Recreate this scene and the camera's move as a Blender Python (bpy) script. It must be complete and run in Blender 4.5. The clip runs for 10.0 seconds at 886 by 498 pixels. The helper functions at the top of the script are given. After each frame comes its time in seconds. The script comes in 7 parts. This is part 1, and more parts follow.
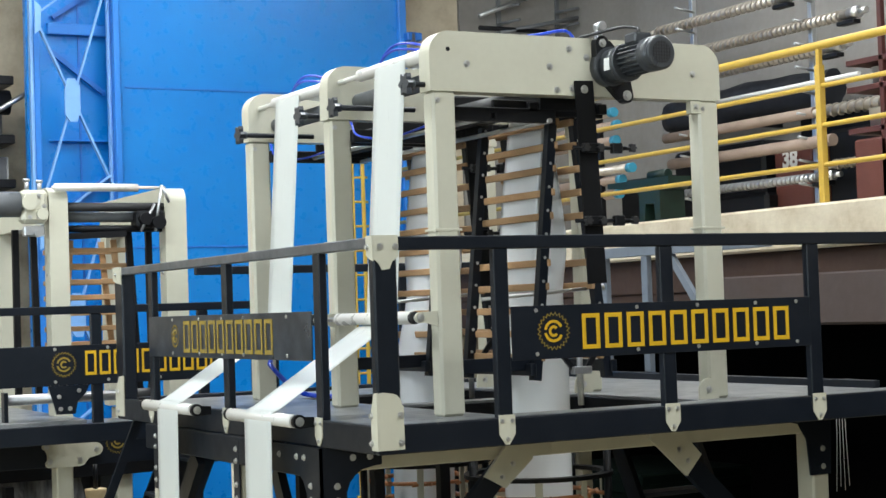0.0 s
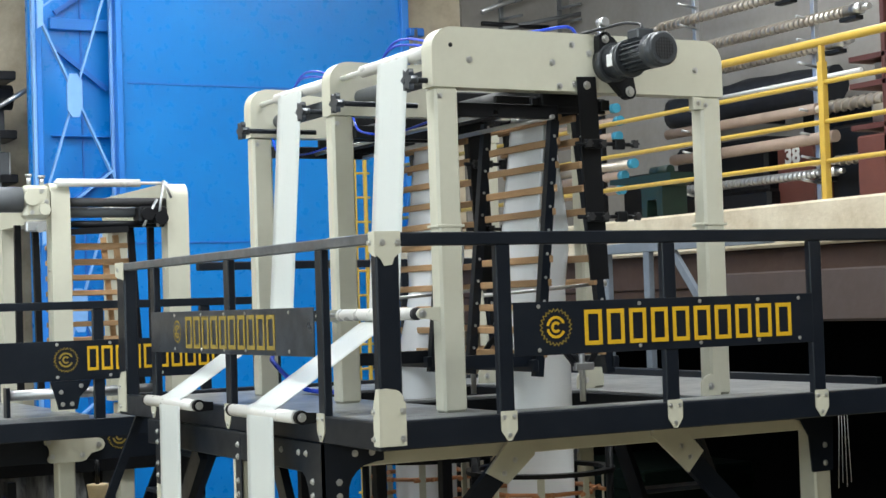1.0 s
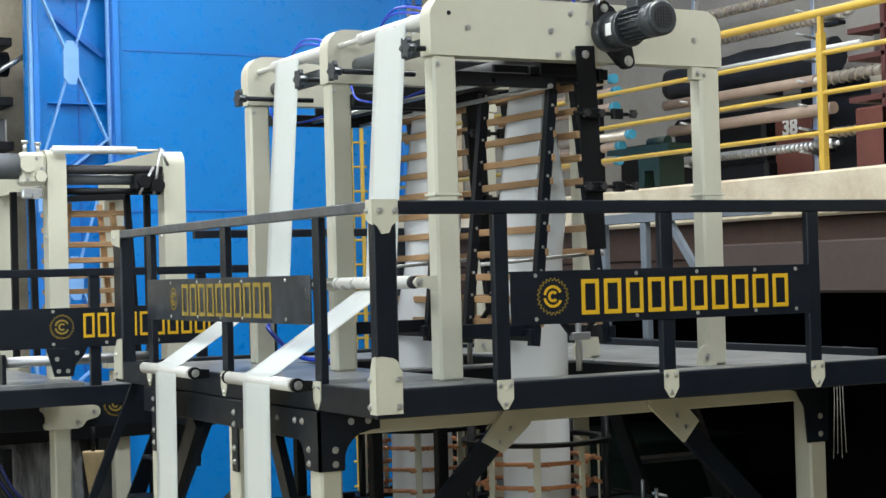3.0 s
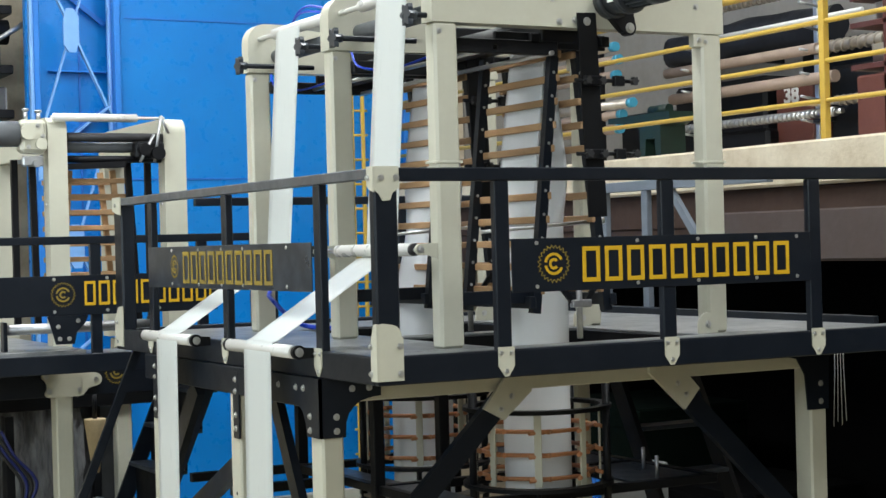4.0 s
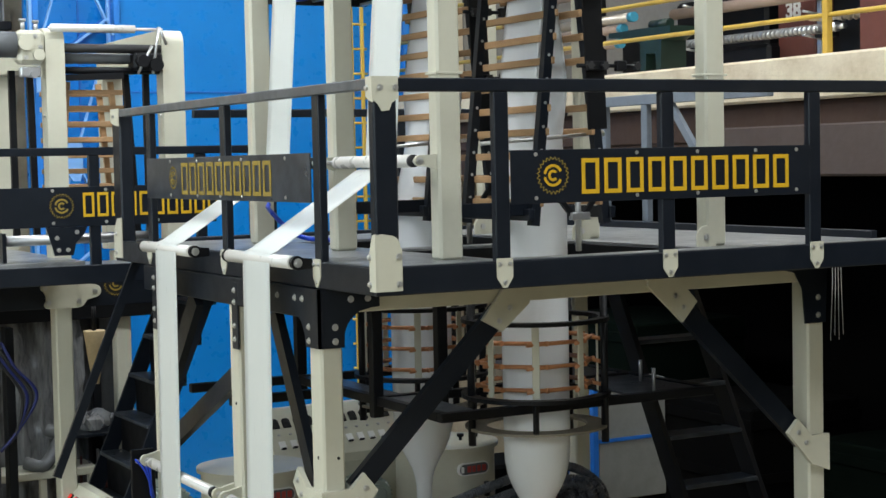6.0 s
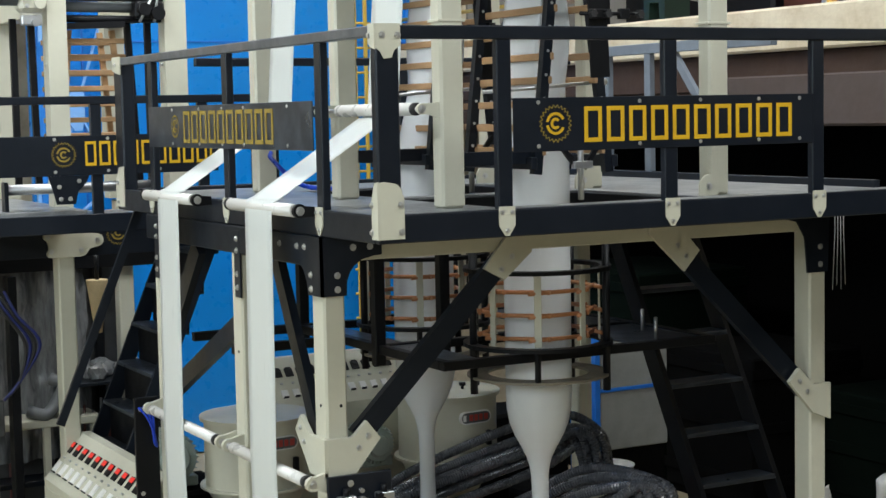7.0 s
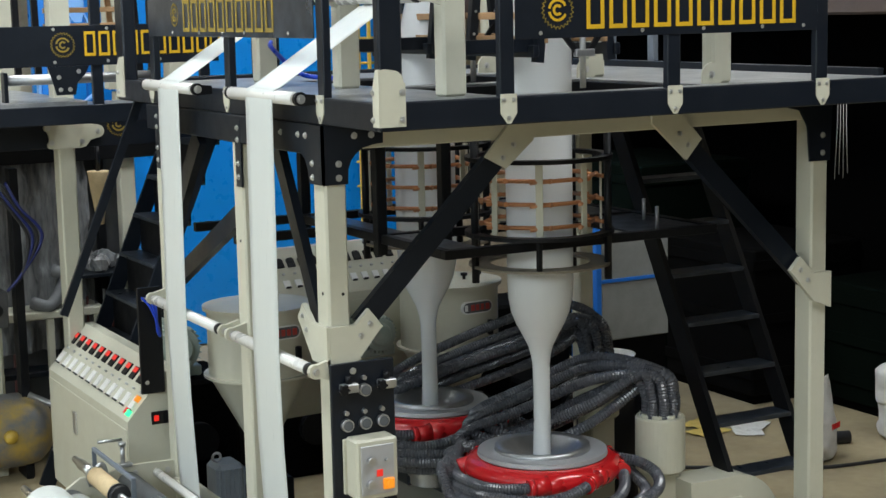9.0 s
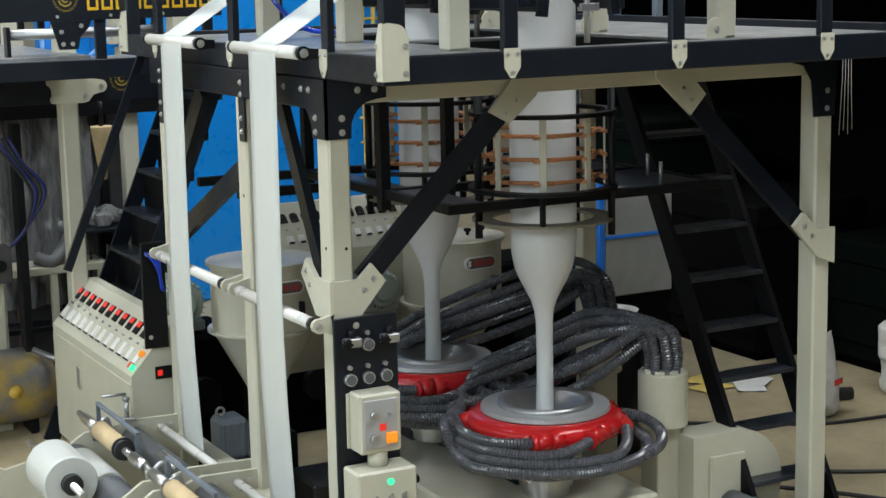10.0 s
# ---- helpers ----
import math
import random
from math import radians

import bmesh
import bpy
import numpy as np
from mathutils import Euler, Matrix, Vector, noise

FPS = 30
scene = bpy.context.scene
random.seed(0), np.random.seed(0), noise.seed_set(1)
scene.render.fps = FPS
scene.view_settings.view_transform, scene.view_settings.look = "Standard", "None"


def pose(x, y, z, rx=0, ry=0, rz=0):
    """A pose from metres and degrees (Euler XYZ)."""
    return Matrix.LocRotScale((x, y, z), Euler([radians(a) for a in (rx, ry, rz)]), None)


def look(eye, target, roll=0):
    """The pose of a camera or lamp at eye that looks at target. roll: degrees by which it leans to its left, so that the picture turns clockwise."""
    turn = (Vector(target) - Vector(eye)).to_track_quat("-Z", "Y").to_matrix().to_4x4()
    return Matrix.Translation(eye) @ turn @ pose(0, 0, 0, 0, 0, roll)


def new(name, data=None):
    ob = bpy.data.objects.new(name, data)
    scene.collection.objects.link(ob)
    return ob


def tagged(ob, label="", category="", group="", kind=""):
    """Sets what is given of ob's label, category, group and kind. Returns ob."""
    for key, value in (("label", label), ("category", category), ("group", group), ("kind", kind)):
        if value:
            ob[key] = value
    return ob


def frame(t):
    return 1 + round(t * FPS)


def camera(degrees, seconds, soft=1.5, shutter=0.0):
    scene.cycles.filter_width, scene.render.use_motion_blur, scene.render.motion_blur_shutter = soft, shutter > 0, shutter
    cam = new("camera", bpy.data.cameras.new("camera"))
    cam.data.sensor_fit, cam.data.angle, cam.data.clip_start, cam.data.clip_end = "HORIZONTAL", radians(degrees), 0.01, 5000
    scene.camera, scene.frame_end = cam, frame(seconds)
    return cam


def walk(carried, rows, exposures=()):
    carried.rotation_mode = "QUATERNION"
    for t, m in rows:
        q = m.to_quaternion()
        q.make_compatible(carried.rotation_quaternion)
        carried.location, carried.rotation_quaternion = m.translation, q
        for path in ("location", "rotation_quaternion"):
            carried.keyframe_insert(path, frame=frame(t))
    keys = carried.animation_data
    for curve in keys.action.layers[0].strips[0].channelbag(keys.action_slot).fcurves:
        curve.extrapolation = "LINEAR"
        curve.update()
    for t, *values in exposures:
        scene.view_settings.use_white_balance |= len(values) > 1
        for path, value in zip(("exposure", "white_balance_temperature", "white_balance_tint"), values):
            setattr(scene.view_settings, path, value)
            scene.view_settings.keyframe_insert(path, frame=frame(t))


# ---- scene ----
cam = camera(30.12, 10.0)
ROWS = [
    (0.0, -3.521, -7.259, 3.939, 2.05, 1.92, -28.25),
    (0.5, -3.519, -7.257, 3.940, 2.00, 1.88, -28.21),
    (1.0, -3.522, -7.255, 3.941, 1.90, 1.84, -28.19),
    (1.5, -3.524, -7.252, 3.941, 1.91, 1.67, -28.25),
    (2.0, -3.524, -7.247, 3.939, 1.88, 1.56, -28.27),
    (2.5, -3.523, -7.243, 3.934, 1.43, 1.52, -28.32),
    (4.0, -3.523, -7.237, 3.918, -0.18, 1.49, -28.32),
    (4.5, -3.523, -7.237, 3.909, -0.80, 1.44, -28.32),
    (5.0, -3.522, -7.237, 3.900, -1.53, 1.36, -28.33),
    (5.5, -3.523, -7.234, 3.892, -2.29, 1.29, -28.36),
    (7.0, -3.522, -7.233, 3.864, -4.71, 1.16, -28.27),
    (7.5, -3.522, -7.233, 3.855, -5.71, 1.19, -28.23),
    (8.0, -3.522, -7.232, 3.843, -6.59, 1.15, -28.23),
    (8.5, -3.521, -7.232, 3.836, -7.38, 1.22, -28.25),
    (9.0, -3.521, -7.233, 3.825, -8.34, 1.26, -28.22),
    (9.5, -3.519, -7.233, 3.816, -9.06, 1.20, -28.17),
    (10.0, -3.518, -7.232, 3.811, -9.82, 1.20, -28.08),
]
walk(cam, [(t, pose(x, y, z, 90 + pitch, roll, yaw)) for t, x, y, z, pitch, roll, yaw in ROWS],
     [(0.0, 0.05), (2.5, 0.02), (5.0, -0.04), (7.0, 0.03), (9.0, 0.11), (10.0, 0.12)])

# ---- light ----
world = bpy.data.worlds.new("world")
world.use_nodes = True
scene.world = world
bg = world.node_tree.nodes["Background"]
sky = world.node_tree.nodes.new("ShaderNodeTexSky")
sky.sky_type, sky.sun_disc = "NISHITA", False
sky.sun_elevation, sky.sun_rotation = radians(50), radians(200)
world.node_tree.links.new(sky.outputs[0], bg.inputs[0])
bg.inputs[1].default_value = 0.10


def area_lamp(name, eye, target, sx, sy, watts, colour=(1, 1, 1)):
    data = bpy.data.lights.new(name, "AREA")
    data.shape, data.size, data.size_y, data.energy, data.color = "RECTANGLE", sx, sy, watts, colour
    ob = new(name, data)
    ob.matrix_world = look(eye, target)
    return ob


# unseen added lamps: overhead rows, a front-left fill, a west fill under the deck
OVERHEAD_FILLS = [(-4.0, -5.0, 90), (-4.0, 2.5, 420), (1.5, -5.0, 170), (1.5, 2.5, 350), (4.4, -3.2, 280), (6.4, 5.0, 140), (-4.0, 8.0, 300), (1.5, 8.2, 170)]
for lx, ly, watts in OVERHEAD_FILLS:
    area_lamp("overhead_fill_lamp", (lx, ly, 9.35), (lx, ly + 0.001, 0), 3.2, 1.6, watts, (0.92, 0.97, 1.0))
area_lamp("front_left_fill_lamp", (-9.0, -8.4, 6.9), (1.2, 2.2, 1.4), 7.0, 2.6, 520, (0.84, 0.95, 1.0))
area_lamp("west_fill_lamp", (-13.6, 1.0, 5.4), (1.5, 2.4, 1.2), 12.0, 2.2, 700, (0.78, 0.92, 1.0))


# ---- materials ----
def mat(name, colour, rough=0.5, metal=0.0, grain=0.0, grain_scale=60.0, stain=0.0, stain_scale=2.5, bump=0.0, bump_scale=80.0,
        emit=None, strength=0.0, trans=0.0, stain_colour=None, coat=0.0, per_piece=0.0, stretch=(1, 1, 1)):
    m = bpy.data.materials.new(name)
    m.use_nodes = True
    t = m.node_tree
    b = t.nodes["Principled BSDF"]
    b.inputs["Roughness"].default_value, b.inputs["Metallic"].default_value = rough, metal
    b.inputs["Coat Weight"].default_value = coat
    b.inputs["Transmission Weight"].default_value = trans
    mp = t.nodes.new("ShaderNodeMapping")
    mp.inputs["Scale"].default_value = stretch
    geo = t.nodes.new("ShaderNodeNewGeometry")
    t.links.new(geo.outputs["Position"], mp.inputs[0])
    rgb = t.nodes.new("ShaderNodeRGB")
    rgb.outputs[0].default_value = (*colour, 1)
    col = rgb.outputs[0]

    def mixed(fac, other, amount):
        nonlocal col
        mx = t.nodes.new("ShaderNodeMix")
        mx.data_type = "RGBA"
        mul = t.nodes.new("ShaderNodeMath")
        mul.operation = "MULTIPLY"
        mul.inputs[1].default_value = amount
        t.links.new(fac, mul.inputs[0])
        t.links.new(mul.outputs[0], mx.inputs[0])
        t.links.new(col, mx.inputs[6])
        mx.inputs[7].default_value = (*other, 1)
        col = mx.outputs[2]

    if stain:
        n = t.nodes.new("ShaderNodeTexNoise")
        n.inputs["Scale"].default_value, n.inputs["Detail"].default_value, n.inputs["Roughness"].default_value = stain_scale, 6, 0.62
        t.links.new(mp.outputs[0], n.inputs["Vector"])
        r = t.nodes.new("ShaderNodeValToRGB")
        r.color_ramp.elements[0].position, r.color_ramp.elements[1].position = 0.42, 0.68
        t.links.new(n.outputs["Fac"], r.inputs[0])
        mixed(r.outputs[0], stain_colour or tuple(c * 0.45 for c in colour), stain)
    if grain:
        n = t.nodes.new("ShaderNodeTexNoise")
        n.inputs["Scale"].default_value, n.inputs["Detail"].default_value = grain_scale, 5
        t.links.new(mp.outputs[0], n.inputs["Vector"])
        mixed(n.outputs["Fac"], tuple(c * 0.35 for c in colour), grain)
    if per_piece:
        oi = t.nodes.new("ShaderNodeObjectInfo")
        mixed(oi.outputs["Random"], tuple(c * 0.45 for c in colour), per_piece)
    t.links.new(col, b.inputs["Base Color"])
    rn = t.nodes.new("ShaderNodeTexNoise")
    rn.inputs["Scale"].default_value, rn.inputs["Detail"].default_value = 9, 4
    t.links.new(mp.outputs[0], rn.inputs["Vector"])
    rr = t.nodes.new("ShaderNodeMapRange")
    rr.inputs[3].default_value, rr.inputs[4].default_value = max(0.03, rough - 0.12), min(1, rough + 0.12)
    t.links.new(rn.outputs["Fac"], rr.inputs[0])
    t.links.new(rr.outputs[0], b.inputs["Roughness"])
    if bump:
        n = t.nodes.new("ShaderNodeTexNoise")
        n.inputs["Scale"].default_value, n.inputs["Detail"].default_value = bump_scale, 5
        t.links.new(mp.outputs[0], n.inputs["Vector"])
        bp = t.nodes.new("ShaderNodeBump")
        bp.inputs["Strength"].default_value, bp.inputs["Distance"].default_value = bump, 0.01
        t.links.new(n.outputs["Fac"], bp.inputs["Height"])
        t.links.new(bp.outputs[0], b.inputs["Normal"])
    if emit:
        b.inputs["Emission Color"].default_value, b.inputs["Emission Strength"].default_value = (*emit, 1), strength
    return m


CREAM = mat("cream_paint", (0.57, 0.56, 0.455), 0.36, grain=0.10, grain_scale=25, stain=0.16, stain_scale=3.0, stain_colour=(0.42, 0.38, 0.28), bump=0.03, bump_scale=140)
DARK = mat("charcoal_paint", (0.007, 0.010, 0.016), 0.34, grain=0.2, grain_scale=40, stain=0.30, stain_scale=4.0, stain_colour=(0.020, 0.025, 0.034), bump=0.05, bump_scale=160)
# bluish pale tone also carries the reflections on the side name plate
DUSTY_SHEEN = mat("dusty_sheen_charcoal", (0.019, 0.025, 0.035), 0.32, grain=0.3, grain_scale=30, stain=0.7, stain_scale=6.0, stain_colour=(0.066, 0.079, 0.098), bump=0.06, bump_scale=120)
DECK = mat("worn_deck_plate", (0.19, 0.20, 0.205), 0.36, metal=0.15, grain=0.3, grain_scale=30, stain=0.7, stain_scale=3.5, stain_colour=(0.42, 0.42, 0.41), bump=0.06)
BLACK = mat("black_paint", (0.005, 0.0055, 0.007), 0.45, grain=0.2, stain=0.3, stain_colour=(0.012, 0.012, 0.015), bump=0.03)
YELLOW = mat("yellow_letter_paint", (0.66, 0.40, 0.012), 0.5, grain=0.12, stain=0.15, stain_scale=14)
# darker, greyer yellow than the letter paint
DULL_YELLOW = mat("dull_yellow_paint", (0.34, 0.24, 0.03), 0.55, grain=0.3, stain=0.5, stain_scale=14, stain_colour=(0.12, 0.11, 0.08))
RAILY = mat("rail_yellow_paint", (0.62, 0.41, 0.06), 0.42, grain=0.15, stain=0.3, stain_scale=6, stain_colour=(0.42, 0.25, 0.06))
FILM = mat("white_plastic_film", (0.70, 0.73, 0.70), 0.32, grain=0.05, grain_scale=12, stain=0.10, stain_scale=1.5, stain_colour=(0.72, 0.74, 0.72), stretch=(1, 14, 0.4))
BUBBLE = mat("milky_film_bubble", (0.86, 0.89, 0.91), 0.22, stain=0.10, stain_scale=2.0, stain_colour=(0.62, 0.64, 0.65), stretch=(5, 5, 0.5))
BLUE = mat("blue_gate_paint", (0.002, 0.19, 0.60), 0.30, grain=0.06, grain_scale=8, stain=0.3, stain_scale=0.9, stain_colour=(0.008, 0.27, 0.72), bump=0.08, bump_scale=3)
BLUE_D = mat("blue_frame_paint", (0.012, 0.15, 0.56), 0.45, grain=0.15, stain=0.4, stain_scale=2, stain_colour=(0.01, 0.07, 0.30))
BLUE_M = mat("mid_blue_channel_paint", (0.02, 0.21, 0.66), 0.4, grain=0.1, stain=0.3, stain_scale=2, stain_colour=(0.01, 0.13, 0.48))
BLUE_L = mat("pale_blue_brace_lit_edge", (0.20, 0.42, 0.80), 0.4, grain=0.1, stain=0.2, stain_scale=5)
STEEL = mat("bright_steel", (0.66, 0.66, 0.65), 0.32, metal=1.0, grain=0.15, grain_scale=60, stain=0.2, stain_scale=8)
ZINC = mat("galvanised_steel", (0.55, 0.56, 0.57), 0.38, metal=0.9, grain=0.2, stain=0.25, stain_scale=9)
ALU = mat("white_roller_sleeve", (0.74, 0.73, 0.69), 0.30, metal=0.1, grain=0.04, stain=0.05, stain_scale=6)
RUBBER = mat("black_rubber", (0.022, 0.022, 0.024), 0.55, grain=0.2, bump=0.05)
GREYROLL = mat("grey_rubber_roller", (0.11, 0.12, 0.13), 0.5, grain=0.2, stain=0.3, stain_scale=6)
WOOD = mat("planed_wood_slat", (0.62, 0.38, 0.19), 0.5, grain=0.45, grain_scale=18, stain=0.55, stain_scale=5, stain_colour=(0.28, 0.13, 0.05), bump=0.1, per_piece=0.75, stretch=(1, 0.5, 3))
COPPER = mat("bakelite_guide_rod", (0.52, 0.22, 0.09), 0.4, grain=0.25, stain=0.3, stain_scale=8)
RED = mat("red_gloss_paint", (0.62, 0.012, 0.016), 0.22, grain=0.1, stain=0.15, stain_scale=6, coat=0.3)
HOSE = mat("grey_corrugated_hose", (0.085, 0.09, 0.105), 0.27, grain=0.15, stain=0.3, stain_scale=7, stain_colour=(0.05, 0.055, 0.065), coat=0.35)
CONC = mat("cream_wall_plaster", (0.68, 0.60, 0.45), 0.8, grain=0.25, grain_scale=20, stain=0.75, stain_scale=2.6, stain_colour=(0.45, 0.36, 0.24), bump=0.35, bump_scale=25)
GREYW = mat("grey_cement_wall", (0.30, 0.285, 0.265), 0.85, grain=0.3, grain_scale=12, stain=0.45, stain_scale=1.0, stain_colour=(0.19, 0.175, 0.16), bump=0.3, bump_scale=18)
# the next two colours are darkened for the shade below the slab
BROWNW = mat("brown_shaded_wall", (0.044, 0.022, 0.013), 0.8, grain=0.3, grain_scale=10, stain=0.5, stain_scale=1.2, stain_colour=(0.06, 0.028, 0.016), bump=0.2, bump_scale=20)
PINKW = mat("pink_shaded_plaster", (0.075, 0.055, 0.048), 0.8, grain=0.25, grain_scale=10, stain=0.5, stain_scale=1.8, stain_colour=(0.07, 0.045, 0.035), bump=0.2, bump_scale=20)
FLOOR = mat("cement_floor", (0.42, 0.35, 0.215), 0.55, grain=0.35, grain_scale=10, stain=0.7, stain_scale=0.9, stain_colour=(0.20, 0.165, 0.11), bump=0.2, bump_scale=15)
MAROON = mat("maroon_steel_paint", (0.085, 0.020, 0.016), 0.5, grain=0.3, stain=0.4, stain_scale=5, stain_colour=(0.07, 0.03, 0.025))
BADGE_RED = mat("badge_red_paint", (0.40, 0.05, 0.04), 0.4, grain=0.1)
DRUM = mat("rust_red_drum_paint", (0.12, 0.035, 0.025), 0.55, grain=0.3, stain=0.5, stain_scale=4, stain_colour=(0.16, 0.05, 0.035))
SCREW = mat("oily_screw_steel", (0.60, 0.55, 0.48), 0.34, metal=0.75, grain=0.3, stain=0.45, stain_scale=5, stain_colour=(0.26, 0.20, 0.15))
PINKPIPE = mat("primer_pink_pipe", (0.34, 0.25, 0.195), 0.5, grain=0.2, stain=0.35, stain_scale=4)
GREEN = mat("dark_green_machine_paint", (0.006, 0.024, 0.017), 0.45, grain=0.2, stain=0.4, stain_scale=5)
NAVY = mat("navy_tarpaulin", (0.007, 0.010, 0.017), 0.6, grain=0.3, stain=0.4, stain_scale=3, bump=0.4, bump_scale=9)
GREYBOX = mat("light_grey_panel", (0.46, 0.47, 0.49), 0.35, metal=0.3, grain=0.1)
WHITEP = mat("white_plastic", (0.78, 0.78, 0.76), 0.4, grain=0.05)
PAPER = mat("cardboard_core", (0.68, 0.52, 0.30), 0.75, grain=0.2, grain_scale=40, stain=0.2, stain_scale=10)
TANK = mat("weathered_tank_paint", (0.20, 0.20, 0.20), 0.45, grain=0.35, grain_scale=14, stain=0.8, stain_scale=4.5, stain_colour=(0.58, 0.38, 0.03), bump=0.1, bump_scale=30)
SACK = mat("woven_white_sack", (0.70, 0.69, 0.66), 0.7, grain=0.2, grain_scale=45, stain=0.25, stain_scale=6, bump=0.4, bump_scale=60)
PALEBLUE = mat("dark_blue_cable", (0.012, 0.022, 0.14), 0.4)
CABLE = mat("blue_air_hose", (0.01, 0.05, 0.50), 0.3)
LED_R = mat("red_display", (0.25, 0.01, 0.01), 0.4, emit=(1.0, 0.03, 0.015), strength=0.6)
LED_G = mat("green_lamp", (0.02, 0.3, 0.12), 0.4, emit=(0.05, 1.0, 0.4), strength=1.2)
LED_O = mat("orange_lamp", (0.7, 0.2, 0.01), 0.4, emit=(1.0, 0.35, 0.02), strength=0.5)
# thin film lets part of the light through
for film, share in ((BUBBLE, 0.25), (FILM, 0.16)):
    bt = film.node_tree
    tl = bt.nodes.new("ShaderNodeBsdfTranslucent")
    tl.inputs[0].default_value = (0.93, 0.95, 0.96, 1)
    bmx = bt.nodes.new("ShaderNodeMixShader")
    bmx.inputs[0].default_value = share
    bt.links.new(bt.nodes["Principled BSDF"].outputs[0], bmx.inputs[1])
    bt.links.new(tl.outputs[0], bmx.inputs[2])
    bt.links.new(bmx.outputs[0], bt.nodes["Material Output"].inputs[0])
MOTORD = mat("dark_grey_motor_enamel", (0.045, 0.05, 0.056), 0.32, grain=0.1, stain=0.2, stain_scale=8)
# lighter than the front rail: reflected light is mixed into this grey
RAILTOP = mat("sheen_grey_handrail", (0.085, 0.095, 0.11), 0.34, metal=0.25, grain=0.25, grain_scale=30, stain=0.6, stain_scale=6, stain_colour=(0.20, 0.21, 0.225), bump=0.05)
OVERHEAD_GLOW = mat("overhead_panel_sheet", (0.8, 0.8, 0.78), 0.6, emit=(1.0, 0.99, 0.96), strength=2.0)
# near-black that holds the shade under the mezzanine in its colour
SHADE_BLACK = mat("shade_black", (0.002, 0.002, 0.002), 0.95, grain=0.3, stain=0.4, stain_colour=(0.004, 0.004, 0.004))
SHADE_BLACK.node_tree.nodes["Principled BSDF"].inputs["Specular IOR Level"].default_value = 0.05
TANRING = mat("dull_tan_ring", (0.24, 0.21, 0.16), 0.5, metal=0.2, grain=0.2, stain=0.5, stain_scale=6)
BLACK.node_tree.nodes["Principled BSDF"].inputs["Specular IOR Level"].default_value = 0.22
DARK.node_tree.nodes["Principled BSDF"].inputs["Specular IOR Level"].default_value = 0.30
GREYFRAME = mat("blue_grey_frame_paint", (0.17, 0.20, 0.24), 0.45, grain=0.15, stain=0.3, stain_scale=5)
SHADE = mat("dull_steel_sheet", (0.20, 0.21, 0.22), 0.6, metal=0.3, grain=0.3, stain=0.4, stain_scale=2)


# ---- mesh helpers ----
def box(bm, x0, x1, y0, y1, z0, z1, bev=0.004, m=None):
    r = bmesh.ops.create_cube(bm, size=1.0)
    vs = r["verts"]
    for v in vs:
        v.co = Vector(((x0 + x1) / 2 + v.co.x * (x1 - x0), (y0 + y1) / 2 + v.co.y * (y1 - y0), (z0 + z1) / 2 + v.co.z * (z1 - z0)))
    if bev:
        es = list({e for v in vs for e in v.link_edges})
        r = bmesh.ops.bevel(bm, geom=es, offset=min(bev, 0.3 * min(x1 - x0, y1 - y0, z1 - z0)), segments=1, affect="EDGES")
        vs = list({v for f in r["faces"] for v in f.verts} | {v for v in vs if v.is_valid})
    if m:
        bmesh.ops.transform(bm, matrix=m, verts=vs)
    return bm


def basis(d):
    d = Vector(d).normalized()
    a = Vector((0, 0, 1)) if abs(d.z) < 0.9 else Vector((1, 0, 0))
    u = d.cross(a).normalized()
    return u, d.cross(u).normalized()


def cyl(bm, p0, p1, r, n=20, r2=None, caps=True):
    p0, p1 = Vector(p0), Vector(p1)
    u, w = basis(p1 - p0)
    r2 = r if r2 is None else r2
    rings = []
    for p, q in ((p0, r), (p1, r2)):
        rings.append([bm.verts.new(p + (u * math.cos(2 * math.pi * i / n) + w * math.sin(2 * math.pi * i / n)) * q) for i in range(n)])
    for i in range(n):
        f = bm.faces.new((rings[0][i], rings[0][(i + 1) % n], rings[1][(i + 1) % n], rings[1][i]))
        f.smooth = True
    if caps:
        bm.faces.new(rings[0][::-1])
        bm.faces.new(rings[1])
    return bm


def tube(bm, pts, r, n=8, ribs=0.0):
    pts = [Vector(p) for p in pts]
    prev = None
    for k, p in enumerate(pts):
        d = pts[min(k + 1, len(pts) - 1)] - pts[max(k - 1, 0)]
        if k == 0:
            u, w = basis(d)
        else:
            d.normalize()
            u = (u - d * u.dot(d)).normalized()
            w = d.cross(u)
        q = r * (1 + (ribs if k % 2 else -ribs))
        ring = [bm.verts.new(p + (u * math.cos(2 * math.pi * i / n) + w * math.sin(2 * math.pi * i / n)) * q) for i in range(n)]
        if prev:
            for i in range(n):
                f = bm.faces.new((prev[i], prev[(i + 1) % n], ring[(i + 1) % n], ring[i]))
                f.smooth = not ribs
        else:
            bm.faces.new(ring[::-1])
        prev = ring
    bm.faces.new(prev)
    return bm


def spline(ctrl, step=0.02):
    """Points every step metres along a smooth curve through ctrl."""
    c = [Vector(p) for p in ctrl]
    c = [c[0] * 2 - c[1]] + c + [c[-1] * 2 - c[-2]]
    out = []
    for k in range(1, len(c) - 2):
        a, b, d, e = c[k - 1:k + 3]
        n = max(2, int((d - b).length / step))
        for i in range(n):
            t = i / n
            out.append(0.5 * ((2 * b) + (d - a) * t + (2 * a - 5 * b + 4 * d - e) * t * t + (3 * b - a - 3 * d + e) * t ** 3))
    out.append(c[-2])
    return out


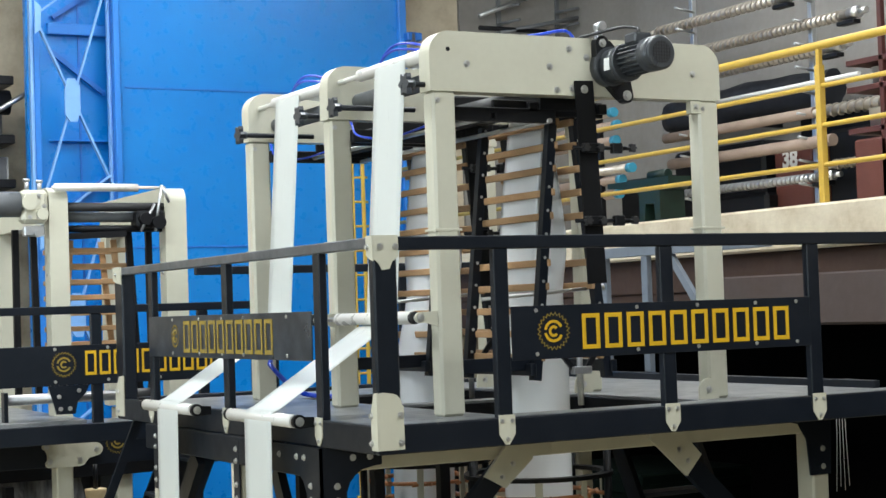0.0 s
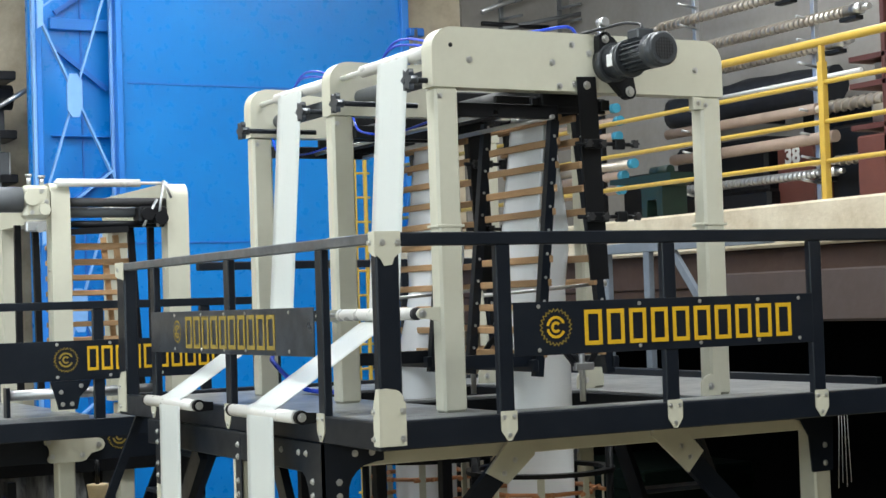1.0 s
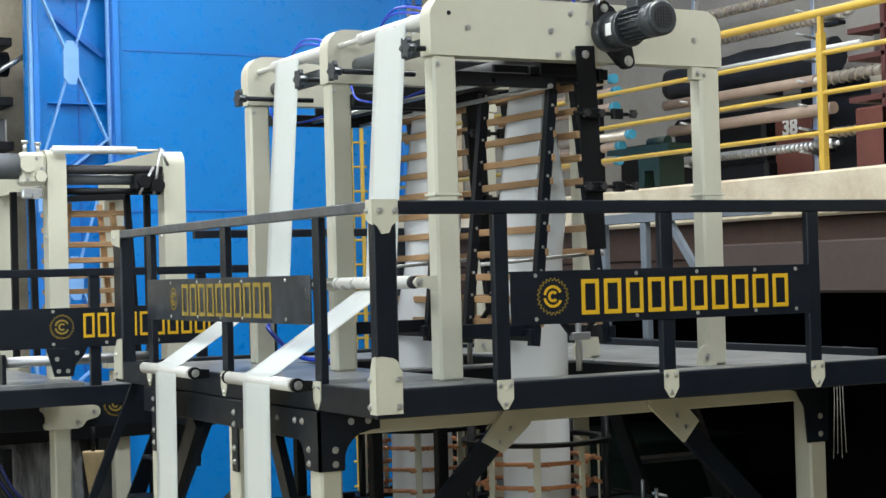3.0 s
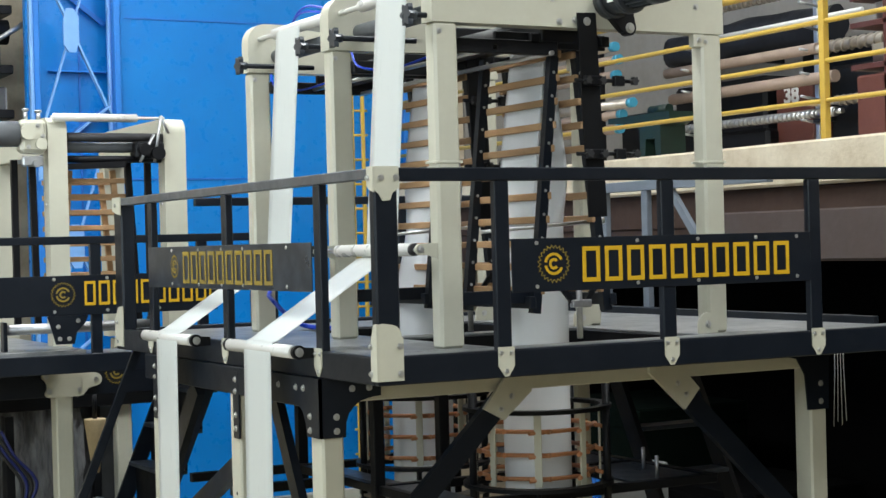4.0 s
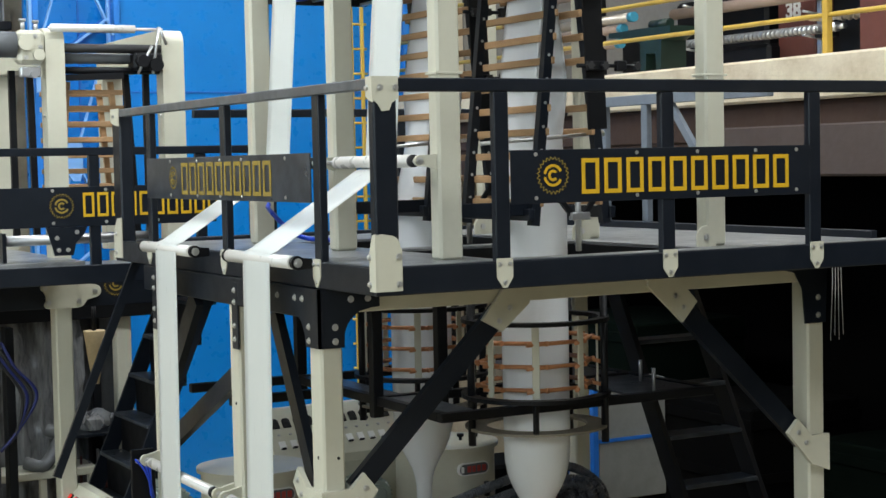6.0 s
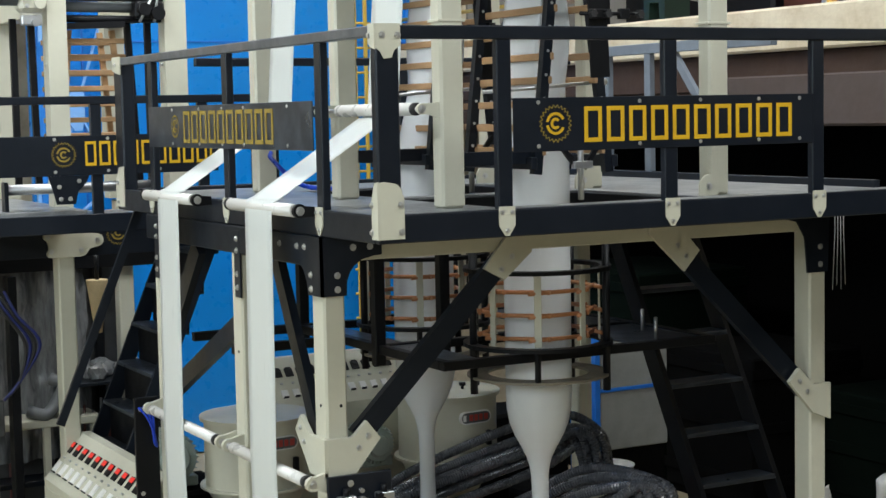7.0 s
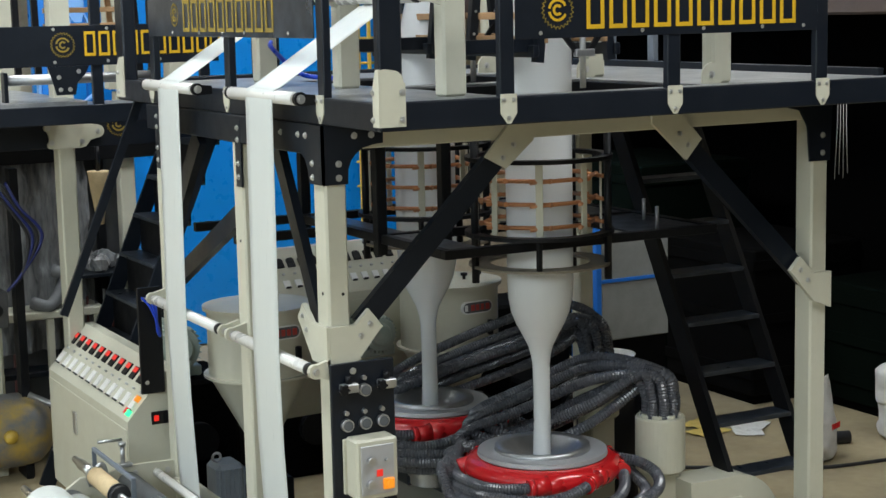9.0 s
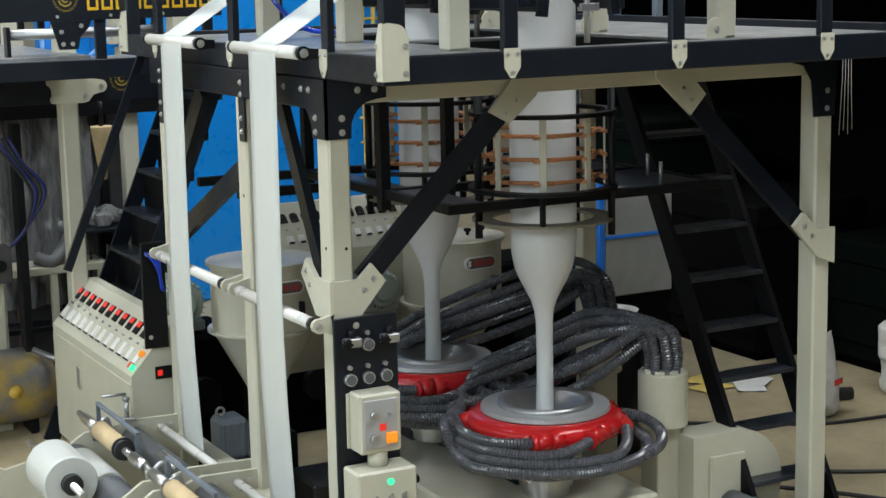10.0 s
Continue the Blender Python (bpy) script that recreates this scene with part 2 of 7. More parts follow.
def lathe(bm, prof, centre, n=40, smooth=True):
    """prof: (radius, height) pairs round a vertical axis through centre."""
    prev = None
    for r, z in prof:
        ring = [bm.verts.new((centre[0] + r * math.cos(2 * math.pi * i / n), centre[1] + r * math.sin(2 * math.pi * i / n), centre[2] + z)) for i in range(n)]
        if prev:
            for i in range(n):
                f = bm.faces.new((prev[i], prev[(i + 1) % n], ring[(i + 1) % n], ring[i]))
                f.smooth = smooth
        prev = ring
    return bm


def prism(bm, poly, axis, d0, d1):
    """A flat plate: the outline poly in the two other axes, in order, from d0 to d1 along axis."""
    k = "xyz".index(axis)
    rings = []
    for d in (d0, d1):
        ring = []
        for a, b in poly:
            co = [a, b]
            co.insert(k, d)
            ring.append(bm.verts.new(co))
        rings.append(ring)
    n = len(poly)
    for i in range(n):
        bm.faces.new((rings[0][i], rings[0][(i + 1) % n], rings[1][(i + 1) % n], rings[1][i]))
    bm.faces.new(rings[0][::-1])
    bm.faces.new(rings[1])
    return bm


def arc(cx, cy, r, a0, a1, n=8):
    return [(cx + r * math.cos(radians(a0 + (a1 - a0) * i / n)), cy + r * math.sin(radians(a0 + (a1 - a0) * i / n))) for i in range(n + 1)]


def bar(bm, p0, p1, w, h, up=(0, 0, 1)):
    """A straight bar of rectangular section w by h from p0 to p1."""
    p0, p1 = Vector(p0), Vector(p1)
    d = (p1 - p0).normalized()
    s = d.cross(Vector(up)).normalized()
    t = s.cross(d)
    rings = [[bm.verts.new(p + s * (a * w / 2) + t * (b * h / 2)) for a, b in ((-1, -1), (1, -1), (1, 1), (-1, 1))] for p in (p0, p1)]
    for i in range(4):
        bm.faces.new((rings[0][i], rings[0][(i + 1) % 4], rings[1][(i + 1) % 4], rings[1][i]))
    bm.faces.new(rings[0][::-1])
    bm.faces.new(rings[1])
    return bm


def thing(name, base, label, category, group="", kind=""):
    ob = new(name)
    ob.empty_display_size = 0.1
    ob.location = base
    ob["base"] = list(base)
    return tagged(ob, label, category, group, kind)


def finish(name, bm, material):
    bmesh.ops.recalc_face_normals(bm, faces=bm.faces)
    me = bpy.data.meshes.new(name)
    bm.to_mesh(me)
    bm.free()
    me.materials.append(material)
    return me


def part(name, bm, material, parent, label=""):
    """Links a bmesh, given in world metres, as one mesh under a thing or a part."""
    top = parent
    off = Vector((0, 0, 0))
    while top is not None:
        off += top.location
        top = top.parent
    bmesh.ops.translate(bm, verts=bm.verts, vec=-off)
    ob = new(name, finish(name, bm, material))
    ob.parent = parent
    if PENDING:
        heads = B()
        for args in PENDING:
            bolt_head(heads, *args)
        PENDING.clear()
        bmesh.ops.translate(heads, verts=heads.verts, vec=-off)
        hb = new("fixing", finish("fixing", heads, BOLT))
        hb.parent = parent
        tagged(hb, "zinc bolt heads", kind="stuff")
    return tagged(ob, label)


def solo(name, bm, material, base, label, category, group="", kind=""):
    """Links a bmesh, given in world metres, as a top-level thing of one mesh."""
    bmesh.ops.translate(bm, verts=bm.verts, vec=-Vector(base))
    ob = new(name, finish(name, bm, material))
    ob.location = base
    return tagged(ob, label, category, group, kind)


def B():
    return bmesh.new()


PENDING = []
BOLT = mat("zinc_bolt_heads", (0.60, 0.60, 0.58), 0.32, metal=0.75, grain=0.1)


def bolt(bm, p, axis="y", r=0.011, h=0.012):
    """A bolt in the part that is being made; its head becomes zinc."""
    PENDING.append((p, axis, r, h))


def bolt_head(bm, p, axis, r, h):
    d = {"x": Vector((-1, 0, 0)), "y": Vector((0, -1, 0)), "z": Vector((0, 0, 1))}[axis]
    p = Vector(p)
    cyl(bm, p, p + d * 0.003, r * 1.55, 12)
    cyl(bm, p + d * 0.003, p + d * h, r, 6)


# ---- hall ----
def hall():
    bm = B()
    box(bm, -14, 12, -12.3, 14, -0.2, 0, 0)
    solo("floor", bm, FLOOR, (0, 0, 0), "worn stained cement factory floor", "floor", kind="structure")
    # unseen roof, added to enclose the hall's light
    bm = B()
    box(bm, -14, 12, -12.3, 14, 9.6, 9.8, 0)
    solo("ceiling", bm, SHADE, (0, 0, 9.6), "unseen dull steel sheet roof closing the hall", "ceiling", kind="structure")
    # glowing panels, out of view, added above the overhead lamps
    for lx, ly, watts in OVERHEAD_FILLS:
        bm = B()
        box(bm, lx - 1.7, lx + 1.7, ly - 0.9, ly + 0.9, 9.5, 9.595, 0.01)
        solo("roof_light", bm, OVERHEAD_GLOW, (lx, ly, 9.5), "unseen white glowing panel at an added overhead lamp", "roof light", "roof lights", "structure")
    bm = B()
    box(bm, -14, 2.3, 12.4, 12.7, 0, 9.6, 0)
    box(bm, 5.35, 12, 11.2, 11.5, 0, 9.6, 0)
    solo("wall_north", bm, CONC, (0, 12.4, 0), "cream plastered wall beside the blue gate", "wall", kind="structure")
    bm = B()
    box(bm, 2.3, 5.35, 12.4, 12.7, 0, 9.6, 0)
    solo("wall_behind_gate", bm, GREYW, (3, 12.4, 0), "grey cement wall behind the gate", "wall", kind="structure")
    bm = B()
    box(bm, 8.4, 8.7, -12, 11.2, 0, 9.6, 0)
    solo("wall_east", bm, GREYW, (8.4, 0, 0), "grey cement wall behind the storage racks", "wall", kind="structure")
    # west and south walls out of view, added in grey to limit bounced light
    bm = B()
    box(bm, -14.3, -14, -12, 12.7, 0, 9.6, 0)
    solo("wall_west", bm, GREYW, (-14, 0, 0), "unseen grey cement wall closing the hall", "wall", kind="structure")
    bm = B()
    box(bm, -14, 12, -12.6, -12.3, 0, 9.6, 0)
    solo("wall_south", bm, GREYW, (0, -12.3, 0), "unseen grey cement wall closing the hall", "wall", kind="structure")


# crate green darkened to hold the store's deep shade
STOREG = mat("shaded_green_crate_paint", (0.0015, 0.004, 0.0025), 0.9, grain=0.2, stain=0.3)
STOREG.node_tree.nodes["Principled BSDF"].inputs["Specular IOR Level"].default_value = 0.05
MX = 5.4
MZ = 4.68


def mezzanine():
    bm = B()
    box(bm, MX, 8.4, -6, 11.2, 4.32, MZ, 0.02)
    solo("mezzanine_slab", bm, CONC, (MX, 3, 4.32), "cream plastered edge of a concrete mezzanine", "mezzanine", kind="structure")
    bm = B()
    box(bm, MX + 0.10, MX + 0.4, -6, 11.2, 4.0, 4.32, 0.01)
    solo("mezzanine_beam", bm, BROWNW, (MX, 3, 4.0), "brown beam under the mezzanine edge, darkened in colour for shade", "beam", kind="structure")
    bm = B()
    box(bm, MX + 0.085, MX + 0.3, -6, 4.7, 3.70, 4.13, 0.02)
    solo("mezzanine_lintel", bm, PINKW, (MX, 0, 3.7), "pinkish plastered lintel under the mezzanine, darkened in colour for shade", "lintel", kind="structure")
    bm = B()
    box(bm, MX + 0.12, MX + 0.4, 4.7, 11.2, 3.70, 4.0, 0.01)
    solo("mezzanine_lintel_far", bm, BROWNW, (MX, 7, 3.7), "brown lintel under the mezzanine, darkened in colour for shade", "lintel", kind="structure")
    # crates darkened in colour for the deep shade; they also hide lit floor
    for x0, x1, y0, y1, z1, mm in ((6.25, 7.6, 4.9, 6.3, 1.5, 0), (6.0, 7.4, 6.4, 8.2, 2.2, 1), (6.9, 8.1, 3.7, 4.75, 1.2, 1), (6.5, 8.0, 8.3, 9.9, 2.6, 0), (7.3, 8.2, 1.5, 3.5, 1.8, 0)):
        c = thing("dark_crate", (x0, y0, 0), "crate in the store under the mezzanine, darkened in colour for shade", "crate", "store crates")
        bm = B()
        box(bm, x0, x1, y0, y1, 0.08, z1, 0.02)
        part("body", bm, STOREG if mm else SHADE_BLACK, c)
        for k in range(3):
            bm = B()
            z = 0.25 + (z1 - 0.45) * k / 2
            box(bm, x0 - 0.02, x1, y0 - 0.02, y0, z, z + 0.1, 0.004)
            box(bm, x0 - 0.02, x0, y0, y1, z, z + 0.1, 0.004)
            part("batten", bm, STOREG if mm else SHADE_BLACK, c)
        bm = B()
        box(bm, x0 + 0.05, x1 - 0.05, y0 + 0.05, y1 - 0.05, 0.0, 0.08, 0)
        part("skid", bm, SHADE_BLACK, c)
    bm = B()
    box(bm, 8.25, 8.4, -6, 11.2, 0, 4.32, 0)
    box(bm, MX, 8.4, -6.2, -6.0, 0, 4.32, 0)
    solo("store_back_wall", bm, SHADE_BLACK, (8.3, 3, 0), "store wall under the mezzanine, coloured near-black for its shade", "wall", kind="structure")


def gate():
    g = thing("sliding_gate", (3.4, 10.7, 0), "tall blue painted steel sheet gate with a cross-braced frame", "gate")
    bm = B()
    box(bm, 2.05, 5.62, 10.66, 10.76, 0.02, 9.3, 0.01)
    part("sheet_leaf", bm, BLUE, g, "smooth bright blue sheet")
    for z in (2.9, 4.72, 6.53, 8.35):
        bm = B()
        box(bm, 2.14, 5.60, 10.650, 10.661, z, z + 0.022, 0.002)
        part("seam", bm, BLUE_D, g)
    # pale strips put the lit edges of the channels into the colour
    for x0, x1, y0, mm, lb in ((1.965, 2.003, 10.72, BLUE_L, "pale strip for the lit edge of a blue channel"), (2.003, 2.075, 10.60, BLUE_M, "blue edge channel"), (5.60, 5.70, 10.6, BLUE_M, "blue edge channel"), (1.085, 1.125, 10.70, BLUE_L, "pale strip for the lit edge of a blue channel"), (1.127, 1.20, 10.72, BLUE_M, "blue edge channel")):
        bm = B()
        box(bm, x0, x1, y0, 10.78, 0.02, 9.3, 0.008)
        part("edge_post", bm, mm, g, lb)
    bm = B()
    box(bm, 1.13, 2.16, 11.05, 11.15, 0.02, 9.3, 0.0)
    part("back_sheet", bm, BLUE, g, "blue back sheet behind the braces")
    for z in (1.2, 3.4, 5.95, 7.16, 8.5):
        bm = B()
        box(bm, 1.36, 2.1, 10.97, 11.045, z, z + (0.13 if z != 5.95 else 0.02), 0.008)
        part("crosspiece", bm, BLUE_M, g)
    bm = B()
    box(bm, 1.715, 1.735, 11.03, 11.048, 0.02, 9.3, 0.0)
    part("seam", bm, BLUE_D, g)
    for xa, za, xb, zb in ((1.38, 6.98, 2.0, 6.50), (1.42, 7.35, 2.0, 7.75), (1.30, 5.0, 2.0, 5.55)):
        bm = B()
        bar(bm, (xa, 11.0, za), (xb, 11.0, zb), 0.05, 0.055, (0, 1, 0))
        part("stiffener", bm, BLUE_D, g)
    for dz in (2.36, 0.0, -2.36, -4.72):
        for k, (xa, za, xb, zb, wd) in enumerate(((1.125, 7.20, 1.965, 5.35, 0.075), (1.17, 5.28, 1.90, 7.62, 0.055))):
            if zb + dz > 9.3 or za + dz > 9.3:
                continue
            bm = B()
            bar(bm, (xa, 10.54 + 0.024 * k, za + dz), (xb, 10.54 + 0.024 * k, zb + dz), 0.02, wd, (0, 1, 0))
            part("brace", bm, BLUE_L, g, "pale blue diagonal brace")
        zc = 6.355 + dz
        if zc < 9.0:
            bm = B()
            prism(bm, [(1.49 - .085, zc - .16), (1.49 - .03, zc - .24), (1.49 + .05, zc - .24), (1.49 + .085, zc - .12), (1.49 + .085, zc + .16), (1.49 + .03, zc + .24), (1.49 - .05, zc + .24), (1.49 - .085, zc + .12)], "y", 10.49, 10.518)
            part("gusset", bm, BLUE_L, g)
        zg = 7.27 + dz
        if zg < 9.0:
            bm = B()
            prism(bm, [(1.09, zg - .2), (1.15, zg - .16), (1.16, zg + .10), (1.09, zg + .16)], "y", 10.47, 10.495)
            part("gusset", bm, BLUE_L, g)
            bm = B()
            bar(bm, (1.12, 10.52, zg + 0.02), (1.90, 10.52, zg + 0.62), 0.02, 0.09, (0, 1, 0))
            part("brace", bm, BLUE_L, g, "pale blue diagonal brace")
    bm = B()
    box(bm, 5.66, 5.86, 10.5, 10.62, 7.22, 7.32, 0.01)
    part("latch", bm, BLUE_D, g, "blue latch bracket")
    bm = B()
    cyl(bm, (5.74, 10.52, 6.3), (5.74, 10.52, 7.3), 0.03, 12)
    part("latch_rod", bm, ZINC, g)


def mezz_rail():
    r = thing("guard_rail", (MX + 0.1, 3, MZ), "yellow painted tubular steel guard rail on the mezzanine", "railing")
    for z, q in ((5.96, 0.035), (5.63, 0.021), (5.31, 0.021), (4.99, 0.021)):
        bm = B()
        cyl(bm, (MX + 0.1, -6, z), (MX + 0.1, 11.15, z), q, 14)
        part("rail", bm, RAILY, r)
    for y in (-3.2, -0.1, 2.96, 10.9):
        bm = B()
        box(bm, MX + 0.07, MX + 0.13, y - 0.03, y + 0.03, MZ - 0.005, 5.8, 0.004)
        box(bm, MX + 0.08, MX + 0.12, y - 0.02, y + 0.02, 5.8, 5.94, 0.003)
        part("post", bm, RAILY, r)


hall()
mezzanine()
gate()
mezz_rail()


# ---- film machine ----
ZD, ZR = 3.373, 4.300


def gear_mark(bm, c, plane, r, inner=None):
    """A plain round works mark: a thin toothed outline, and split rings in its middle."""
    def put(to, pts, d):
        if plane == "y":
            prism(to, [(c[0] + a, c[2] + b) for a, b in pts], "y", c[1] - d, c[1])
        else:
            prism(to, [(c[1] - a, c[2] + b) for a, b in pts], "x", c[0] - d, c[0])
    n = 24
    for k in range(n):
        for a, b, p, q in ((0.0, 0.5, 0.84, 1.0), (0.5, 1.0, 1.0, 0.84)):
            t0, t1 = 2 * math.pi * (k + a) / n, 2 * math.pi * (k + b) / n
            put(bm, [(r * f * math.cos(t), r * f * math.sin(t)) for f, t in ((p, t0), (q, t1), (q - 0.055, t1), (p - 0.055, t0))], 0.0025)
    to = inner if inner is not None else bm
    for q0, q1, a0, a1 in ((0.44, 0.58, 25, 170), (0.44, 0.58, 190, 335), (0.16, 0.30, 40, 320)):
        put(to, [(r * a, r * b) for a, b in arc(0, 0, q1, a0, a1, 10) + arc(0, 0, q0, a1, a0, 10)], 0.003)


def word_bars(parent, plane, at, a0, a1, z0, z1, material):
    """Ten plain hollow blocks in place of the maker's mark."""
    n, w = 10, (a1 - a0) / 10
    for k in range(n):
        bm = B()
        s0, s1 = a0 + k * w + 0.10 * w, a0 + (k + 1) * w - 0.13 * w
        st, sh = 0.155 * w, 0.12 * (z1 - z0)
        loops = []
        for d in (at - 0.003, at):
            for p0, p1, q0, q1 in ((s0, s1, z0, z1), (s0 + st, s1 - st, z0 + sh, z1 - sh)):
                loops.append([bm.verts.new((p, d, q) if plane == "y" else (d, -p, q)) for p, q in ((p0, q0), (p1, q0), (p1, q1), (p0, q1))])
        for i in range(4):
            j = (i + 1) % 4
            for la, lb in ((0, 1), (2, 3), (0, 2), (1, 3)):
                bm.faces.new((loops[la][i], loops[la][j], loops[lb][j], loops[lb][i]))
        part("word_block", bm, material, parent, "plain yellow painted block")


def shield(bm, x, z0, z1, w, y, axis="y", sgn=1):
    """A small bracket plate, pointed below."""
    h = z1 - z0
    poly = [(x - w / 2, z1), (x - w / 2, z0 + 0.35 * h), (x - w * 0.12, z0), (x + w * 0.12, z0), (x + w / 2, z0 + 0.35 * h), (x + w / 2, z1)]
    if axis == "y":
        prism(bm, poly, "y", y - 0.006, y)
    else:
        prism(bm, poly, "x", y - 0.006, y)


XE = 4.15
YE = 4.26
LEGS_Y = (0.69, 1.88, 3.36)


def platform():
    p = thing("work_platform", (0, 0.7, 0), "charcoal steel work platform on cream legs with a plated deck", "platform")
    # fascia channels
    for x0, x1, y0, y1 in ((0.0, XE, 0.0, 0.05), (0.0, 0.05, 0.052, YE), (0.0, 3.83, YE - 0.05, YE)):
        bm = B()
        box(bm, x0, x1, y0, y1, ZD - 0.145, ZD - 0.004, 0.006)
        box(bm, x0 + 0.002, x1 - 0.002, y0 + 0.002, y1 + 0.02, ZD - 0.03, ZD - 0.002, 0.003)
        part("fascia", bm, DARK, p)
    # deck plates round the two openings
    for x0, x1, y0, y1 in ((0.053, 4.0, 0.074, 0.62), (0.053, 1.02, 0.625, YE - .02), (2.45, 3.78, 0.625, YE - .02), (1.025, 2.445, 1.92, 2.08), (1.025, 2.445, 3.4, YE - .02)):
        bm = B()
        box(bm, x0, x1, y0, y1, ZD - 0.046, ZD - 0.030, 0.003)
        part("deck_plate", bm, DECK, p, "scuffed grey steel deck plate")
    bm = B()
    box(bm, 3.782, 3.83, 0.625, YE - 0.06, ZD - 0.14, ZD + 0.018, 0.004)
    part("toe_board", bm, DARK, p, "charcoal toe board along the deck edge")
    bm = B()
    box(bm, 3.832, 4.20, 1.27, 1.33, ZD - 0.06, ZD - 0.005, 0.003)
    part("outrigger", bm, DARK, p)
    bm = B()
    box(bm, 3.832, XE, YE - 0.05, YE, ZD - 0.08, ZD - 0.004, 0.003)
    part("outrigger", bm, DARK, p)
    bm = B()
    box(bm, XE - 0.06, XE, 3.40, YE - 0.052, ZD - 0.08, ZD, 0.003)
    part("outrigger", bm, DARK, p)
    for x0, x1, y0, y1 in ((1.0, 2.46, 0.60, 0.64), (1.0, 2.46, 1.90, 1.94), (1.0, 2.46, 2.06, 2.10), (1.0, 2.46, 3.38, 3.42), (1.0, 1.04, 0.6, 3.4), (2.42, 2.46, 0.6, 3.4)):
        bm = B()
        box(bm, x0, x1, y0, y1, ZD - 0.14, ZD - 0.047, 0.003)
        part("opening_rim", bm, BLACK, p)
    # beams under the deck
    for y in (0.70, 1.90, 3.37):
        bm = B()
        box(bm, 0.13, 3.46, y, y + 0.12, 3.09, 3.225, 0.006)
        part("cross_beam", bm, CREAM, p, "cream painted beam")
    bm = B()
    box(bm, -0.012, 0.028, 0.70, 3.6, 3.06, 3.225, 0.006)
    part("side_beam", bm, DARK, p)
    bm = B()
    box(bm, 3.40, 3.52, 0.9, 3.6, 3.07, 3.22, 0.006)
    part("side_beam", bm, DARK, p)
    # legs
    for y in LEGS_Y:
        d = 0.155 if y < 3 else 0.12
        bm = B()
        box(bm, 0.0, 0.125, y, y + d, 0.0, 3.22, 0.012)
        part("leg", bm, CREAM, p, "cream painted box leg")
        if y > 1 and y < 3:
            continue
        bm = B()
        box(bm, 3.31, 3.44, y, y + d, 0.0, 3.22, 0.012)
        part("leg", bm, CREAM, p, "cream painted box leg")
    for x, y, z in ((0.085, 0.69, 2.32), (0.085, 0.69, 1.2)):
        bm = B()
        cyl(bm, (x, y - 0.003, z), (x, y + 0.01, z), 0.009, 10)
        part("hole_plug", bm, BLACK, p)
    for y, z in ((0.76, 2.32), (1.95, 2.47)):
        bm = B()
        cyl(bm, (-0.003, y, z), (0.01, y, z), 0.009, 10)
        part("hole_plug", bm, BLACK, p)
    # dark haunch plates at the front leg head
    bm = B()
    prism(bm, [(0.672, 3.225), (0.672, 2.91), (0.845, 2.91), (0.862, 2.98), (0.90, 3.04), (0.97, 3.08), (1.08, 3.105), (1.34, 3.112), (1.34, 3.225)], "x", -0.02, -0.004)
    for yy, zz in ((0.80, 2.945), (0.80, 3.02), (0.88, 3.165), (0.98, 3.165), (1.22, 3.165)):
        bolt(bm, (-0.02, yy, zz), "x", 0.012)
    part("haunch_plate", bm, DARK, p, "charcoal bolted haunch plate")
    bm = B()
    prism(bm, [(-0.02, 2.91), (0.128, 2.91), (0.132, 2.99), (0.15, 3.035), (0.18, 3.07), (0.22, 3.098), (0.29, 3.114), (0.34, 3.118), (0.34, 3.225), (-0.02, 3.225)], "y", 0.672, 0.686)
    for xx, zz in ((0.075, 2.945), (0.075, 3.02), (0.17, 3.165), (0.27, 3.165)):
        bolt(bm, (xx, 0.672, zz), "y", 0.012)
    part("haunch_plate", bm, DARK, p, "charcoal bolted haunch plate")
    for y in LEGS_Y[1:]:
        bm = B()
        box(bm, -0.014, -0.002, y - 0.02, y + 0.07, 2.80, 3.2, 0.003)
        for zz in (2.86, 2.94, 3.08, 3.15):
            bolt(bm, (-0.014, y + 0.025, zz), "x", 0.012)
        part("haunch_plate", bm, DARK, p)
    bm = B()
    prism(bm, [(3.28, 2.83), (3.44, 2.83), (3.46, 3.225), (3.02, 3.225), (3.02, 3.19), (3.2, 3.15), (3.26, 3.05)], "y", 0.672, 0.686)
    for zz in (2.88, 2.99):
        bolt(bm, (3.38, 0.672, zz), "y", 0.012)
    part("haunch_plate", bm, DARK, p)
    # knee braces
    def brace(a, b, w=0.12, along="y"):
        bm = B()
        bar(bm, a, b, w, 0.05, (0, 1, 0) if along == "y" else (1, 0, 0))
        part("knee_brace", bm, DARK, p)
    brace((0.20, 0.74, 2.13), (1.12, 0.74, 3.04))
    brace((3.30, 0.74, 2.09), (2.33, 0.74, 3.03))
    brace((0.06, 0.93, 2.13), (0.06, 1.45, 3.05), 0.10, "x")
    brace((0.06, 3.42, 2.00), (0.06, 2.05, 2.63), 0.12, "x")
    brace((0.06, 3.30, 2.45), (0.06, 2.75, 3.05), 0.14, "x")
    for s in (1, -1):
        bm = B()
        pts = [(0.97, 3.0), (1.10, 2.93), (1.28, 3.08), (1.28, 3.2), (1.14, 3.2)] if s > 0 else [(2.09, 3.2), (2.09, 3.13), (2.34, 2.90), (2.45, 3.02), (2.28, 3.2)]
        prism(bm, pts, "y", 0.672, 0.696)
        bolt(bm, (1.08 if s > 0 else 2.35, 0.672, 2.99))
        bolt(bm, (1.15 if s > 0 else 2.29, 0.672, 3.06))
        part("gusset", bm, CREAM, p, "cream bolted gusset")
    bm = B()
    prism(bm, [(-0.012, 1.94), (0.137, 1.94), (0.30, 2.13), (0.22, 2.23), (0.137, 2.15), (-0.012, 2.15)], "y", 0.655, 0.688)
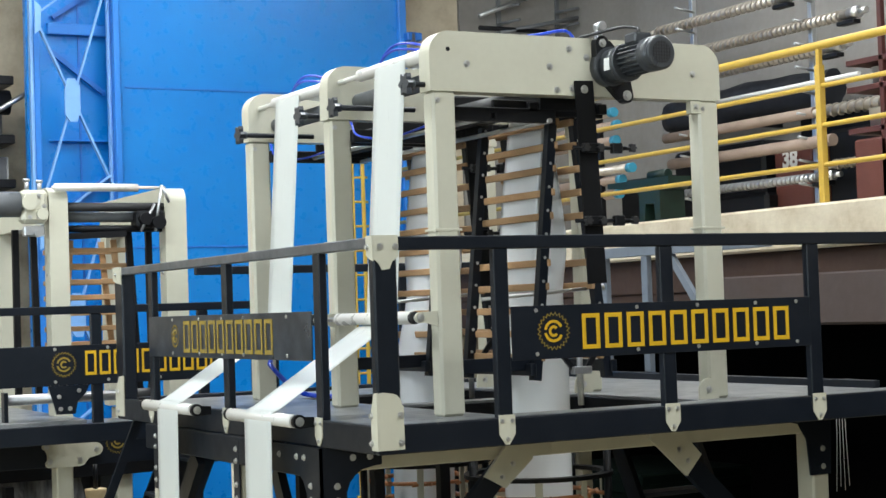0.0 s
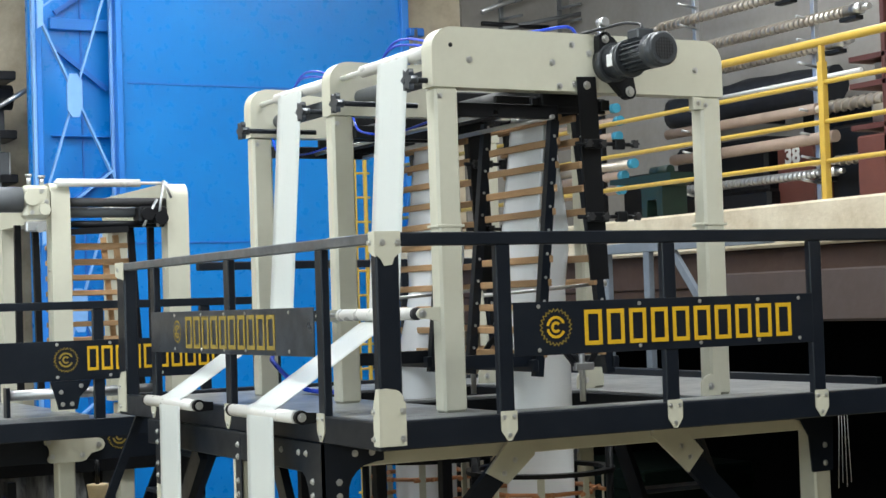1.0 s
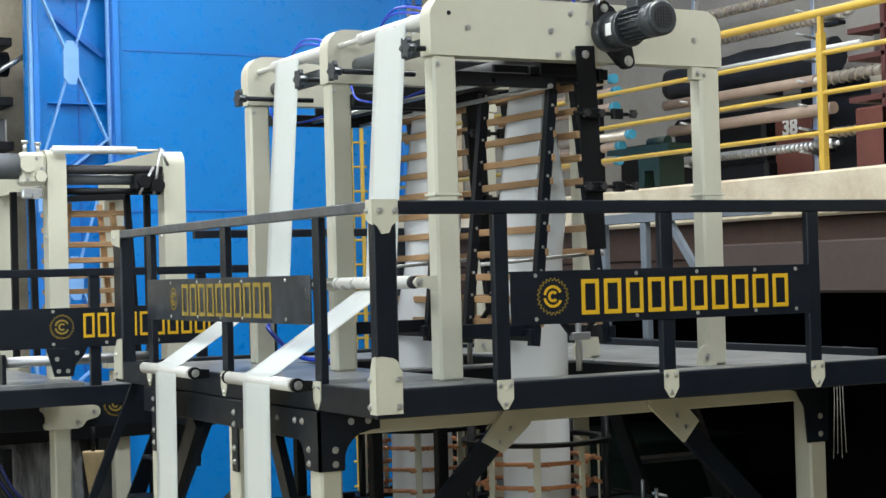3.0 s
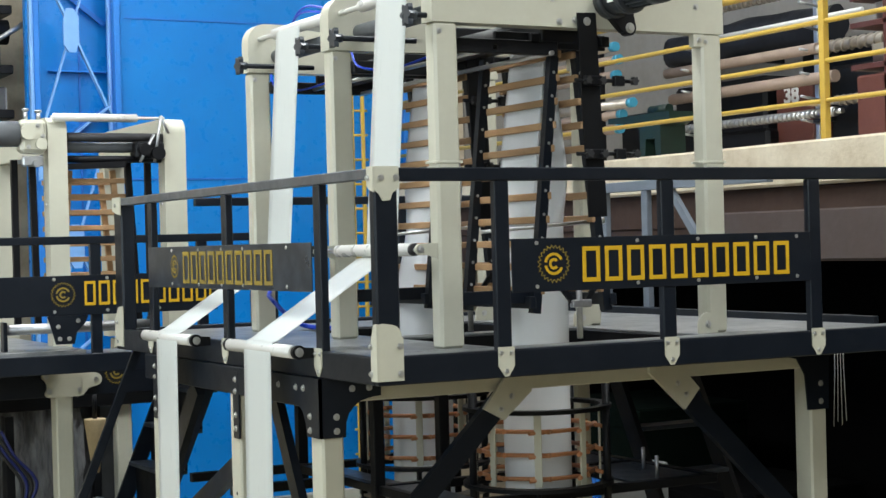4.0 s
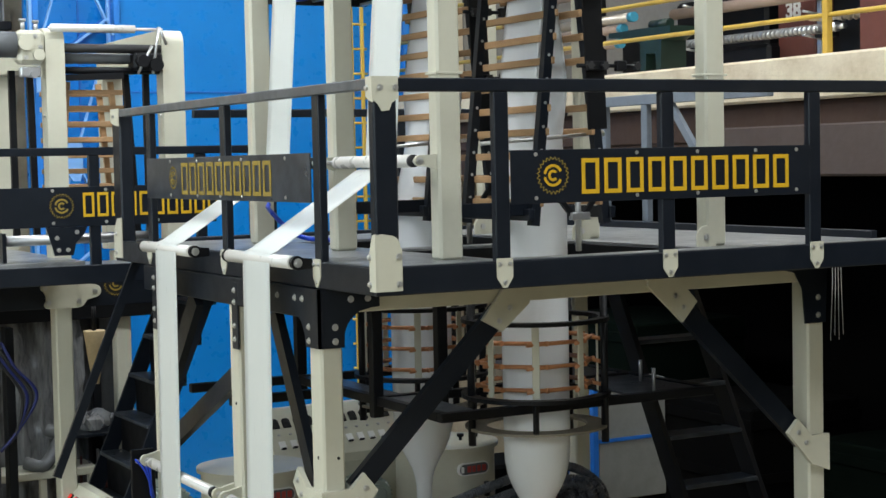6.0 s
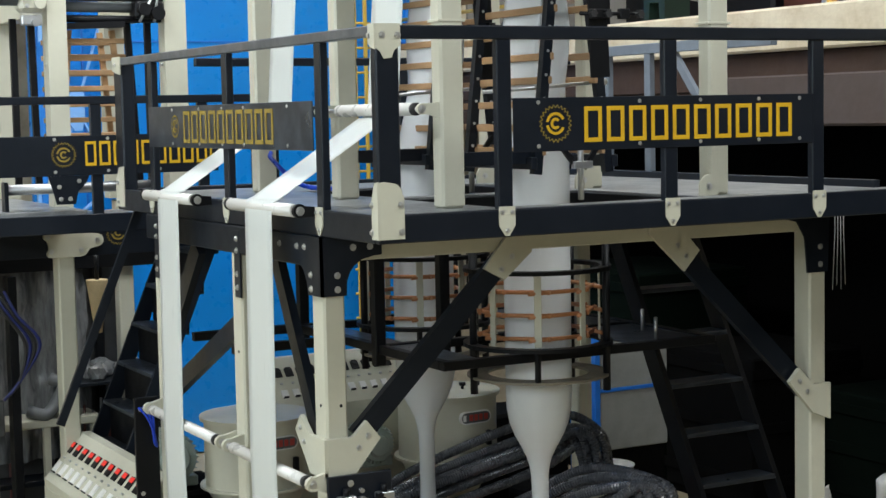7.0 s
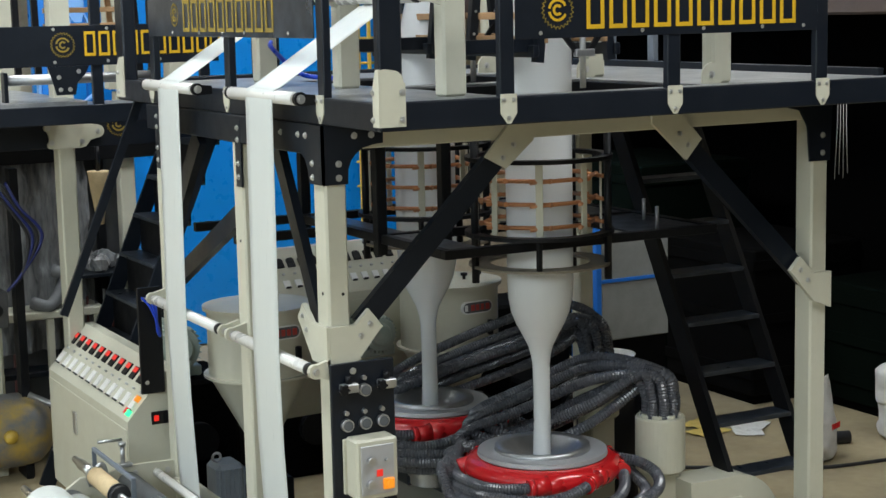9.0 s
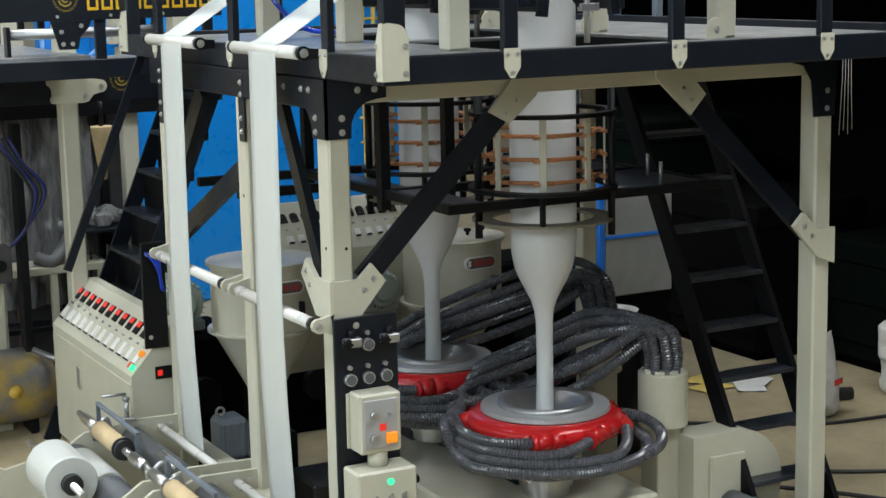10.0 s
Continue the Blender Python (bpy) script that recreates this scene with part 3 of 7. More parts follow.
    bolt(bm, (0.17, 0.655, 2.09))
    bolt(bm, (0.225, 0.655, 2.15))
    part("gusset", bm, CREAM, p, "cream bolted gusset")
    bm = B()
    prism(bm, [(0.66, 1.94), (0.86, 1.94), (1.05, 2.15), (0.98, 2.24), (0.86, 2.15), (0.66, 2.15)], "x", -0.03, -0.002)
    bolt(bm, (-0.03, 0.93, 2.10), "x")
    bolt(bm, (-0.03, 0.98, 2.17), "x")
    part("gusset", bm, CREAM, p, "cream bolted gusset")
    bm = B()
    prism(bm, [(3.448, 1.90), (3.448, 2.13), (3.31, 2.13), (3.20, 2.24), (3.12, 2.16), (3.31, 1.95)], "y", 0.655, 0.688)
    bolt(bm, (3.20, 0.655, 2.16))
    bolt(bm, (3.26, 0.655, 2.09))
    part("gusset", bm, CREAM, p, "cream bolted gusset")
    return p


def railing():
    r = thing("deck_railing", (0, 0, ZD), "charcoal square-tube railing with name plates round the deck", "railing")
    bm = B()
    box(bm, 0.105, XE, 0.0, 0.055, ZR - 0.068, ZR, 0.006)
    part("handrail", bm, DARK, r)
    bm = B()
    box(bm, 0.0, 0.055, 0.064, YE, ZR - 0.055, ZR, 0.006)
    part("handrail", bm, RAILTOP, r, "handrail coloured paler grey for its sheen")
    bm = B()
    box(bm, 0.6, 3.83, YE - 0.05, YE, ZR - 0.06, ZR, 0.006)
    part("handrail", bm, DARK, r)
    # posts
    bm = B()
    box(bm, 0.0, 0.130, 0.0, 0.062, ZD - 0.10, ZR - 0.002, 0.010)
    part("corner_post", bm, DARK, r)
    bm = B()
    box(bm, 0.0, 0.10, YE - 0.17, YE, ZD - 0.10, ZR - 0.002, 0.012)
    part("corner_post", bm, DARK, r)
    for x in (0.725, 1.762, 2.785, 3.82):
        bm = B()
        box(bm, x - 0.043, x + 0.043, 0.004, 0.05, ZD - 0.06, ZR - 0.068, 0.005)
        part("post", bm, DARK, r)
        bm = B()
        shield(bm, x, 3.234, ZD + 0.012, 0.095, -0.001)
        for dx, z in ((-0.03, 3.355), (0.03, 3.355), (0, 3.262)):
            bolt(bm, (x + dx, -0.007, z), "y", 0.008, 0.009)
        part("post_bracket", bm, CREAM, r, "cream pointed bracket plate")
    for y in (0.71, 2.08, 3.48):
        bm = B()
        box(bm, 0.004, 0.05, y - 0.042, y + 0.042, ZD - 0.06, ZR - 0.055, 0.005)
        part("post", bm, DARK, r)
        bm = B()
        shield(bm, y, 3.234, ZD + 0.012, 0.095, -0.001, "x")
        for dy, z in ((-0.03, 3.355), (0.03, 3.355), (0, 3.262)):
            bolt(bm, (-0.007, y + dy, z), "x", 0.008, 0.009)
        part("post_bracket", bm, CREAM, r, "cream pointed bracket plate")
    for x in (1.2, 2.3, 3.3):
        bm = B()
        box(bm, x - 0.035, x + 0.035, YE - 0.045, YE - 0.005, ZD, ZR - 0.06, 0.004)
        part("post", bm, DARK, r)
    # corner brackets
    for y0, y1, flip in ((-0.008, 0.062, 0), (YE - 0.175, YE + 0.002, 1)):
        bm = B()
        if not flip:
            prism(bm, [(0.0, 3.25), (0.138, 3.25), (0.138, 3.46)] + arc(0.07, 3.47, 0.058, 0, 90, 5) + [(0.03, 3.535), (0.0, 3.53)], "y", -0.008, -0.001)
            for xx, z in ((0.12, 3.285), (0.12, 3.42)):
                bolt(bm, (xx, -0.008, z), "y", 0.011)
        prism(bm, [(y0, 3.25), (y1, 3.25), (y1, 3.44), ((y0 + y1) / 2, 3.53), (y0, 3.535)], "x", -0.009, -0.001)
        for z in (3.285, 3.42):
            bolt(bm, (-0.009, (y0 + y1) / 2 + 0.03, z), "x", 0.011)
        part("corner_bracket", bm, CREAM, r, "cream bent corner bracket")
        bm = B()
        if not flip:
            prism(bm, [(0.0, ZR + 0.006), (0.135, ZR + 0.006), (0.135, ZR - 0.10), (0.10, ZR - 0.125), (0.085, ZR - 0.16), (0.045, ZR - 0.165), (0.025, ZR - 0.13), (0.0, ZR - 0.11)], "y", -0.008, -0.001)
            for xx in (0.035, 0.12):
                bolt(bm, (xx, -0.008, ZR - 0.05), "y", 0.011)
        prism(bm, [(y0, ZR + 0.006), (y1, ZR + 0.006), (y1, ZR - 0.09), ((y0 + y1) / 2, ZR - 0.11), (y0, ZR - 0.12)], "x", -0.009, -0.001)
        bolt(bm, (-0.009, (y0 + y1) / 2 + 0.02, ZR - 0.05), "x", 0.011)
        part("corner_bracket", bm, CREAM, r, "cream bent corner bracket")
    # name plates
    bm = B()
    box(bm, 0.77, 2.742, -0.004, 0.003, 3.657, 3.934, 0.002)
    box(bm, 0.77, 2.742, 0.003, 0.03, 3.922, 3.934, 0.002)
    for x in (0.92, 1.55, 1.95, 2.35, 2.64):
        for z in (3.685, 3.91):
            bolt(bm, (x, -0.004, z), "y", 0.007, 0.006)
    s = part("name_plate", bm, DARK, r, "charcoal name plate with yellow blocks")
    bm = B()
    mid = B()
    gear_mark(bm, (1.023, -0.0045, 3.80), "y", 0.100, mid)
    part("toothed_mark", bm, DULL_YELLOW, s, "thin toothed round outline")
    part("round_mark", mid, YELLOW, s, "split yellow rings")
    word_bars(s, "y", -0.0045, 1.185, 2.60, 3.70, 3.885, YELLOW)
    bm = B()
    box(bm, -0.006, 0.002, 0.765, 3.49, 3.68, 3.944, 0.002)
    for y in (1.1, 1.75, 2.1, 2.5, 3.0):
        for z in (3.705, 3.92):
            bolt(bm, (-0.006, y, z), "x", 0.007, 0.006)
    s = part("name_plate", bm, DUSTY_SHEEN, r, "scratched name plate, greyed in colour for its sheen, with yellow blocks")
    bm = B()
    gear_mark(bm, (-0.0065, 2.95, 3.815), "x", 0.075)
    part("round_mark", bm, DULL_YELLOW, s, "dull yellow toothed round mark")
    word_bars(s, "x", -0.0065, -2.80, -1.28, 3.71, 3.91, DULL_YELLOW)
    return r


FX0, FX1 = 0.728, 2.688
FRAMES_Y = (0.69, 2.05, 3.385)
LW = 0.145


def portal(y, k):
    f = thing("portal_frame", (1.68, y, ZD), "cream painted steel portal frame with rounded shoulders", "tower frame", "portal frames of the tower")
    zt, zl, d = 5.472, 5.135, 0.115
    for x0 in (FX0, FX1 - LW):
        bm = B()
        box(bm, x0, x0 + LW, y, y + d, ZD - 0.030, zl, 0.014)
        box(bm, x0 - 0.012, x0 + LW + 0.012, y - 0.006, y + d + 0.006, 4.36, 4.375, 0.002)
        bolt(bm, (x0 + 0.03, y, zl - 0.05), "y", 0.010)
        part("column", bm, CREAM, f)
    bm = B()
    r = 0.13
    x0, x1 = FX0 - 0.014, FX1 + 0.014
    poly = [(x0, zl), (x1, zl)] + arc(x1 - r, zt - r, r, 0, 90, 10) + arc(x0 + r, zt - r, r, 90, 180, 10)
    prism(bm, poly, "y", y - 0.004, y + d + 0.004)
    for x, z in ((0.949, 5.292), (1.492, 5.298), (1.629, 5.406), (1.745, 5.36), (2.501, 5.291), (1.537, 5.165), (1.641, 5.178)):
        bolt(bm, (x, y - 0.004, z), "y", 0.013)
    part("head_beam", bm, CREAM, f)
    bm = B()
    cyl(bm, (0.832, y - 0.006, 5.369), (0.832, y, 5.369), 0.013, 14)
    part("hole_plug", bm, BLACK, f)
    bm = B()
    prism(bm, [(FX1 - LW - 0.09, ZD - 0.030), (FX1 - LW + 0.05, ZD - 0.030)] + arc(FX1 - LW - 0.02, ZD + 0.026, 0.07, 0, 180, 8), "y", y - 0.02, y - 0.006)
    bolt(bm, (FX1 - LW - 0.02, y - 0.02, ZD + 0.026), "y", 0.014)
    part("foot_lug", bm, CREAM, f)
    bm = B()
    box(bm, FX1 - LW - 0.06, FX1 - LW + 0.02, y + 0.0, y + 0.05, zl - 0.08, zl - 0.002, 0.004)
    bolt(bm, (FX1 - LW - 0.02, y, zl - 0.04), "y", 0.012)
    part("head_lug", bm, CREAM, f)
    return f


platform()
railing()
for k, y in enumerate(FRAMES_Y):
    portal(y, k)


# ---- what the tower carries ----
def star_knob(bm, c, axis, r=0.032, t=0.026):
    c = Vector(c)
    pts = []
    for k in range(24):
        a = 2 * math.pi * k / 24
        q = r * (1.0 + 0.24 * math.cos(6 * a))
        pts.append((q * math.cos(a), q * math.sin(a)))
    k = "xyz".index(axis)
    o = [i for i in range(3) if i != k]
    prism(bm, [(c[o[0]] + a, c[o[1]] + b) for a, b in pts], axis, c[k] - t / 2, c[k] + t / 2)


def nip_unit(y0, y1, ka, kb):
    """Rollers and adjusters between two portal frames; y0 and y1 are the inner faces."""
    n = thing("nip_roller_unit", (0.75, y0, 5.1), "nip and guide rollers with star-knob adjusters at the tower head", "roller unit", "nip roller units")
    bm = B()
    cyl(bm, (0.80, y0 + 0.0, 5.365), (0.80, y1, 5.365), 0.017, 14)
    cyl(bm, (0.80, y0 + 0.02, 5.365), (0.80, y0 + 0.93, 5.365), 0.037, 24)
    part("guide_roller", bm, ALU, n, "pale metal guide roller")
    bm = B()
    cyl(bm, (0.93, y0, 5.25), (0.93, y1, 5.25), 0.05, 22)
    part("dark_roller", bm, GREYROLL, n, "dark rubber roller")
    bm = B()
    cyl(bm, (0.60, ka, 5.165), (1.15, ka, 5.165), 0.017, 12)
    part("adjusting_shaft", bm, DARK, n)
    bm = B()
    cyl(bm, (0.60, kb, 5.175), (0.735 if kb < y0 else 1.0, kb, 5.175), 0.016, 12)
    part("adjusting_shaft", bm, DARK, n)
    for c in ((0.60, ka, 5.165), (0.60, kb, 5.175)):
        bm = B()
        star_knob(bm, c, "x", 0.054, 0.03)
        cyl(bm, (c[0] + 0.012, c[1], c[2]), (c[0] + 0.05, c[1], c[2]), 0.026, 14)
        part("star_knob", bm, DUSTY_SHEEN, n, "charcoal star knob")
    for x, z, r in ((1.60, 5.17, 0.065), (1.765, 5.17, 0.065)):
        bm = B()
        cyl(bm, (x, y0 + 0.06, z), (x, y1 - 0.06, z), r, 24)
        part("nip_roller", bm, RUBBER, n, "black rubber nip roller")
    for x in (1.45, 1.93):
        bm = B()
        box(bm, x - 0.03, x + 0.03, y0, y1, 5.05, 5.11, 0.004)
        part("carrier_bar", bm, BLACK, n)
    for y in (y0 + 0.03, y1 - 0.06):
        bm = B()
        box(bm, 1.20, 1.95, y, y + 0.03, 5.03, 5.12, 0.004)
        box(bm, 1.5, 1.86, y - 0.01, y + 0.04, 5.06, 5.30, 0.01)
        part("bearing_plate", bm, BLACK, n)
    bm = B()
    cyl(bm, (1.18, y0, 5.02), (1.18, y1, 5.02), 0.014, 10)
    cyl(bm, (1.55, y0 - 0.02, 5.0), (1.55, y1, 5.0), 0.014, 10)
    part("tie_rod", bm, STEEL, n)
    for y in (y0, y1 - 0.05):
        bm = B()
        box(bm, 0.86, 1.6, y, y + 0.05, 4.99, 5.07, 0.004)
        part("side_rail", bm, BLACK, n)


def hose_loop(name, ctrl, r, material, label, cat="air hose", grp=""):
    bm = B()
    tube(bm, spline(ctrl, 0.03), r, 8)
    return solo(name, bm, material, ctrl[0], label, cat, grp)


def slat_board(parent, sgn, yc):
    """One leaning collapsing board: two stiles and wooden slats along y."""
    def at(z):
        return 1.72 + sgn * (0.040 + (5.10 - z) * 0.112)
    z0, z1 = 3.50, 5.06
    for y in (yc - 0.46, yc + 0.34):
        bm = B()
        bar(bm, (at(z0) + 0.03 * sgn, y, z0), (at(z1) + 0.03 * sgn, y, z1), 0.056, 0.05, (0, 1, 0))
        for k in range(11):
            z = 3.66 + k * 0.138
            bolt(bm, (at(z) + 0.03 * sgn, y - 0.025, z), "y", 0.006, 0.006)
        part("stile", bm, DARK, parent, "charcoal steel stile")
    slat = None
    for k in range(11):
        z = 3.63 + k * 0.138
        bm = B()
        box(bm, at(z) - 0.012, at(z) + 0.012, yc - 0.49, yc + 0.40, z - 0.021, z + 0.021, 0.004)
        part("slat", bm, WOOD, parent)


def collapsing_frame(yc):
    c = thing("collapsing_frame", (1.72, yc, ZD), "leaning wooden-slat collapsing boards round the film bubble", "collapsing frame", "collapsing frames")
    slat_board(c, -1, yc)
    slat_board(c, 1, yc)
    for sgn in (-1, 1):
        bm = B()
        box(bm, 1.72 + sgn * 0.28 - 0.02, 1.72 + sgn * 0.28 + 0.02, yc - 0.5, yc + 0.5, 3.53, 3.60, 0.004)
        part("foot_bar", bm, DARK, c)
    bm = B()
    box(bm, 0.95, 1.46, yc - 0.44, yc - 0.40, 3.56, 3.64, 0.004)
    part("side_arm", bm, DARK, c)
    bm = B()
    cyl(bm, (1.15, yc - 0.42, 3.98), (1.95, yc - 0.42, 4.03), 0.012, 10)
    cyl(bm, (1.93, yc - 0.42, 4.028), (1.99, yc - 0.42, 4.032), 0.022, 10)
    part("spread_rod", bm, STEEL, c)
    bm = B()
    cyl(bm, (1.755, yc - 0.50, ZD - 0.030), (1.755, yc - 0.50, 3.80), 0.018, 12)
    box(bm, 1.70, 1.83, yc - 0.52, yc - 0.48, 3.525, 3.57, 0.004)
    part("stand", bm, ZINC, c, "zinc plated stand post")
    bm = B()
    bar(bm, (1.56, yc - 0.49, 3.74), (1.72, yc - 0.49, 3.55), 0.03, 0.02, (0, 1, 0))
    bar(bm, (1.95, yc - 0.49, 3.74), (1.80, yc - 0.49, 3.55), 0.03, 0.02, (0, 1, 0))
    part("strut", bm, BLACK, c)
    # hanging side plate with clamps
    yp = yc - 0.725
    bm = B()
    bar(bm, (1.705, yp, 5.22), (1.75, yp, 4.05), 0.125, 0.012, (0, 1, 0))
    bolt(bm, (1.705, yp - 0.006, 5.17), "y", 0.016)
    part("hanger_plate", bm, BLACK, c, "black hanging side plate")
    for z in (4.83, 4.41):
        bm = B()
        cyl(bm, (1.60, yp - 0.03, z), (1.98, yp - 0.03, z), 0.012, 10)
        box(bm, 1.66, 1.78, yp - 0.05, yp - 0.01, z - 0.028, z + 0.028, 0.008)
        box(bm, 1.86, 1.93, yp - 0.05, yp - 0.01, z - 0.03, z + 0.03, 0.006)
        part("clamp", bm, BLACK, c, "black clamp")
        for x in (1.67, 1.77, 1.99):
            bm = B()
            star_knob(bm, (x, yp - 0.055, z), "y", 0.022, 0.03)
            part("clamp_knob", bm, RUBBER, c)
    # rear hangers, dark uprights beside the boards
    for x in (1.0,) if yc < 2 else ():
        bm = B()
        box(bm, x - 0.03, x + 0.03, yc + 0.42, yc + 0.45, 3.6, 5.05, 0.004)
        part("upright", bm, BLACK, c)


def film_bubble(xc, yc, zb):
    """The bubble from the die to the nip: round below, pressed flat above."""
    bub = thing("film_bubble", (xc, yc, zb), "milky white blown plastic film bubble rising from the die", "film bubble", "film bubbles")
    names = ["neck", "round_tube", "collapsed_film"]
    bm = B()
    n = 56
    prof = [(0.056, zb), (0.053, zb + 0.2), (0.052, zb + 0.45), (0.054, zb + 0.58), (0.062, zb + 0.64), (0.079, zb + 0.70), (0.114, zb + 0.77), (0.152, zb + 0.84), (0.181, zb + 0.91), (0.199, zb + 1.0), (0.205, zb + 1.1),
            (0.204, zb + 1.3), (0.206, 3.0), (0.206, 3.60)]
    prev = None
    levels = [(r, z, 0.0) for r, z in prof] + [(0.206, 3.60 + 1.51 * k / 14, k / 14) for k in range(1, 15)]
    for r, z, f in levels:
        ring = []
        a, b = r * (1 - f) + 0.012 * f, r + 0.01 * math.sin(math.pi * f)
        g = max(0.0, min(1.0, (z - 3.95) / 0.45))
        g = g * g * (3 - 2 * g)
        xo = xc + (1.72 - xc) * max(0, min(1, z - 3.2))
        yo = yc - 0.045 * max(0, min(1, z - 3.2))
        for i in range(n):
            t = 2 * math.pi * i / n
            wob = 0.0025 * math.sin(3 * t + z * 7) * (1 - f)
            px, py = (a + wob) * math.cos(t), (b + wob) * math.sin(t)
            # higher up each side is folded inwards between two flat faces
            q, side = (i % 28) / 28, 1 if i < 28 else -1
            if q < 0.25:
                gx, gy = a, side * b * q / 0.25
            elif q < 0.5:
                gx, gy = a * (0.5 - q) / 0.25, side * b * (1 - 0.62 * (q - 0.25) / 0.25)
            elif q < 0.75:
                gx, gy = -a * (q - 0.5) / 0.25, side * b * (0.38 + 0.62 * (q - 0.5) / 0.25)
            else:
                gx, gy = -a, side * b * (1 - q) / 0.25
            if side < 0:
                gx = -gx
            ring.append(bm.verts.new((xo + px + (gx - px) * g, yo + py + (gy - py) * g, z)))
        if prev:
            for i in range(n):
                fc = bm.faces.new((prev[i], prev[(i + 1) % n], ring[(i + 1) % n], ring[i]))
                fc.smooth = True
        prev = ring
        if names and ((names[0] == "neck" and z > zb + 1.05) or (names[0] == "round_tube" and z > 3.55) or z > 5.10):
            places = [v.co.copy() for v in ring]
            part(names.pop(0), bm, BUBBLE, bub)
            bm = B()
            prev = [bm.verts.new(q) for q in places]
    bm.free()


def film_tape(y0, y1, zlow):
    """The flat film from the tower head over its guide rollers down to the winder."""
    path = [(1.72, 5.24), (1.2, 5.37), (0.80, 5.405), (0.768, 5.39), (0.761, 5.35), (0.660, 3.905), (0.655, 3.872), (0.634, 3.852), (0.60, 3.845), (0.0, 3.465), (-0.07, 3.42), (-0.108, 3.405), (-0.122, 3.38), (-0.126, 3.33), (-0.14, 1.92), (-0.13, 1.4), (-0.10, zlow), (-0.09, zlow - 0.03)]
    # round the guide roller on the columns the film bends from falling to slanting
    dense = []
    for (xa, za), (xb, zb2) in zip(path, path[1:]):
        k = max(1, int(math.hypot(xb - xa, zb2 - za) / 0.12))
        dense += [(xa + (xb - xa) * i / k, za + (zb2 - za) * i / k) for i in range(k)]
    dense.append(path[-1])
    cols = 7
    web = thing("film_web", (0, (y0 + y1) / 2, 3.4), "flat white plastic film web running down to the winder", "film web", "film webs")
    ends = [0, min(range(len(dense)), key=lambda j: abs(dense[j][1] - 3.852) + abs(dense[j][0] - 0.634)), min(range(len(dense)), key=lambda j: abs(dense[j][1] - 3.405) + abs(dense[j][0] + 0.108)), len(dense) - 1]
    for name, e0, e1 in zip(("falling_run", "slanting_run", "hanging_run"), ends, ends[1:]):
        bm = B()
        rows = []
        for j in range(e0, e1 + 1):
            xa, za = dense[j]
            cy, hw = (y0 + y1) / 2, (y1 - y0) / 2 * (1.0 - 0.05 * j / len(dense))
            rows.append([bm.verts.new((xa + 0.0025 * math.cos(3.1 * i + 0.15 * j), cy + hw * (2 * i / (cols - 1) - 1), za)) for i in range(cols)])
        for ra, rb in zip(rows, rows[1:]):
            for i in range(cols - 1):
                f = bm.faces.new((ra[i], ra[i + 1], rb[i + 1], rb[i]))
                f.smooth = True
        ob = part(name, bm, FILM, web)
        md = ob.modifiers.new("thick", "SOLIDIFY")
        md.thickness = 0.003


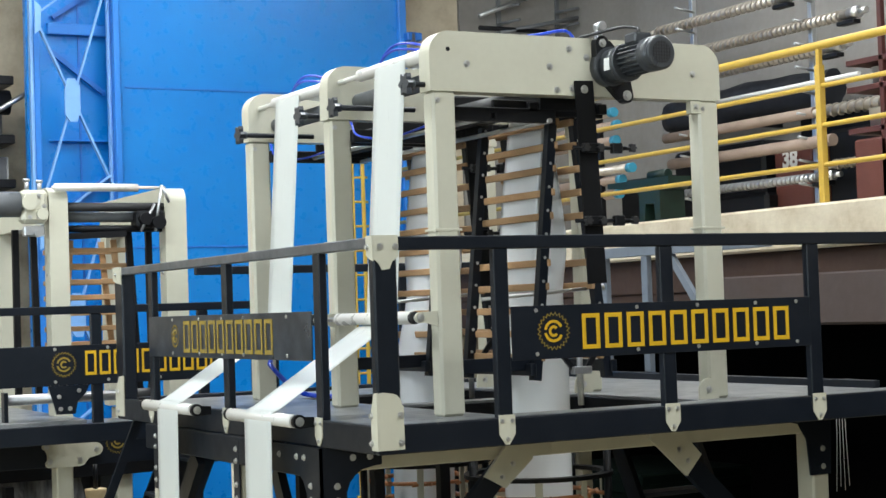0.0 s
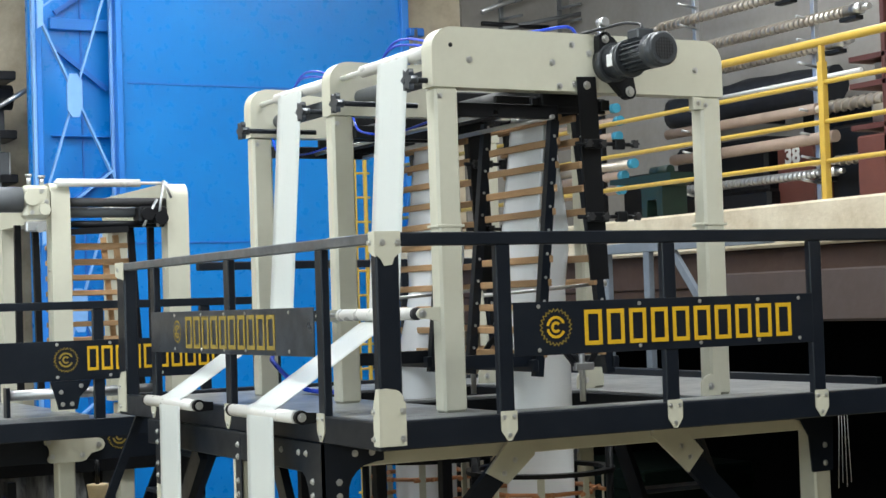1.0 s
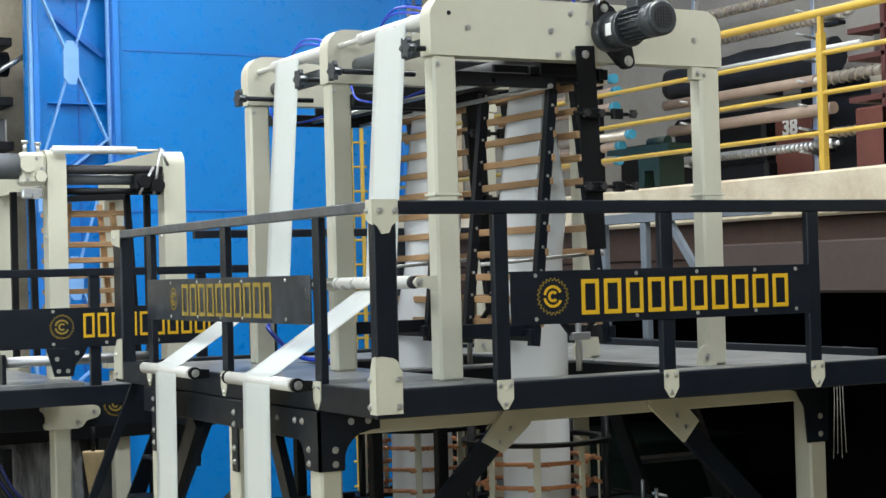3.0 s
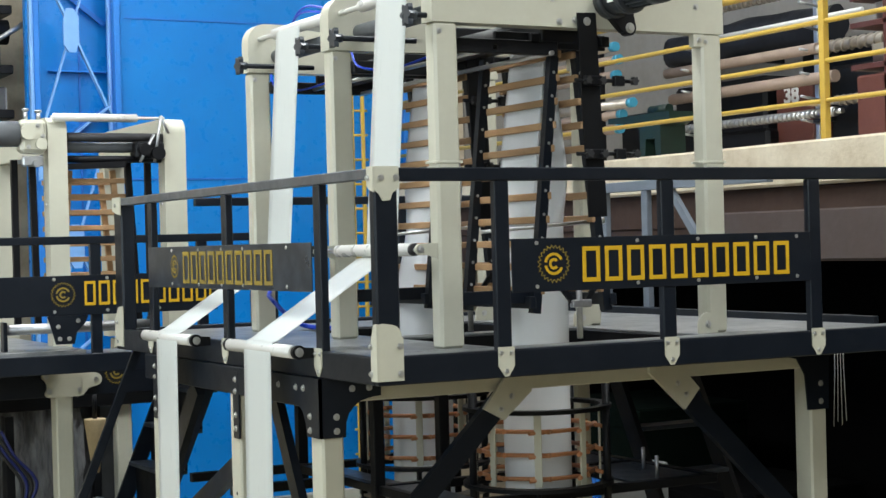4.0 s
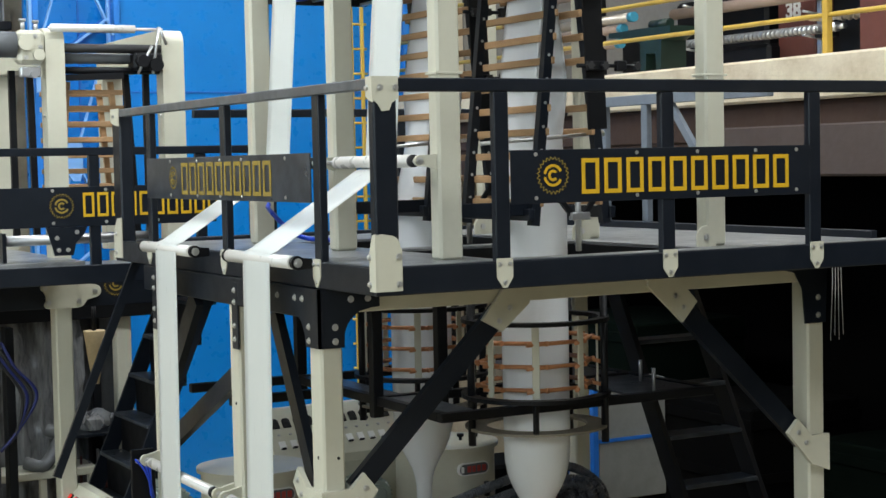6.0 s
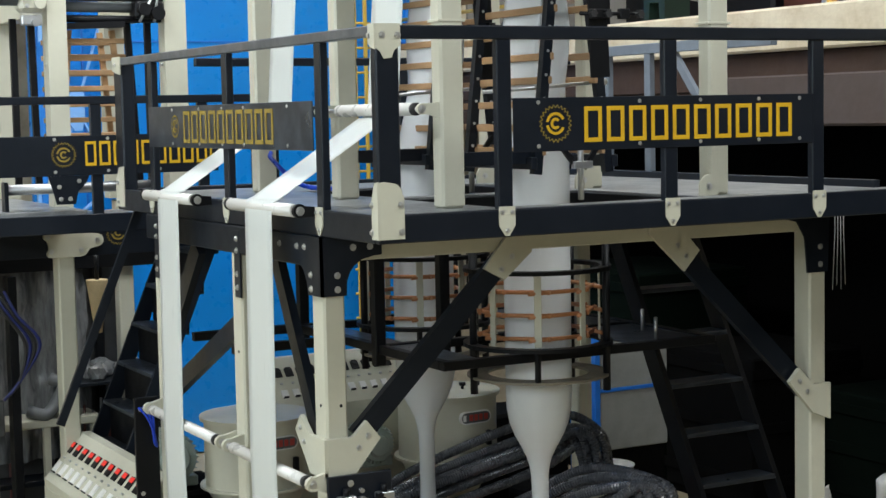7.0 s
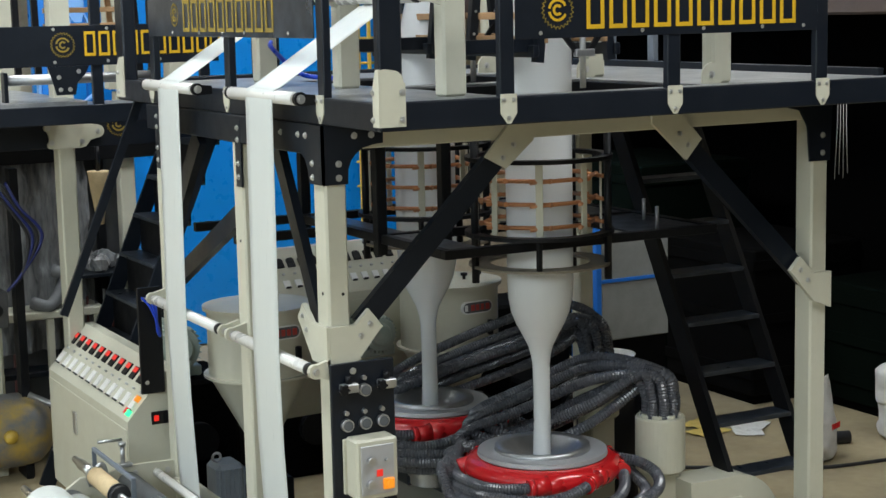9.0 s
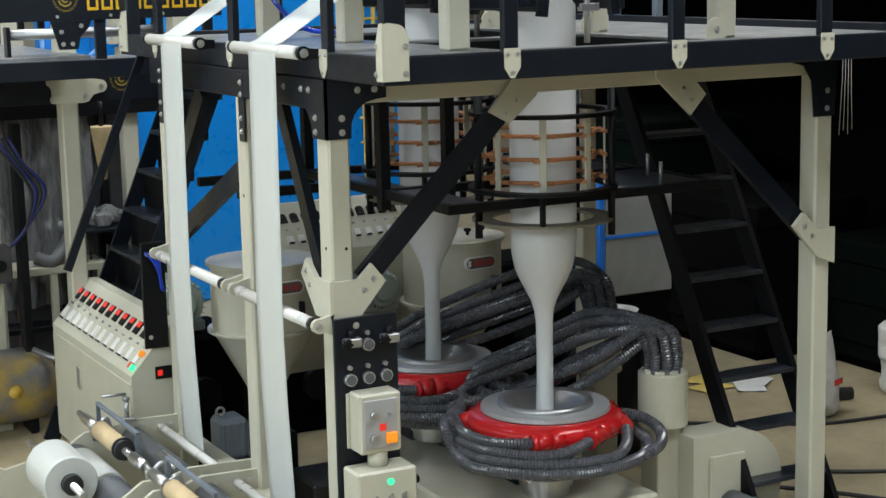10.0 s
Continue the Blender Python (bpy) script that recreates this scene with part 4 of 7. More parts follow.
def gear_motor():
    m = thing("gear_motor", (1.91, 0.69, 5.31), "dark grey geared electric motor on the tower beam", "motor")
    x, z = 1.91, 5.305
    bm = B()
    cyl(bm, (x - 0.03, 0.686, z), (x - 0.03, 0.60, z), 0.115, 28)
    cyl(bm, (x - 0.03, 0.60, z), (x - 0.03, 0.44, z), 0.098, 28)
    cyl(bm, (x - 0.03, 0.45, z), (x - 0.03, 0.40, z), 0.11, 28)
    part("gearbox", bm, MOTORD, m)
    bm = B()
    prism(bm, [(x - 0.13, z - 0.03), (x + 0.03, z - 0.19)] + arc(x + 0.075, z - 0.165, 0.045, 215, 380, 6) + [(x + 0.08, z + 0.03), (x - 0.03, z + 0.15)] + arc(x - 0.085, z + 0.135, 0.045, 20, 185, 6), "y", 0.62, 0.684)
    bolt(bm, (x + 0.075, 0.62, z - 0.165), "y", 0.020, 0.02)
    bolt(bm, (x - 0.085, 0.62, z + 0.135), "y", 0.016, 0.02)
    part("torque_plate", bm, BLACK, m)
    bm = B()
    cyl(bm, (x - 0.03, 0.40, z + 0.01), (x - 0.03, 0.13, z + 0.01), 0.078, 28)
    for k in range(20):
        a = 2 * math.pi * k / 20
        c, s = math.cos(a), math.sin(a)
        bar(bm, (x - 0.03 + 0.085 * c, 0.39, z + 0.01 + 0.085 * s), (x - 0.03 + 0.085 * c, 0.14, z + 0.01 + 0.085 * s), 0.006, 0.022, (c, 0, s))
    part("finned_body", bm, MOTORD, m, "finned motor body")["kind"] = "stuff"
    bm = B()
    cyl(bm, (x - 0.03, 0.15, z + 0.01), (x - 0.03, 0.03, z + 0.01), 0.098, 32)
    cyl(bm, (x - 0.03, 0.03, z + 0.01), (x - 0.03, 0.015, z + 0.01), 0.098, 32, 0.085)
    part("fan_cowl", bm, MOTORD, m, "smooth fan cowl")
    bm = B()
    for k in range(-3, 4):
        w = math.sqrt(max(0.0, 0.062 ** 2 - (k * 0.018) ** 2))
        box(bm, x - 0.03 - w, x - 0.03 + w, 0.011, 0.0145, z + 0.01 + k * 0.018 - 0.004, z + 0.01 + k * 0.018 + 0.004, 0)
        box(bm, x - 0.03 + k * 0.018 - 0.003, x - 0.03 + k * 0.018 + 0.003, 0.008, 0.011, z + 0.01 - w, z + 0.01 + w, 0)
    part("fan_grille", bm, RUBBER, m)
    bm = B()
    box(bm, x - 0.10, x + 0.02, 0.20, 0.33, z + 0.085, z + 0.145, 0.01)
    part("terminal_box", bm, MOTORD, m)
    bm = B()
    box(bm, x - 0.132, x - 0.128, 0.46, 0.53, z - 0.04, z + 0.03, 0.002)
    part("rating_plate", bm, WHITEP, m, "small white rating plate")
    bm = B()
    tube(bm, spline([(x - 0.04, 0.26, z + 0.145), (x - 0.02, 0.3, z + 0.18), (x - 0.06, 0.42, z + 0.20), (x - 0.12, 0.6, z + 0.19), (x - 0.2, 0.75, z + 0.17)], 0.03), 0.009, 8)
    part("cable", bm, RUBBER, m)
    bm = B()
    cyl(bm, (x - 0.10, 0.66, z + 0.23), (x - 0.10, 0.58, z + 0.23), 0.026, 16)
    box(bm, x - 0.12, x - 0.08, 0.62, 0.66, z + 0.14, z + 0.23, 0.005)
    part("lifting_eye", bm, ZINC, m)
    # short motor: everything drawn in along its axis
    for ch in m.children:
        ch.data.transform(Matrix.Diagonal((1.0, 0.82, 1.0, 1.0)))


def column_roller(y0, y1):
    r = thing("column_guide_roller", (0.62, y0, 3.89), "white sleeved guide roller held by lugs between the columns", "roller", "column guide rollers")
    bm = B()
    cyl(bm, (0.62, y0 - 0.02, 3.89), (0.62, y1, 3.89), 0.013, 12)
    part("shaft", bm, STEEL, r)
    bm = B()
    cyl(bm, (0.62, y0 + 0.08, 3.89), (0.62, y1 - 0.30, 3.89), 0.036, 24)
    part("sleeve", bm, ALU, r)
    bm = B()
    cyl(bm, (0.62, y0 + 0.05, 3.89), (0.62, y0 + 0.08, 3.89), 0.035, 20)
    part("collar", bm, RUBBER, r)
    for y in (y0 - 0.012, y1 - 0.03):
        bm = B()
        prism(bm, [(0.727, 3.925), (0.727, 3.84), (0.66, 3.86)] + arc(0.62, 3.89, 0.030, 265, 95, 8), "y", y, y + 0.02)
        bolt(bm, (0.62, y, 3.89), "y", 0.014, 0.014)
        part("lug", bm, CREAM, r)


def deck_roller(y0, y1):
    r = thing("deck_edge_roller", (-0.09, y0, 3.37), "white sleeved roller on brackets along the deck edge", "roller", "deck edge rollers")
    bm = B()
    cyl(bm, (-0.09, y0 + 0.06, 3.365), (-0.09, y1, 3.365), 0.036, 24)
    part("sleeve", bm, ALU, r)
    for y in (y0, y1 - 0.0):
        bm = B()
        prism(bm, [(0.0, 3.335), (0.0, 3.385), (-0.06, 3.39)] + arc(-0.09, 3.365, 0.038, 70, 290, 10), "y", y, y + 0.03)
        bolt(bm, (-0.09, y, 3.365), "y", 0.016, 0.012)
        part("end_bracket", bm, BLACK, r)


nip_unit(0.809, 2.046, 1.72, 0.755)
nip_unit(2.169, 3.381, 3.266, 2.234)
collapsing_frame(1.39)
collapsing_frame(2.70)
film_bubble(1.73, 1.36, 1.035)
film_bubble(1.62, 2.66, 1.095)
film_tape(1.07, 1.47, 0.74)
film_tape(2.60, 3.00, 0.74)
gear_motor()
column_roller(0.72, 2.08)
column_roller(2.08, 3.41)
deck_roller(0.76, 1.76)
deck_roller(2.34, 3.32)
for y in (1.28, 2.68):
    for d, h in ((0.0, 0.0), (0.05, -0.03)):
        hose_loop("blue_air_hose", [(1.02, y + 0.62 + d, 5.33), (1.0, y + 0.585 + d, 5.47 + h), (1.0, y + 0.38 + d, 5.55 + h), (1.0, y + 0.05, 5.50 + h), (1.05, y - 0.14, 5.40), (1.1, y - 0.25, 5.33)], 0.008, CABLE, "thin blue pneumatic hose looped over the tower head", "air hose", "blue air hoses")
for y in (0.9, 2.2):
    hose_loop("blue_air_hose", [(0.80, y + 1.0, 5.10), (0.78, y + 0.85, 5.00), (0.85, y + 0.55, 4.96), (1.0, y + 0.3, 5.02)], 0.007, CABLE, "thin blue pneumatic hose hanging below the rollers", "air hose", "blue air hoses")
hose_loop("blue_air_hose", [(1.3, 0.9, 5.47), (1.5, 0.8, 5.50), (1.65, 0.75, 5.52), (1.75, 0.8, 5.47)], 0.010, CABLE, "blue pneumatic hose lying on the tower beam", "air hose", "blue air hoses")
hose_loop("blue_air_hose", [(0.72, 3.12, 3.62), (0.68, 3.0, 3.58), (0.75, 2.7, 3.42), (0.9, 2.4, 3.39)], 0.016, CABLE, "blue hose hanging down beside a tower column", "air hose", "blue air hoses")


# ---- below the deck ----
def bubble_cage(xc, yc, zb, full=True):
    c = thing("bubble_cage", (xc, yc, zb), "basket of cream bars and brown guide rods round the bubble", "bubble cage", "bubble cages")
    for z, r0, r1 in ((zb, 0.39, 0.46), (zb + 0.46, 0.39, 0.455)):
        bm = B()
        lathe(bm, [(r0, z), (r1, z), (r1, z + 0.025), (r0, z + 0.025), (r0, z)], (xc, yc, 0), 44, False)
        part("ring", bm, BLACK, c, "black steel ring")
    for k in range(8):
        a = 2 * math.pi * (k + 0.31) / 8
        ca, sa = math.cos(a), math.sin(a)
        m = Matrix.Translation((xc + 0.378 * ca, yc + 0.378 * sa, zb)) @ Matrix.Rotation(a, 4, "Z")
        bm = B()
        box(bm, -0.006, 0.006, -0.022, 0.022, 0.026, 0.455, 0.002, m)
        bar_ob = part("upright_bar", bm, CREAM, c)
        for j in range(3):
            z = zb + 0.07 + 0.14 * j
            bm = B()
            p = Vector((xc + 0.364 * ca, yc + 0.364 * sa, z))
            d = Vector((-ca * 0.48 - sa * 0.88, -sa * 0.48 + ca * 0.88, 0.01))
            cyl(bm, p - d * 0.06, p + d * 0.33, 0.013, 8)
            cyl(bm, p + d * 0.33, p + d * 0.345, 0.016, 8)
            part("guide_rod", bm, COPPER, bar_ob)
    for a in (0.5, 2.2, 3.0, 5.55):
        bm = B()
        cyl(bm, (xc + 0.425 * math.cos(a), yc + 0.425 * math.sin(a), zb - 0.28), (xc + 0.425 * math.cos(a), yc + 0.425 * math.sin(a), zb + 0.62), 0.024, 10)
        part("hanger", bm, BLACK, c)
    bm = B()
    box(bm, xc - 0.24, xc - 0.21, yc - 0.38, yc - 0.35, zb - 0.175, zb - 0.002, 0.004)
    part("strut", bm, BLACK, c)
    bm = B()
    lathe(bm, [(0.31, zb - 0.19), (0.44, zb - 0.19), (0.44, zb - 0.175), (0.31, zb - 0.175), (0.31, zb - 0.19)], (xc, yc, 0), 44, False)
    part("lower_ring", bm, TANRING, c, "dull tan lower ring")


def mid_platform():
    p = thing("cage_platform", (1.7, 2, 2.38), "dark steel platform carrying the bubble cages", "platform")
    for x0, x1, y0, y1 in ((0.92, 2.88, 1.08, 1.14), (0.92, 2.88, 3.18, 3.24), (0.92, 0.98, 1.14, 3.18), (2.82, 2.88, 1.14, 3.18), (0.98, 2.82, 1.94, 2.0)):
        bm = B()
        box(bm, x0, x1, y0, y1, 2.375, 2.43, 0.004)
        part("edge_angle", bm, BLACK, p)
    for x0, x1, y0, y1 in ((2.30, 2.82, 1.14, 1.94), (2.30, 2.82, 2.0, 3.18), (0.98, 1.2, 1.14, 1.94), (0.98, 1.15, 2.0, 3.18)):
        bm = B()
        box(bm, x0, x1, y0, y1, 2.405, 2.42, 0.002)
        part("deck_plate", bm, DUSTY_SHEEN, p, "dusty grey deck plate")
    for x, y in ((0.90, 1.93), (1.36, 1.93), (0.98, 3.3), (2.2, 3.2)):
        bm = B()
        box(bm, x, x + 0.07, y, y + 0.07, 2.3, 3.1, 0.004)
        part("hanger_post", bm, BLACK, p)
    for y in (3.3, 2.55):
        bm = B()
        box(bm, 0.2, 1.0, y, y + 0.055, 2.36, 2.42, 0.004)
        part("tie_bar", bm, BLACK, p)
    for x, y in ((2.5, 1.2), (2.68, 1.6)):
        bm = B()
        cyl(bm, (x, y, 2.42), (x, y, 2.56), 0.012, 8)
        part("locating_pin", bm, ZINC, p)


def ladder(name, xa, xb, foot_y, slope, ztop, steps, first, rise, label):
    l = thing(name, ((xa + xb) / 2, foot_y, 0), label, "ladder")
    for x in (xa, xb):
        bm = B()
        bar(bm, (x, foot_y, 0.0), (x, foot_y + ztop / slope, ztop), 0.14, 0.04, (1, 0, 0))
        part("stile", bm, BLACK, l)
    for k in range(steps):
        z = first + k * rise
        y = foot_y + z / slope
        bm = B()
        box(bm, xa + 0.02, xb - 0.02, y - 0.10, y + 0.09, z - 0.03, z, 0.004)
        part("tread", bm, DUSTY_SHEEN, l, "dusty charcoal folded tread")


INLETS = (14, -34, -78, -118, 150, 118, 88, 60)


def air_ring(xc, yc, z):
    a = thing("air_ring", (xc, yc, z - 0.4), "red air ring with a grey lip plate round the die", "air ring", "air rings")
    bm = B()
    lathe(bm, [(0.360, z - 0.02), (0.423, z - 0.005), (0.482, z - 0.03), (0.500, z - 0.075), (0.482, z - 0.13), (0.414, z - 0.16), (0.360, z - 0.16)], (xc, yc, 0), 56)
    part("plenum", bm, RED, a, "glossy red plenum ring")
    for k, deg in enumerate(INLETS):
        t = radians(deg)
        p = Vector((xc + 0.455 * math.cos(t), yc + 0.455 * math.sin(t), z - 0.085))
        turn = 0.93 if k < 4 else 0.15
        d = Vector((math.sin(t) * turn + math.cos(t) * 0.36, -math.cos(t) * turn + math.sin(t) * 0.36, -0.06)).normalized()
        bm = B()
        cyl(bm, p - d * 0.10, p, 0.066, 20)
        cyl(bm, p, p + d * 0.10, 0.066, 20, 0.050)
        cyl(bm, p + d * 0.09, p + d * 0.125, 0.055, 20)
        part("inlet", bm, RED, a)
    bm = B()
    lathe(bm, [(0.252, z - 0.01), (0.270, z + 0.025), (0.405, z + 0.025), (0.410, z + 0.0), (0.360, z - 0.03)], (xc, yc, 0), 56, False)
    part("lip_plate", bm, GREYBOX, a, "satin grey lip plate")
    bm = B()
    lathe(bm, [(0.063, z - 0.02), (0.180, z - 0.01), (0.234, z + 0.045), (0.297, z + 0.055), (0.302, z + 0.02), (0.234, z - 0.04), (0.063, z - 0.05)], (xc, yc, 0), 56)
    part("inner_cone", bm, ZINC, a, "worn steel inner cone")
    bm = B()
    lathe(bm, [(0.000, z - 0.56), (0.153, z - 0.56), (0.153, z - 0.50), (0.171, z - 0.495), (0.171, z - 0.44), (0.149, z - 0.43), (0.149, z - 0.38), (0.171, z - 0.375), (0.171, z - 0.30), (0.135, z - 0.27), (0.135, z - 0.16), (0.342, z - 0.155)], (xc, yc, 0), 40, False)
    part("die", bm, STEEL, a, "bright steel die body")
    bm = B()
    lathe(bm, [(0.182, z - 0.31), (0.191, z - 0.31), (0.191, z - 0.29), (0.182, z - 0.29)], (xc, yc, 0), 40, False)
    part("heater_band", bm, BLACK, a)


def hose(ctrl, r=0.035, label="grey corrugated air hose coiled beside the air ring"):
    bm = B()
    tube(bm, spline(ctrl, 0.009), r, 12, 0.085)
    return solo("corrugated_hose", bm, HOSE, ctrl[0], label, "hose", "air ring hoses")


def ring_hoses(xc, yc, z, target, n, seed, lift, back):
    """Hoses coiled round the front of an air ring, then led behind it and over to a manifold."""
    rnd = random.Random(seed)
    tx, ty, tz = target
    for k in range(n):
        # the first four wrap round the front, the rest leave the back of the ring
        a0 = radians(INLETS[k])
        pts = [(xc + 0.47 * math.cos(a0), yc + 0.47 * math.sin(a0), z - 0.085)]
        if k < 4:
            a1, level, rr = radians(-196 - 7 * k), z - 0.10 - 0.048 * (3 - k), (0.645, 0.60, 0.575, 0.555)[k]
            m = int((a0 - a1) / 0.24)
            for i in range(1, m + 1):
                a = a0 + (a1 - a0) * i / m
                e = min(1.0, (a0 - a) / 0.75)
                e = e * e * (3 - 2 * e)
                up = max(0.0, (i / m - 0.86) / 0.14)
                pts.append((xc + (0.50 + (rr - 0.50) * e) * math.cos(a), yc + (0.50 + (rr - 0.50) * e) * math.sin(a), z - 0.085 + (level - z + 0.085) * e + up * up * (z - 0.07 - level)))
        q = 2 * math.pi * k / n + 0.4
        ex, ey = tx + 0.095 * math.cos(q), ty + 0.095 * math.sin(q)
        u, v = (k % 4) - 1.5 + 0.5 * (rnd.random() - 0.5), (k // 4) - 0.5 + 0.5 * (rnd.random() - 0.5)
        pts += [(xc - 0.24 + 0.09 * u, yc + back + 0.02 + 0.07 * u, z - 0.02 + 0.10 * v + 0.045 * u),
                (xc + 0.22 + 0.10 * u, yc + back + 0.19 * back * u, z + 0.07 + 0.17 * v + 0.07 * u + lift * 0.5),
                (tx - 0.32 + 0.08 * u, ty + 0.56 * back + 0.19 * back * u, tz + 0.14 + 0.15 * v + 0.07 * u + lift),
                (ex - 0.05, ey + 0.06, tz + 0.24 + 0.05 * v + lift * 0.6), (ex, ey, tz + 0.11), (ex, ey, tz - 0.02)]
        hose(pts, 0.034)


def manifold(x, y):
    m = thing("air_manifold", (x, y, 0), "cream air manifold drum on a square post beside the blower", "air manifold", "air manifolds")
    bm = B()
    lathe(bm, [(0.0, 0.82), (0.152, 0.82), (0.162, 0.83), (0.162, 1.17), (0.156, 1.18), (0.0, 1.18)], (x, y, 0), 36, False)
    part("drum", bm, CREAM, m)
    for k in range(8):
        q = 2 * math.pi * k / 8
        bm = B()
        cyl(bm, (x + 0.095 * math.cos(q), y + 0.095 * math.sin(q), 1.17), (x + 0.095 * math.cos(q), y + 0.095 * math.sin(q), 1.20), 0.042, 14)
        part("spigot", bm, CREAM, m)
    bm = B()
    box(bm, x - 0.11, x + 0.09, y - 0.1, y + 0.1, 0.0, 0.82, 0.01)
    part("post", bm, CREAM, m)


def blower(x, y):
    b = thing("blower", (x, y, 0), "cream centrifugal blower with a motor on its side", "blower")
    bm = B()
    prism(bm, [(x - 0.34, 0.05), (x + 0.30, 0.05)] + arc(x + 0.02, 0.42, 0.36, -20, 100, 10) + [(x - 0.34, 0.78)], "y", y - 0.12, y + 0.14)
    part("casing", bm, CREAM, b)
    bm = B()
    box(bm, x - 0.22, x + 0.06, y - 0.145, y - 0.122, 0.32, 0.64, 0.006)
    part("cover_plate", bm, CREAM, b)
    bm = B()
    cyl(bm, (x - 0.06, y - 0.15, 0.30), (x - 0.06, y - 0.36, 0.30), 0.10, 22)
    cyl(bm, (x - 0.06, y - 0.36, 0.30), (x - 0.06, y - 0.42, 0.30), 0.112, 22)
    part("motor", bm, GREYROLL, b, "grey green finned motor")
    bm = B()
    box(bm, x - 0.36, x + 0.36, y - 0.4, y + 0.16, 0.0, 0.05, 0.004)
    part("base", bm, DARK, b)


def name_badge(parent, x, y, z, w=0.27, h=0.095, turn=None):
    r = h / 2

    def outline(k):
        return arc(x + w / 2 - r, z, r * k, -90, 90, 8) + arc(x - w / 2 + r, z, r * k, 90, 270, 8)

    def made(name, bm, material, under, label=""):
        bmesh.ops.transform(bm, matrix=turn, verts=bm.verts)
        return part(name, bm, material, under, label)
    bm = B()
    prism(bm, outline(1.0), "y", y - 0.006, y + 0.02)
    b = made("badge", bm, WHITEP, parent, "rounded white-rimmed maker's badge")
    bm = B()
    prism(bm, outline(0.8), "y", y - 0.008, y - 0.0062)
    made("badge_field", bm, GREYROLL, b, "grey badge field")
    for k, (q0, q1) in enumerate(((-0.85, -0.66), (-0.45, -0.2), (-0.12, 0.1), (0.2, 0.42), (0.52, 0.78))):
        bm = B()
        box(bm, x + q0 * w / 2, x + q1 * w / 2, y - 0.010, y - 0.0082, z - h * 0.24, z + h * 0.24, 0)
        made("badge_bar", bm, BADGE_RED if k else WHITEP, b)


def hopper(x, y, r):
    h = thing("hopper_loader", (x, y, 0.6), "cream cylindrical resin hopper with a flat lid and cone base", "hopper", "resin hoppers")
    bm = B()
    lathe(bm, [(r, 1.315), (r, 1.77)], (x, y, 0), 48)
    part("drum", bm, CREAM, h)
    bm = B()
    lathe(bm, [(r, 1.772), (r + 0.028, 1.772), (r + 0.03, 1.798), (r * 0.6, 1.806), (0.0, 1.81)], (x, y, 0), 48, False)
    part("lid", bm, CREAM, h, "flat cream lid")
    bm = B()
    lathe(bm, [(r, 1.30), (r + 0.035, 1.30), (r + 0.035, 1.317), (r, 1.317)], (x, y, 0), 48, False)
    part("flange", bm, CREAM, h)
    bm = B()
    lathe(bm, [(r, 1.30), (0.10, 0.82), (0.10, 0.60)], (x, y, 0), 40)
    part("cone", bm, CREAM, h)
    bm = B()
    cyl(bm, (x + 0.08, y - 0.1, 1.805), (x + 0.08, y - 0.1, 1.835), 0.012, 10)
    cyl(bm, (x + 0.08, y - 0.1, 1.835), (x + 0.08, y - 0.1, 1.857), 0.026, 12)
    part("lid_knob", bm, BLACK, h)
    turn = Matrix.Translation((x, y, 0)) @ Matrix.Rotation(radians(6), 4, "Z") @ Matrix.Translation((-x, -y, 0))
    name_badge(h, x, y - r, 1.64, turn=turn)
    bm = B()
    box(bm, x + 0.10, x + 0.14, y - r - 0.012, y - r + 0.05, 1.42, 1.53, 0.006)
    bmesh.ops.transform(bm, matrix=turn, verts=bm.verts)
    part("sight_slot", bm, BLACK, h)


def finned_motor(x, y, z, r=0.15, ln=0.4):
    m = thing("drive_motor", (x, y, z - r), "grey green finned electric drive motor", "motor", "drive motors")
    bm = B()
    cyl(bm, (x, y, z), (x, y + ln, z), r * 0.86, 24)
    body = part("finned_body", bm, MOTORG, m)
    for k in range(28):
        a = 2 * math.pi * k / 28
        c, s = math.cos(a), math.sin(a)
        bm = B()
        bar(bm, (x + r * 0.92 * c, y + 0.02, z + r * 0.92 * s), (x + r * 0.92 * c, y + ln - 0.04, z + r * 0.92 * s), 0.007, 0.03, (c, 0, s))
        part("fin", bm, MOTORG, body)
    bm = B()
    cyl(bm, (x, y + 0.02, z), (x, y - 0.03, z), r * 0.72, 26, r * 0.5)
    part("fan_cowl", bm, MOTORG, m)
    bm = B()
    box(bm, x - r, x + r, y + 0.05, y + ln - 0.05, z - r - 0.03, z - r + 0.05, 0.01)
    part("foot", bm, MOTORG, m)


MOTORG = mat("grey_green_motor_paint", (0.36, 0.42, 0.37), 0.45, grain=0.2, stain=0.3, stain_scale=6)


def extruder(x, y0, y1):
    e = thing("film_extruder", (x, y0, 0), "cream extruder base with a dark barrel cover", "extruder", "extruders")
    bm = B()
    box(bm, x - 0.62, x + 0.62, y0, y1, 0.0, 0.50, 0.02)
    part("base", bm, CREAM, e)
    bm = B()
    cyl(bm, (x, y0 + 0.6, 0.58), (x, y1, 0.58), 0.11, 20)
    part("barrel", bm, DARK, e)
    bm = B()
    box(bm, x - 0.2, x + 0.25, y1 - 0.5, y1 - 0.1, 0.498, 0.80, 0.015)
    part("cover", bm, DARK, e)


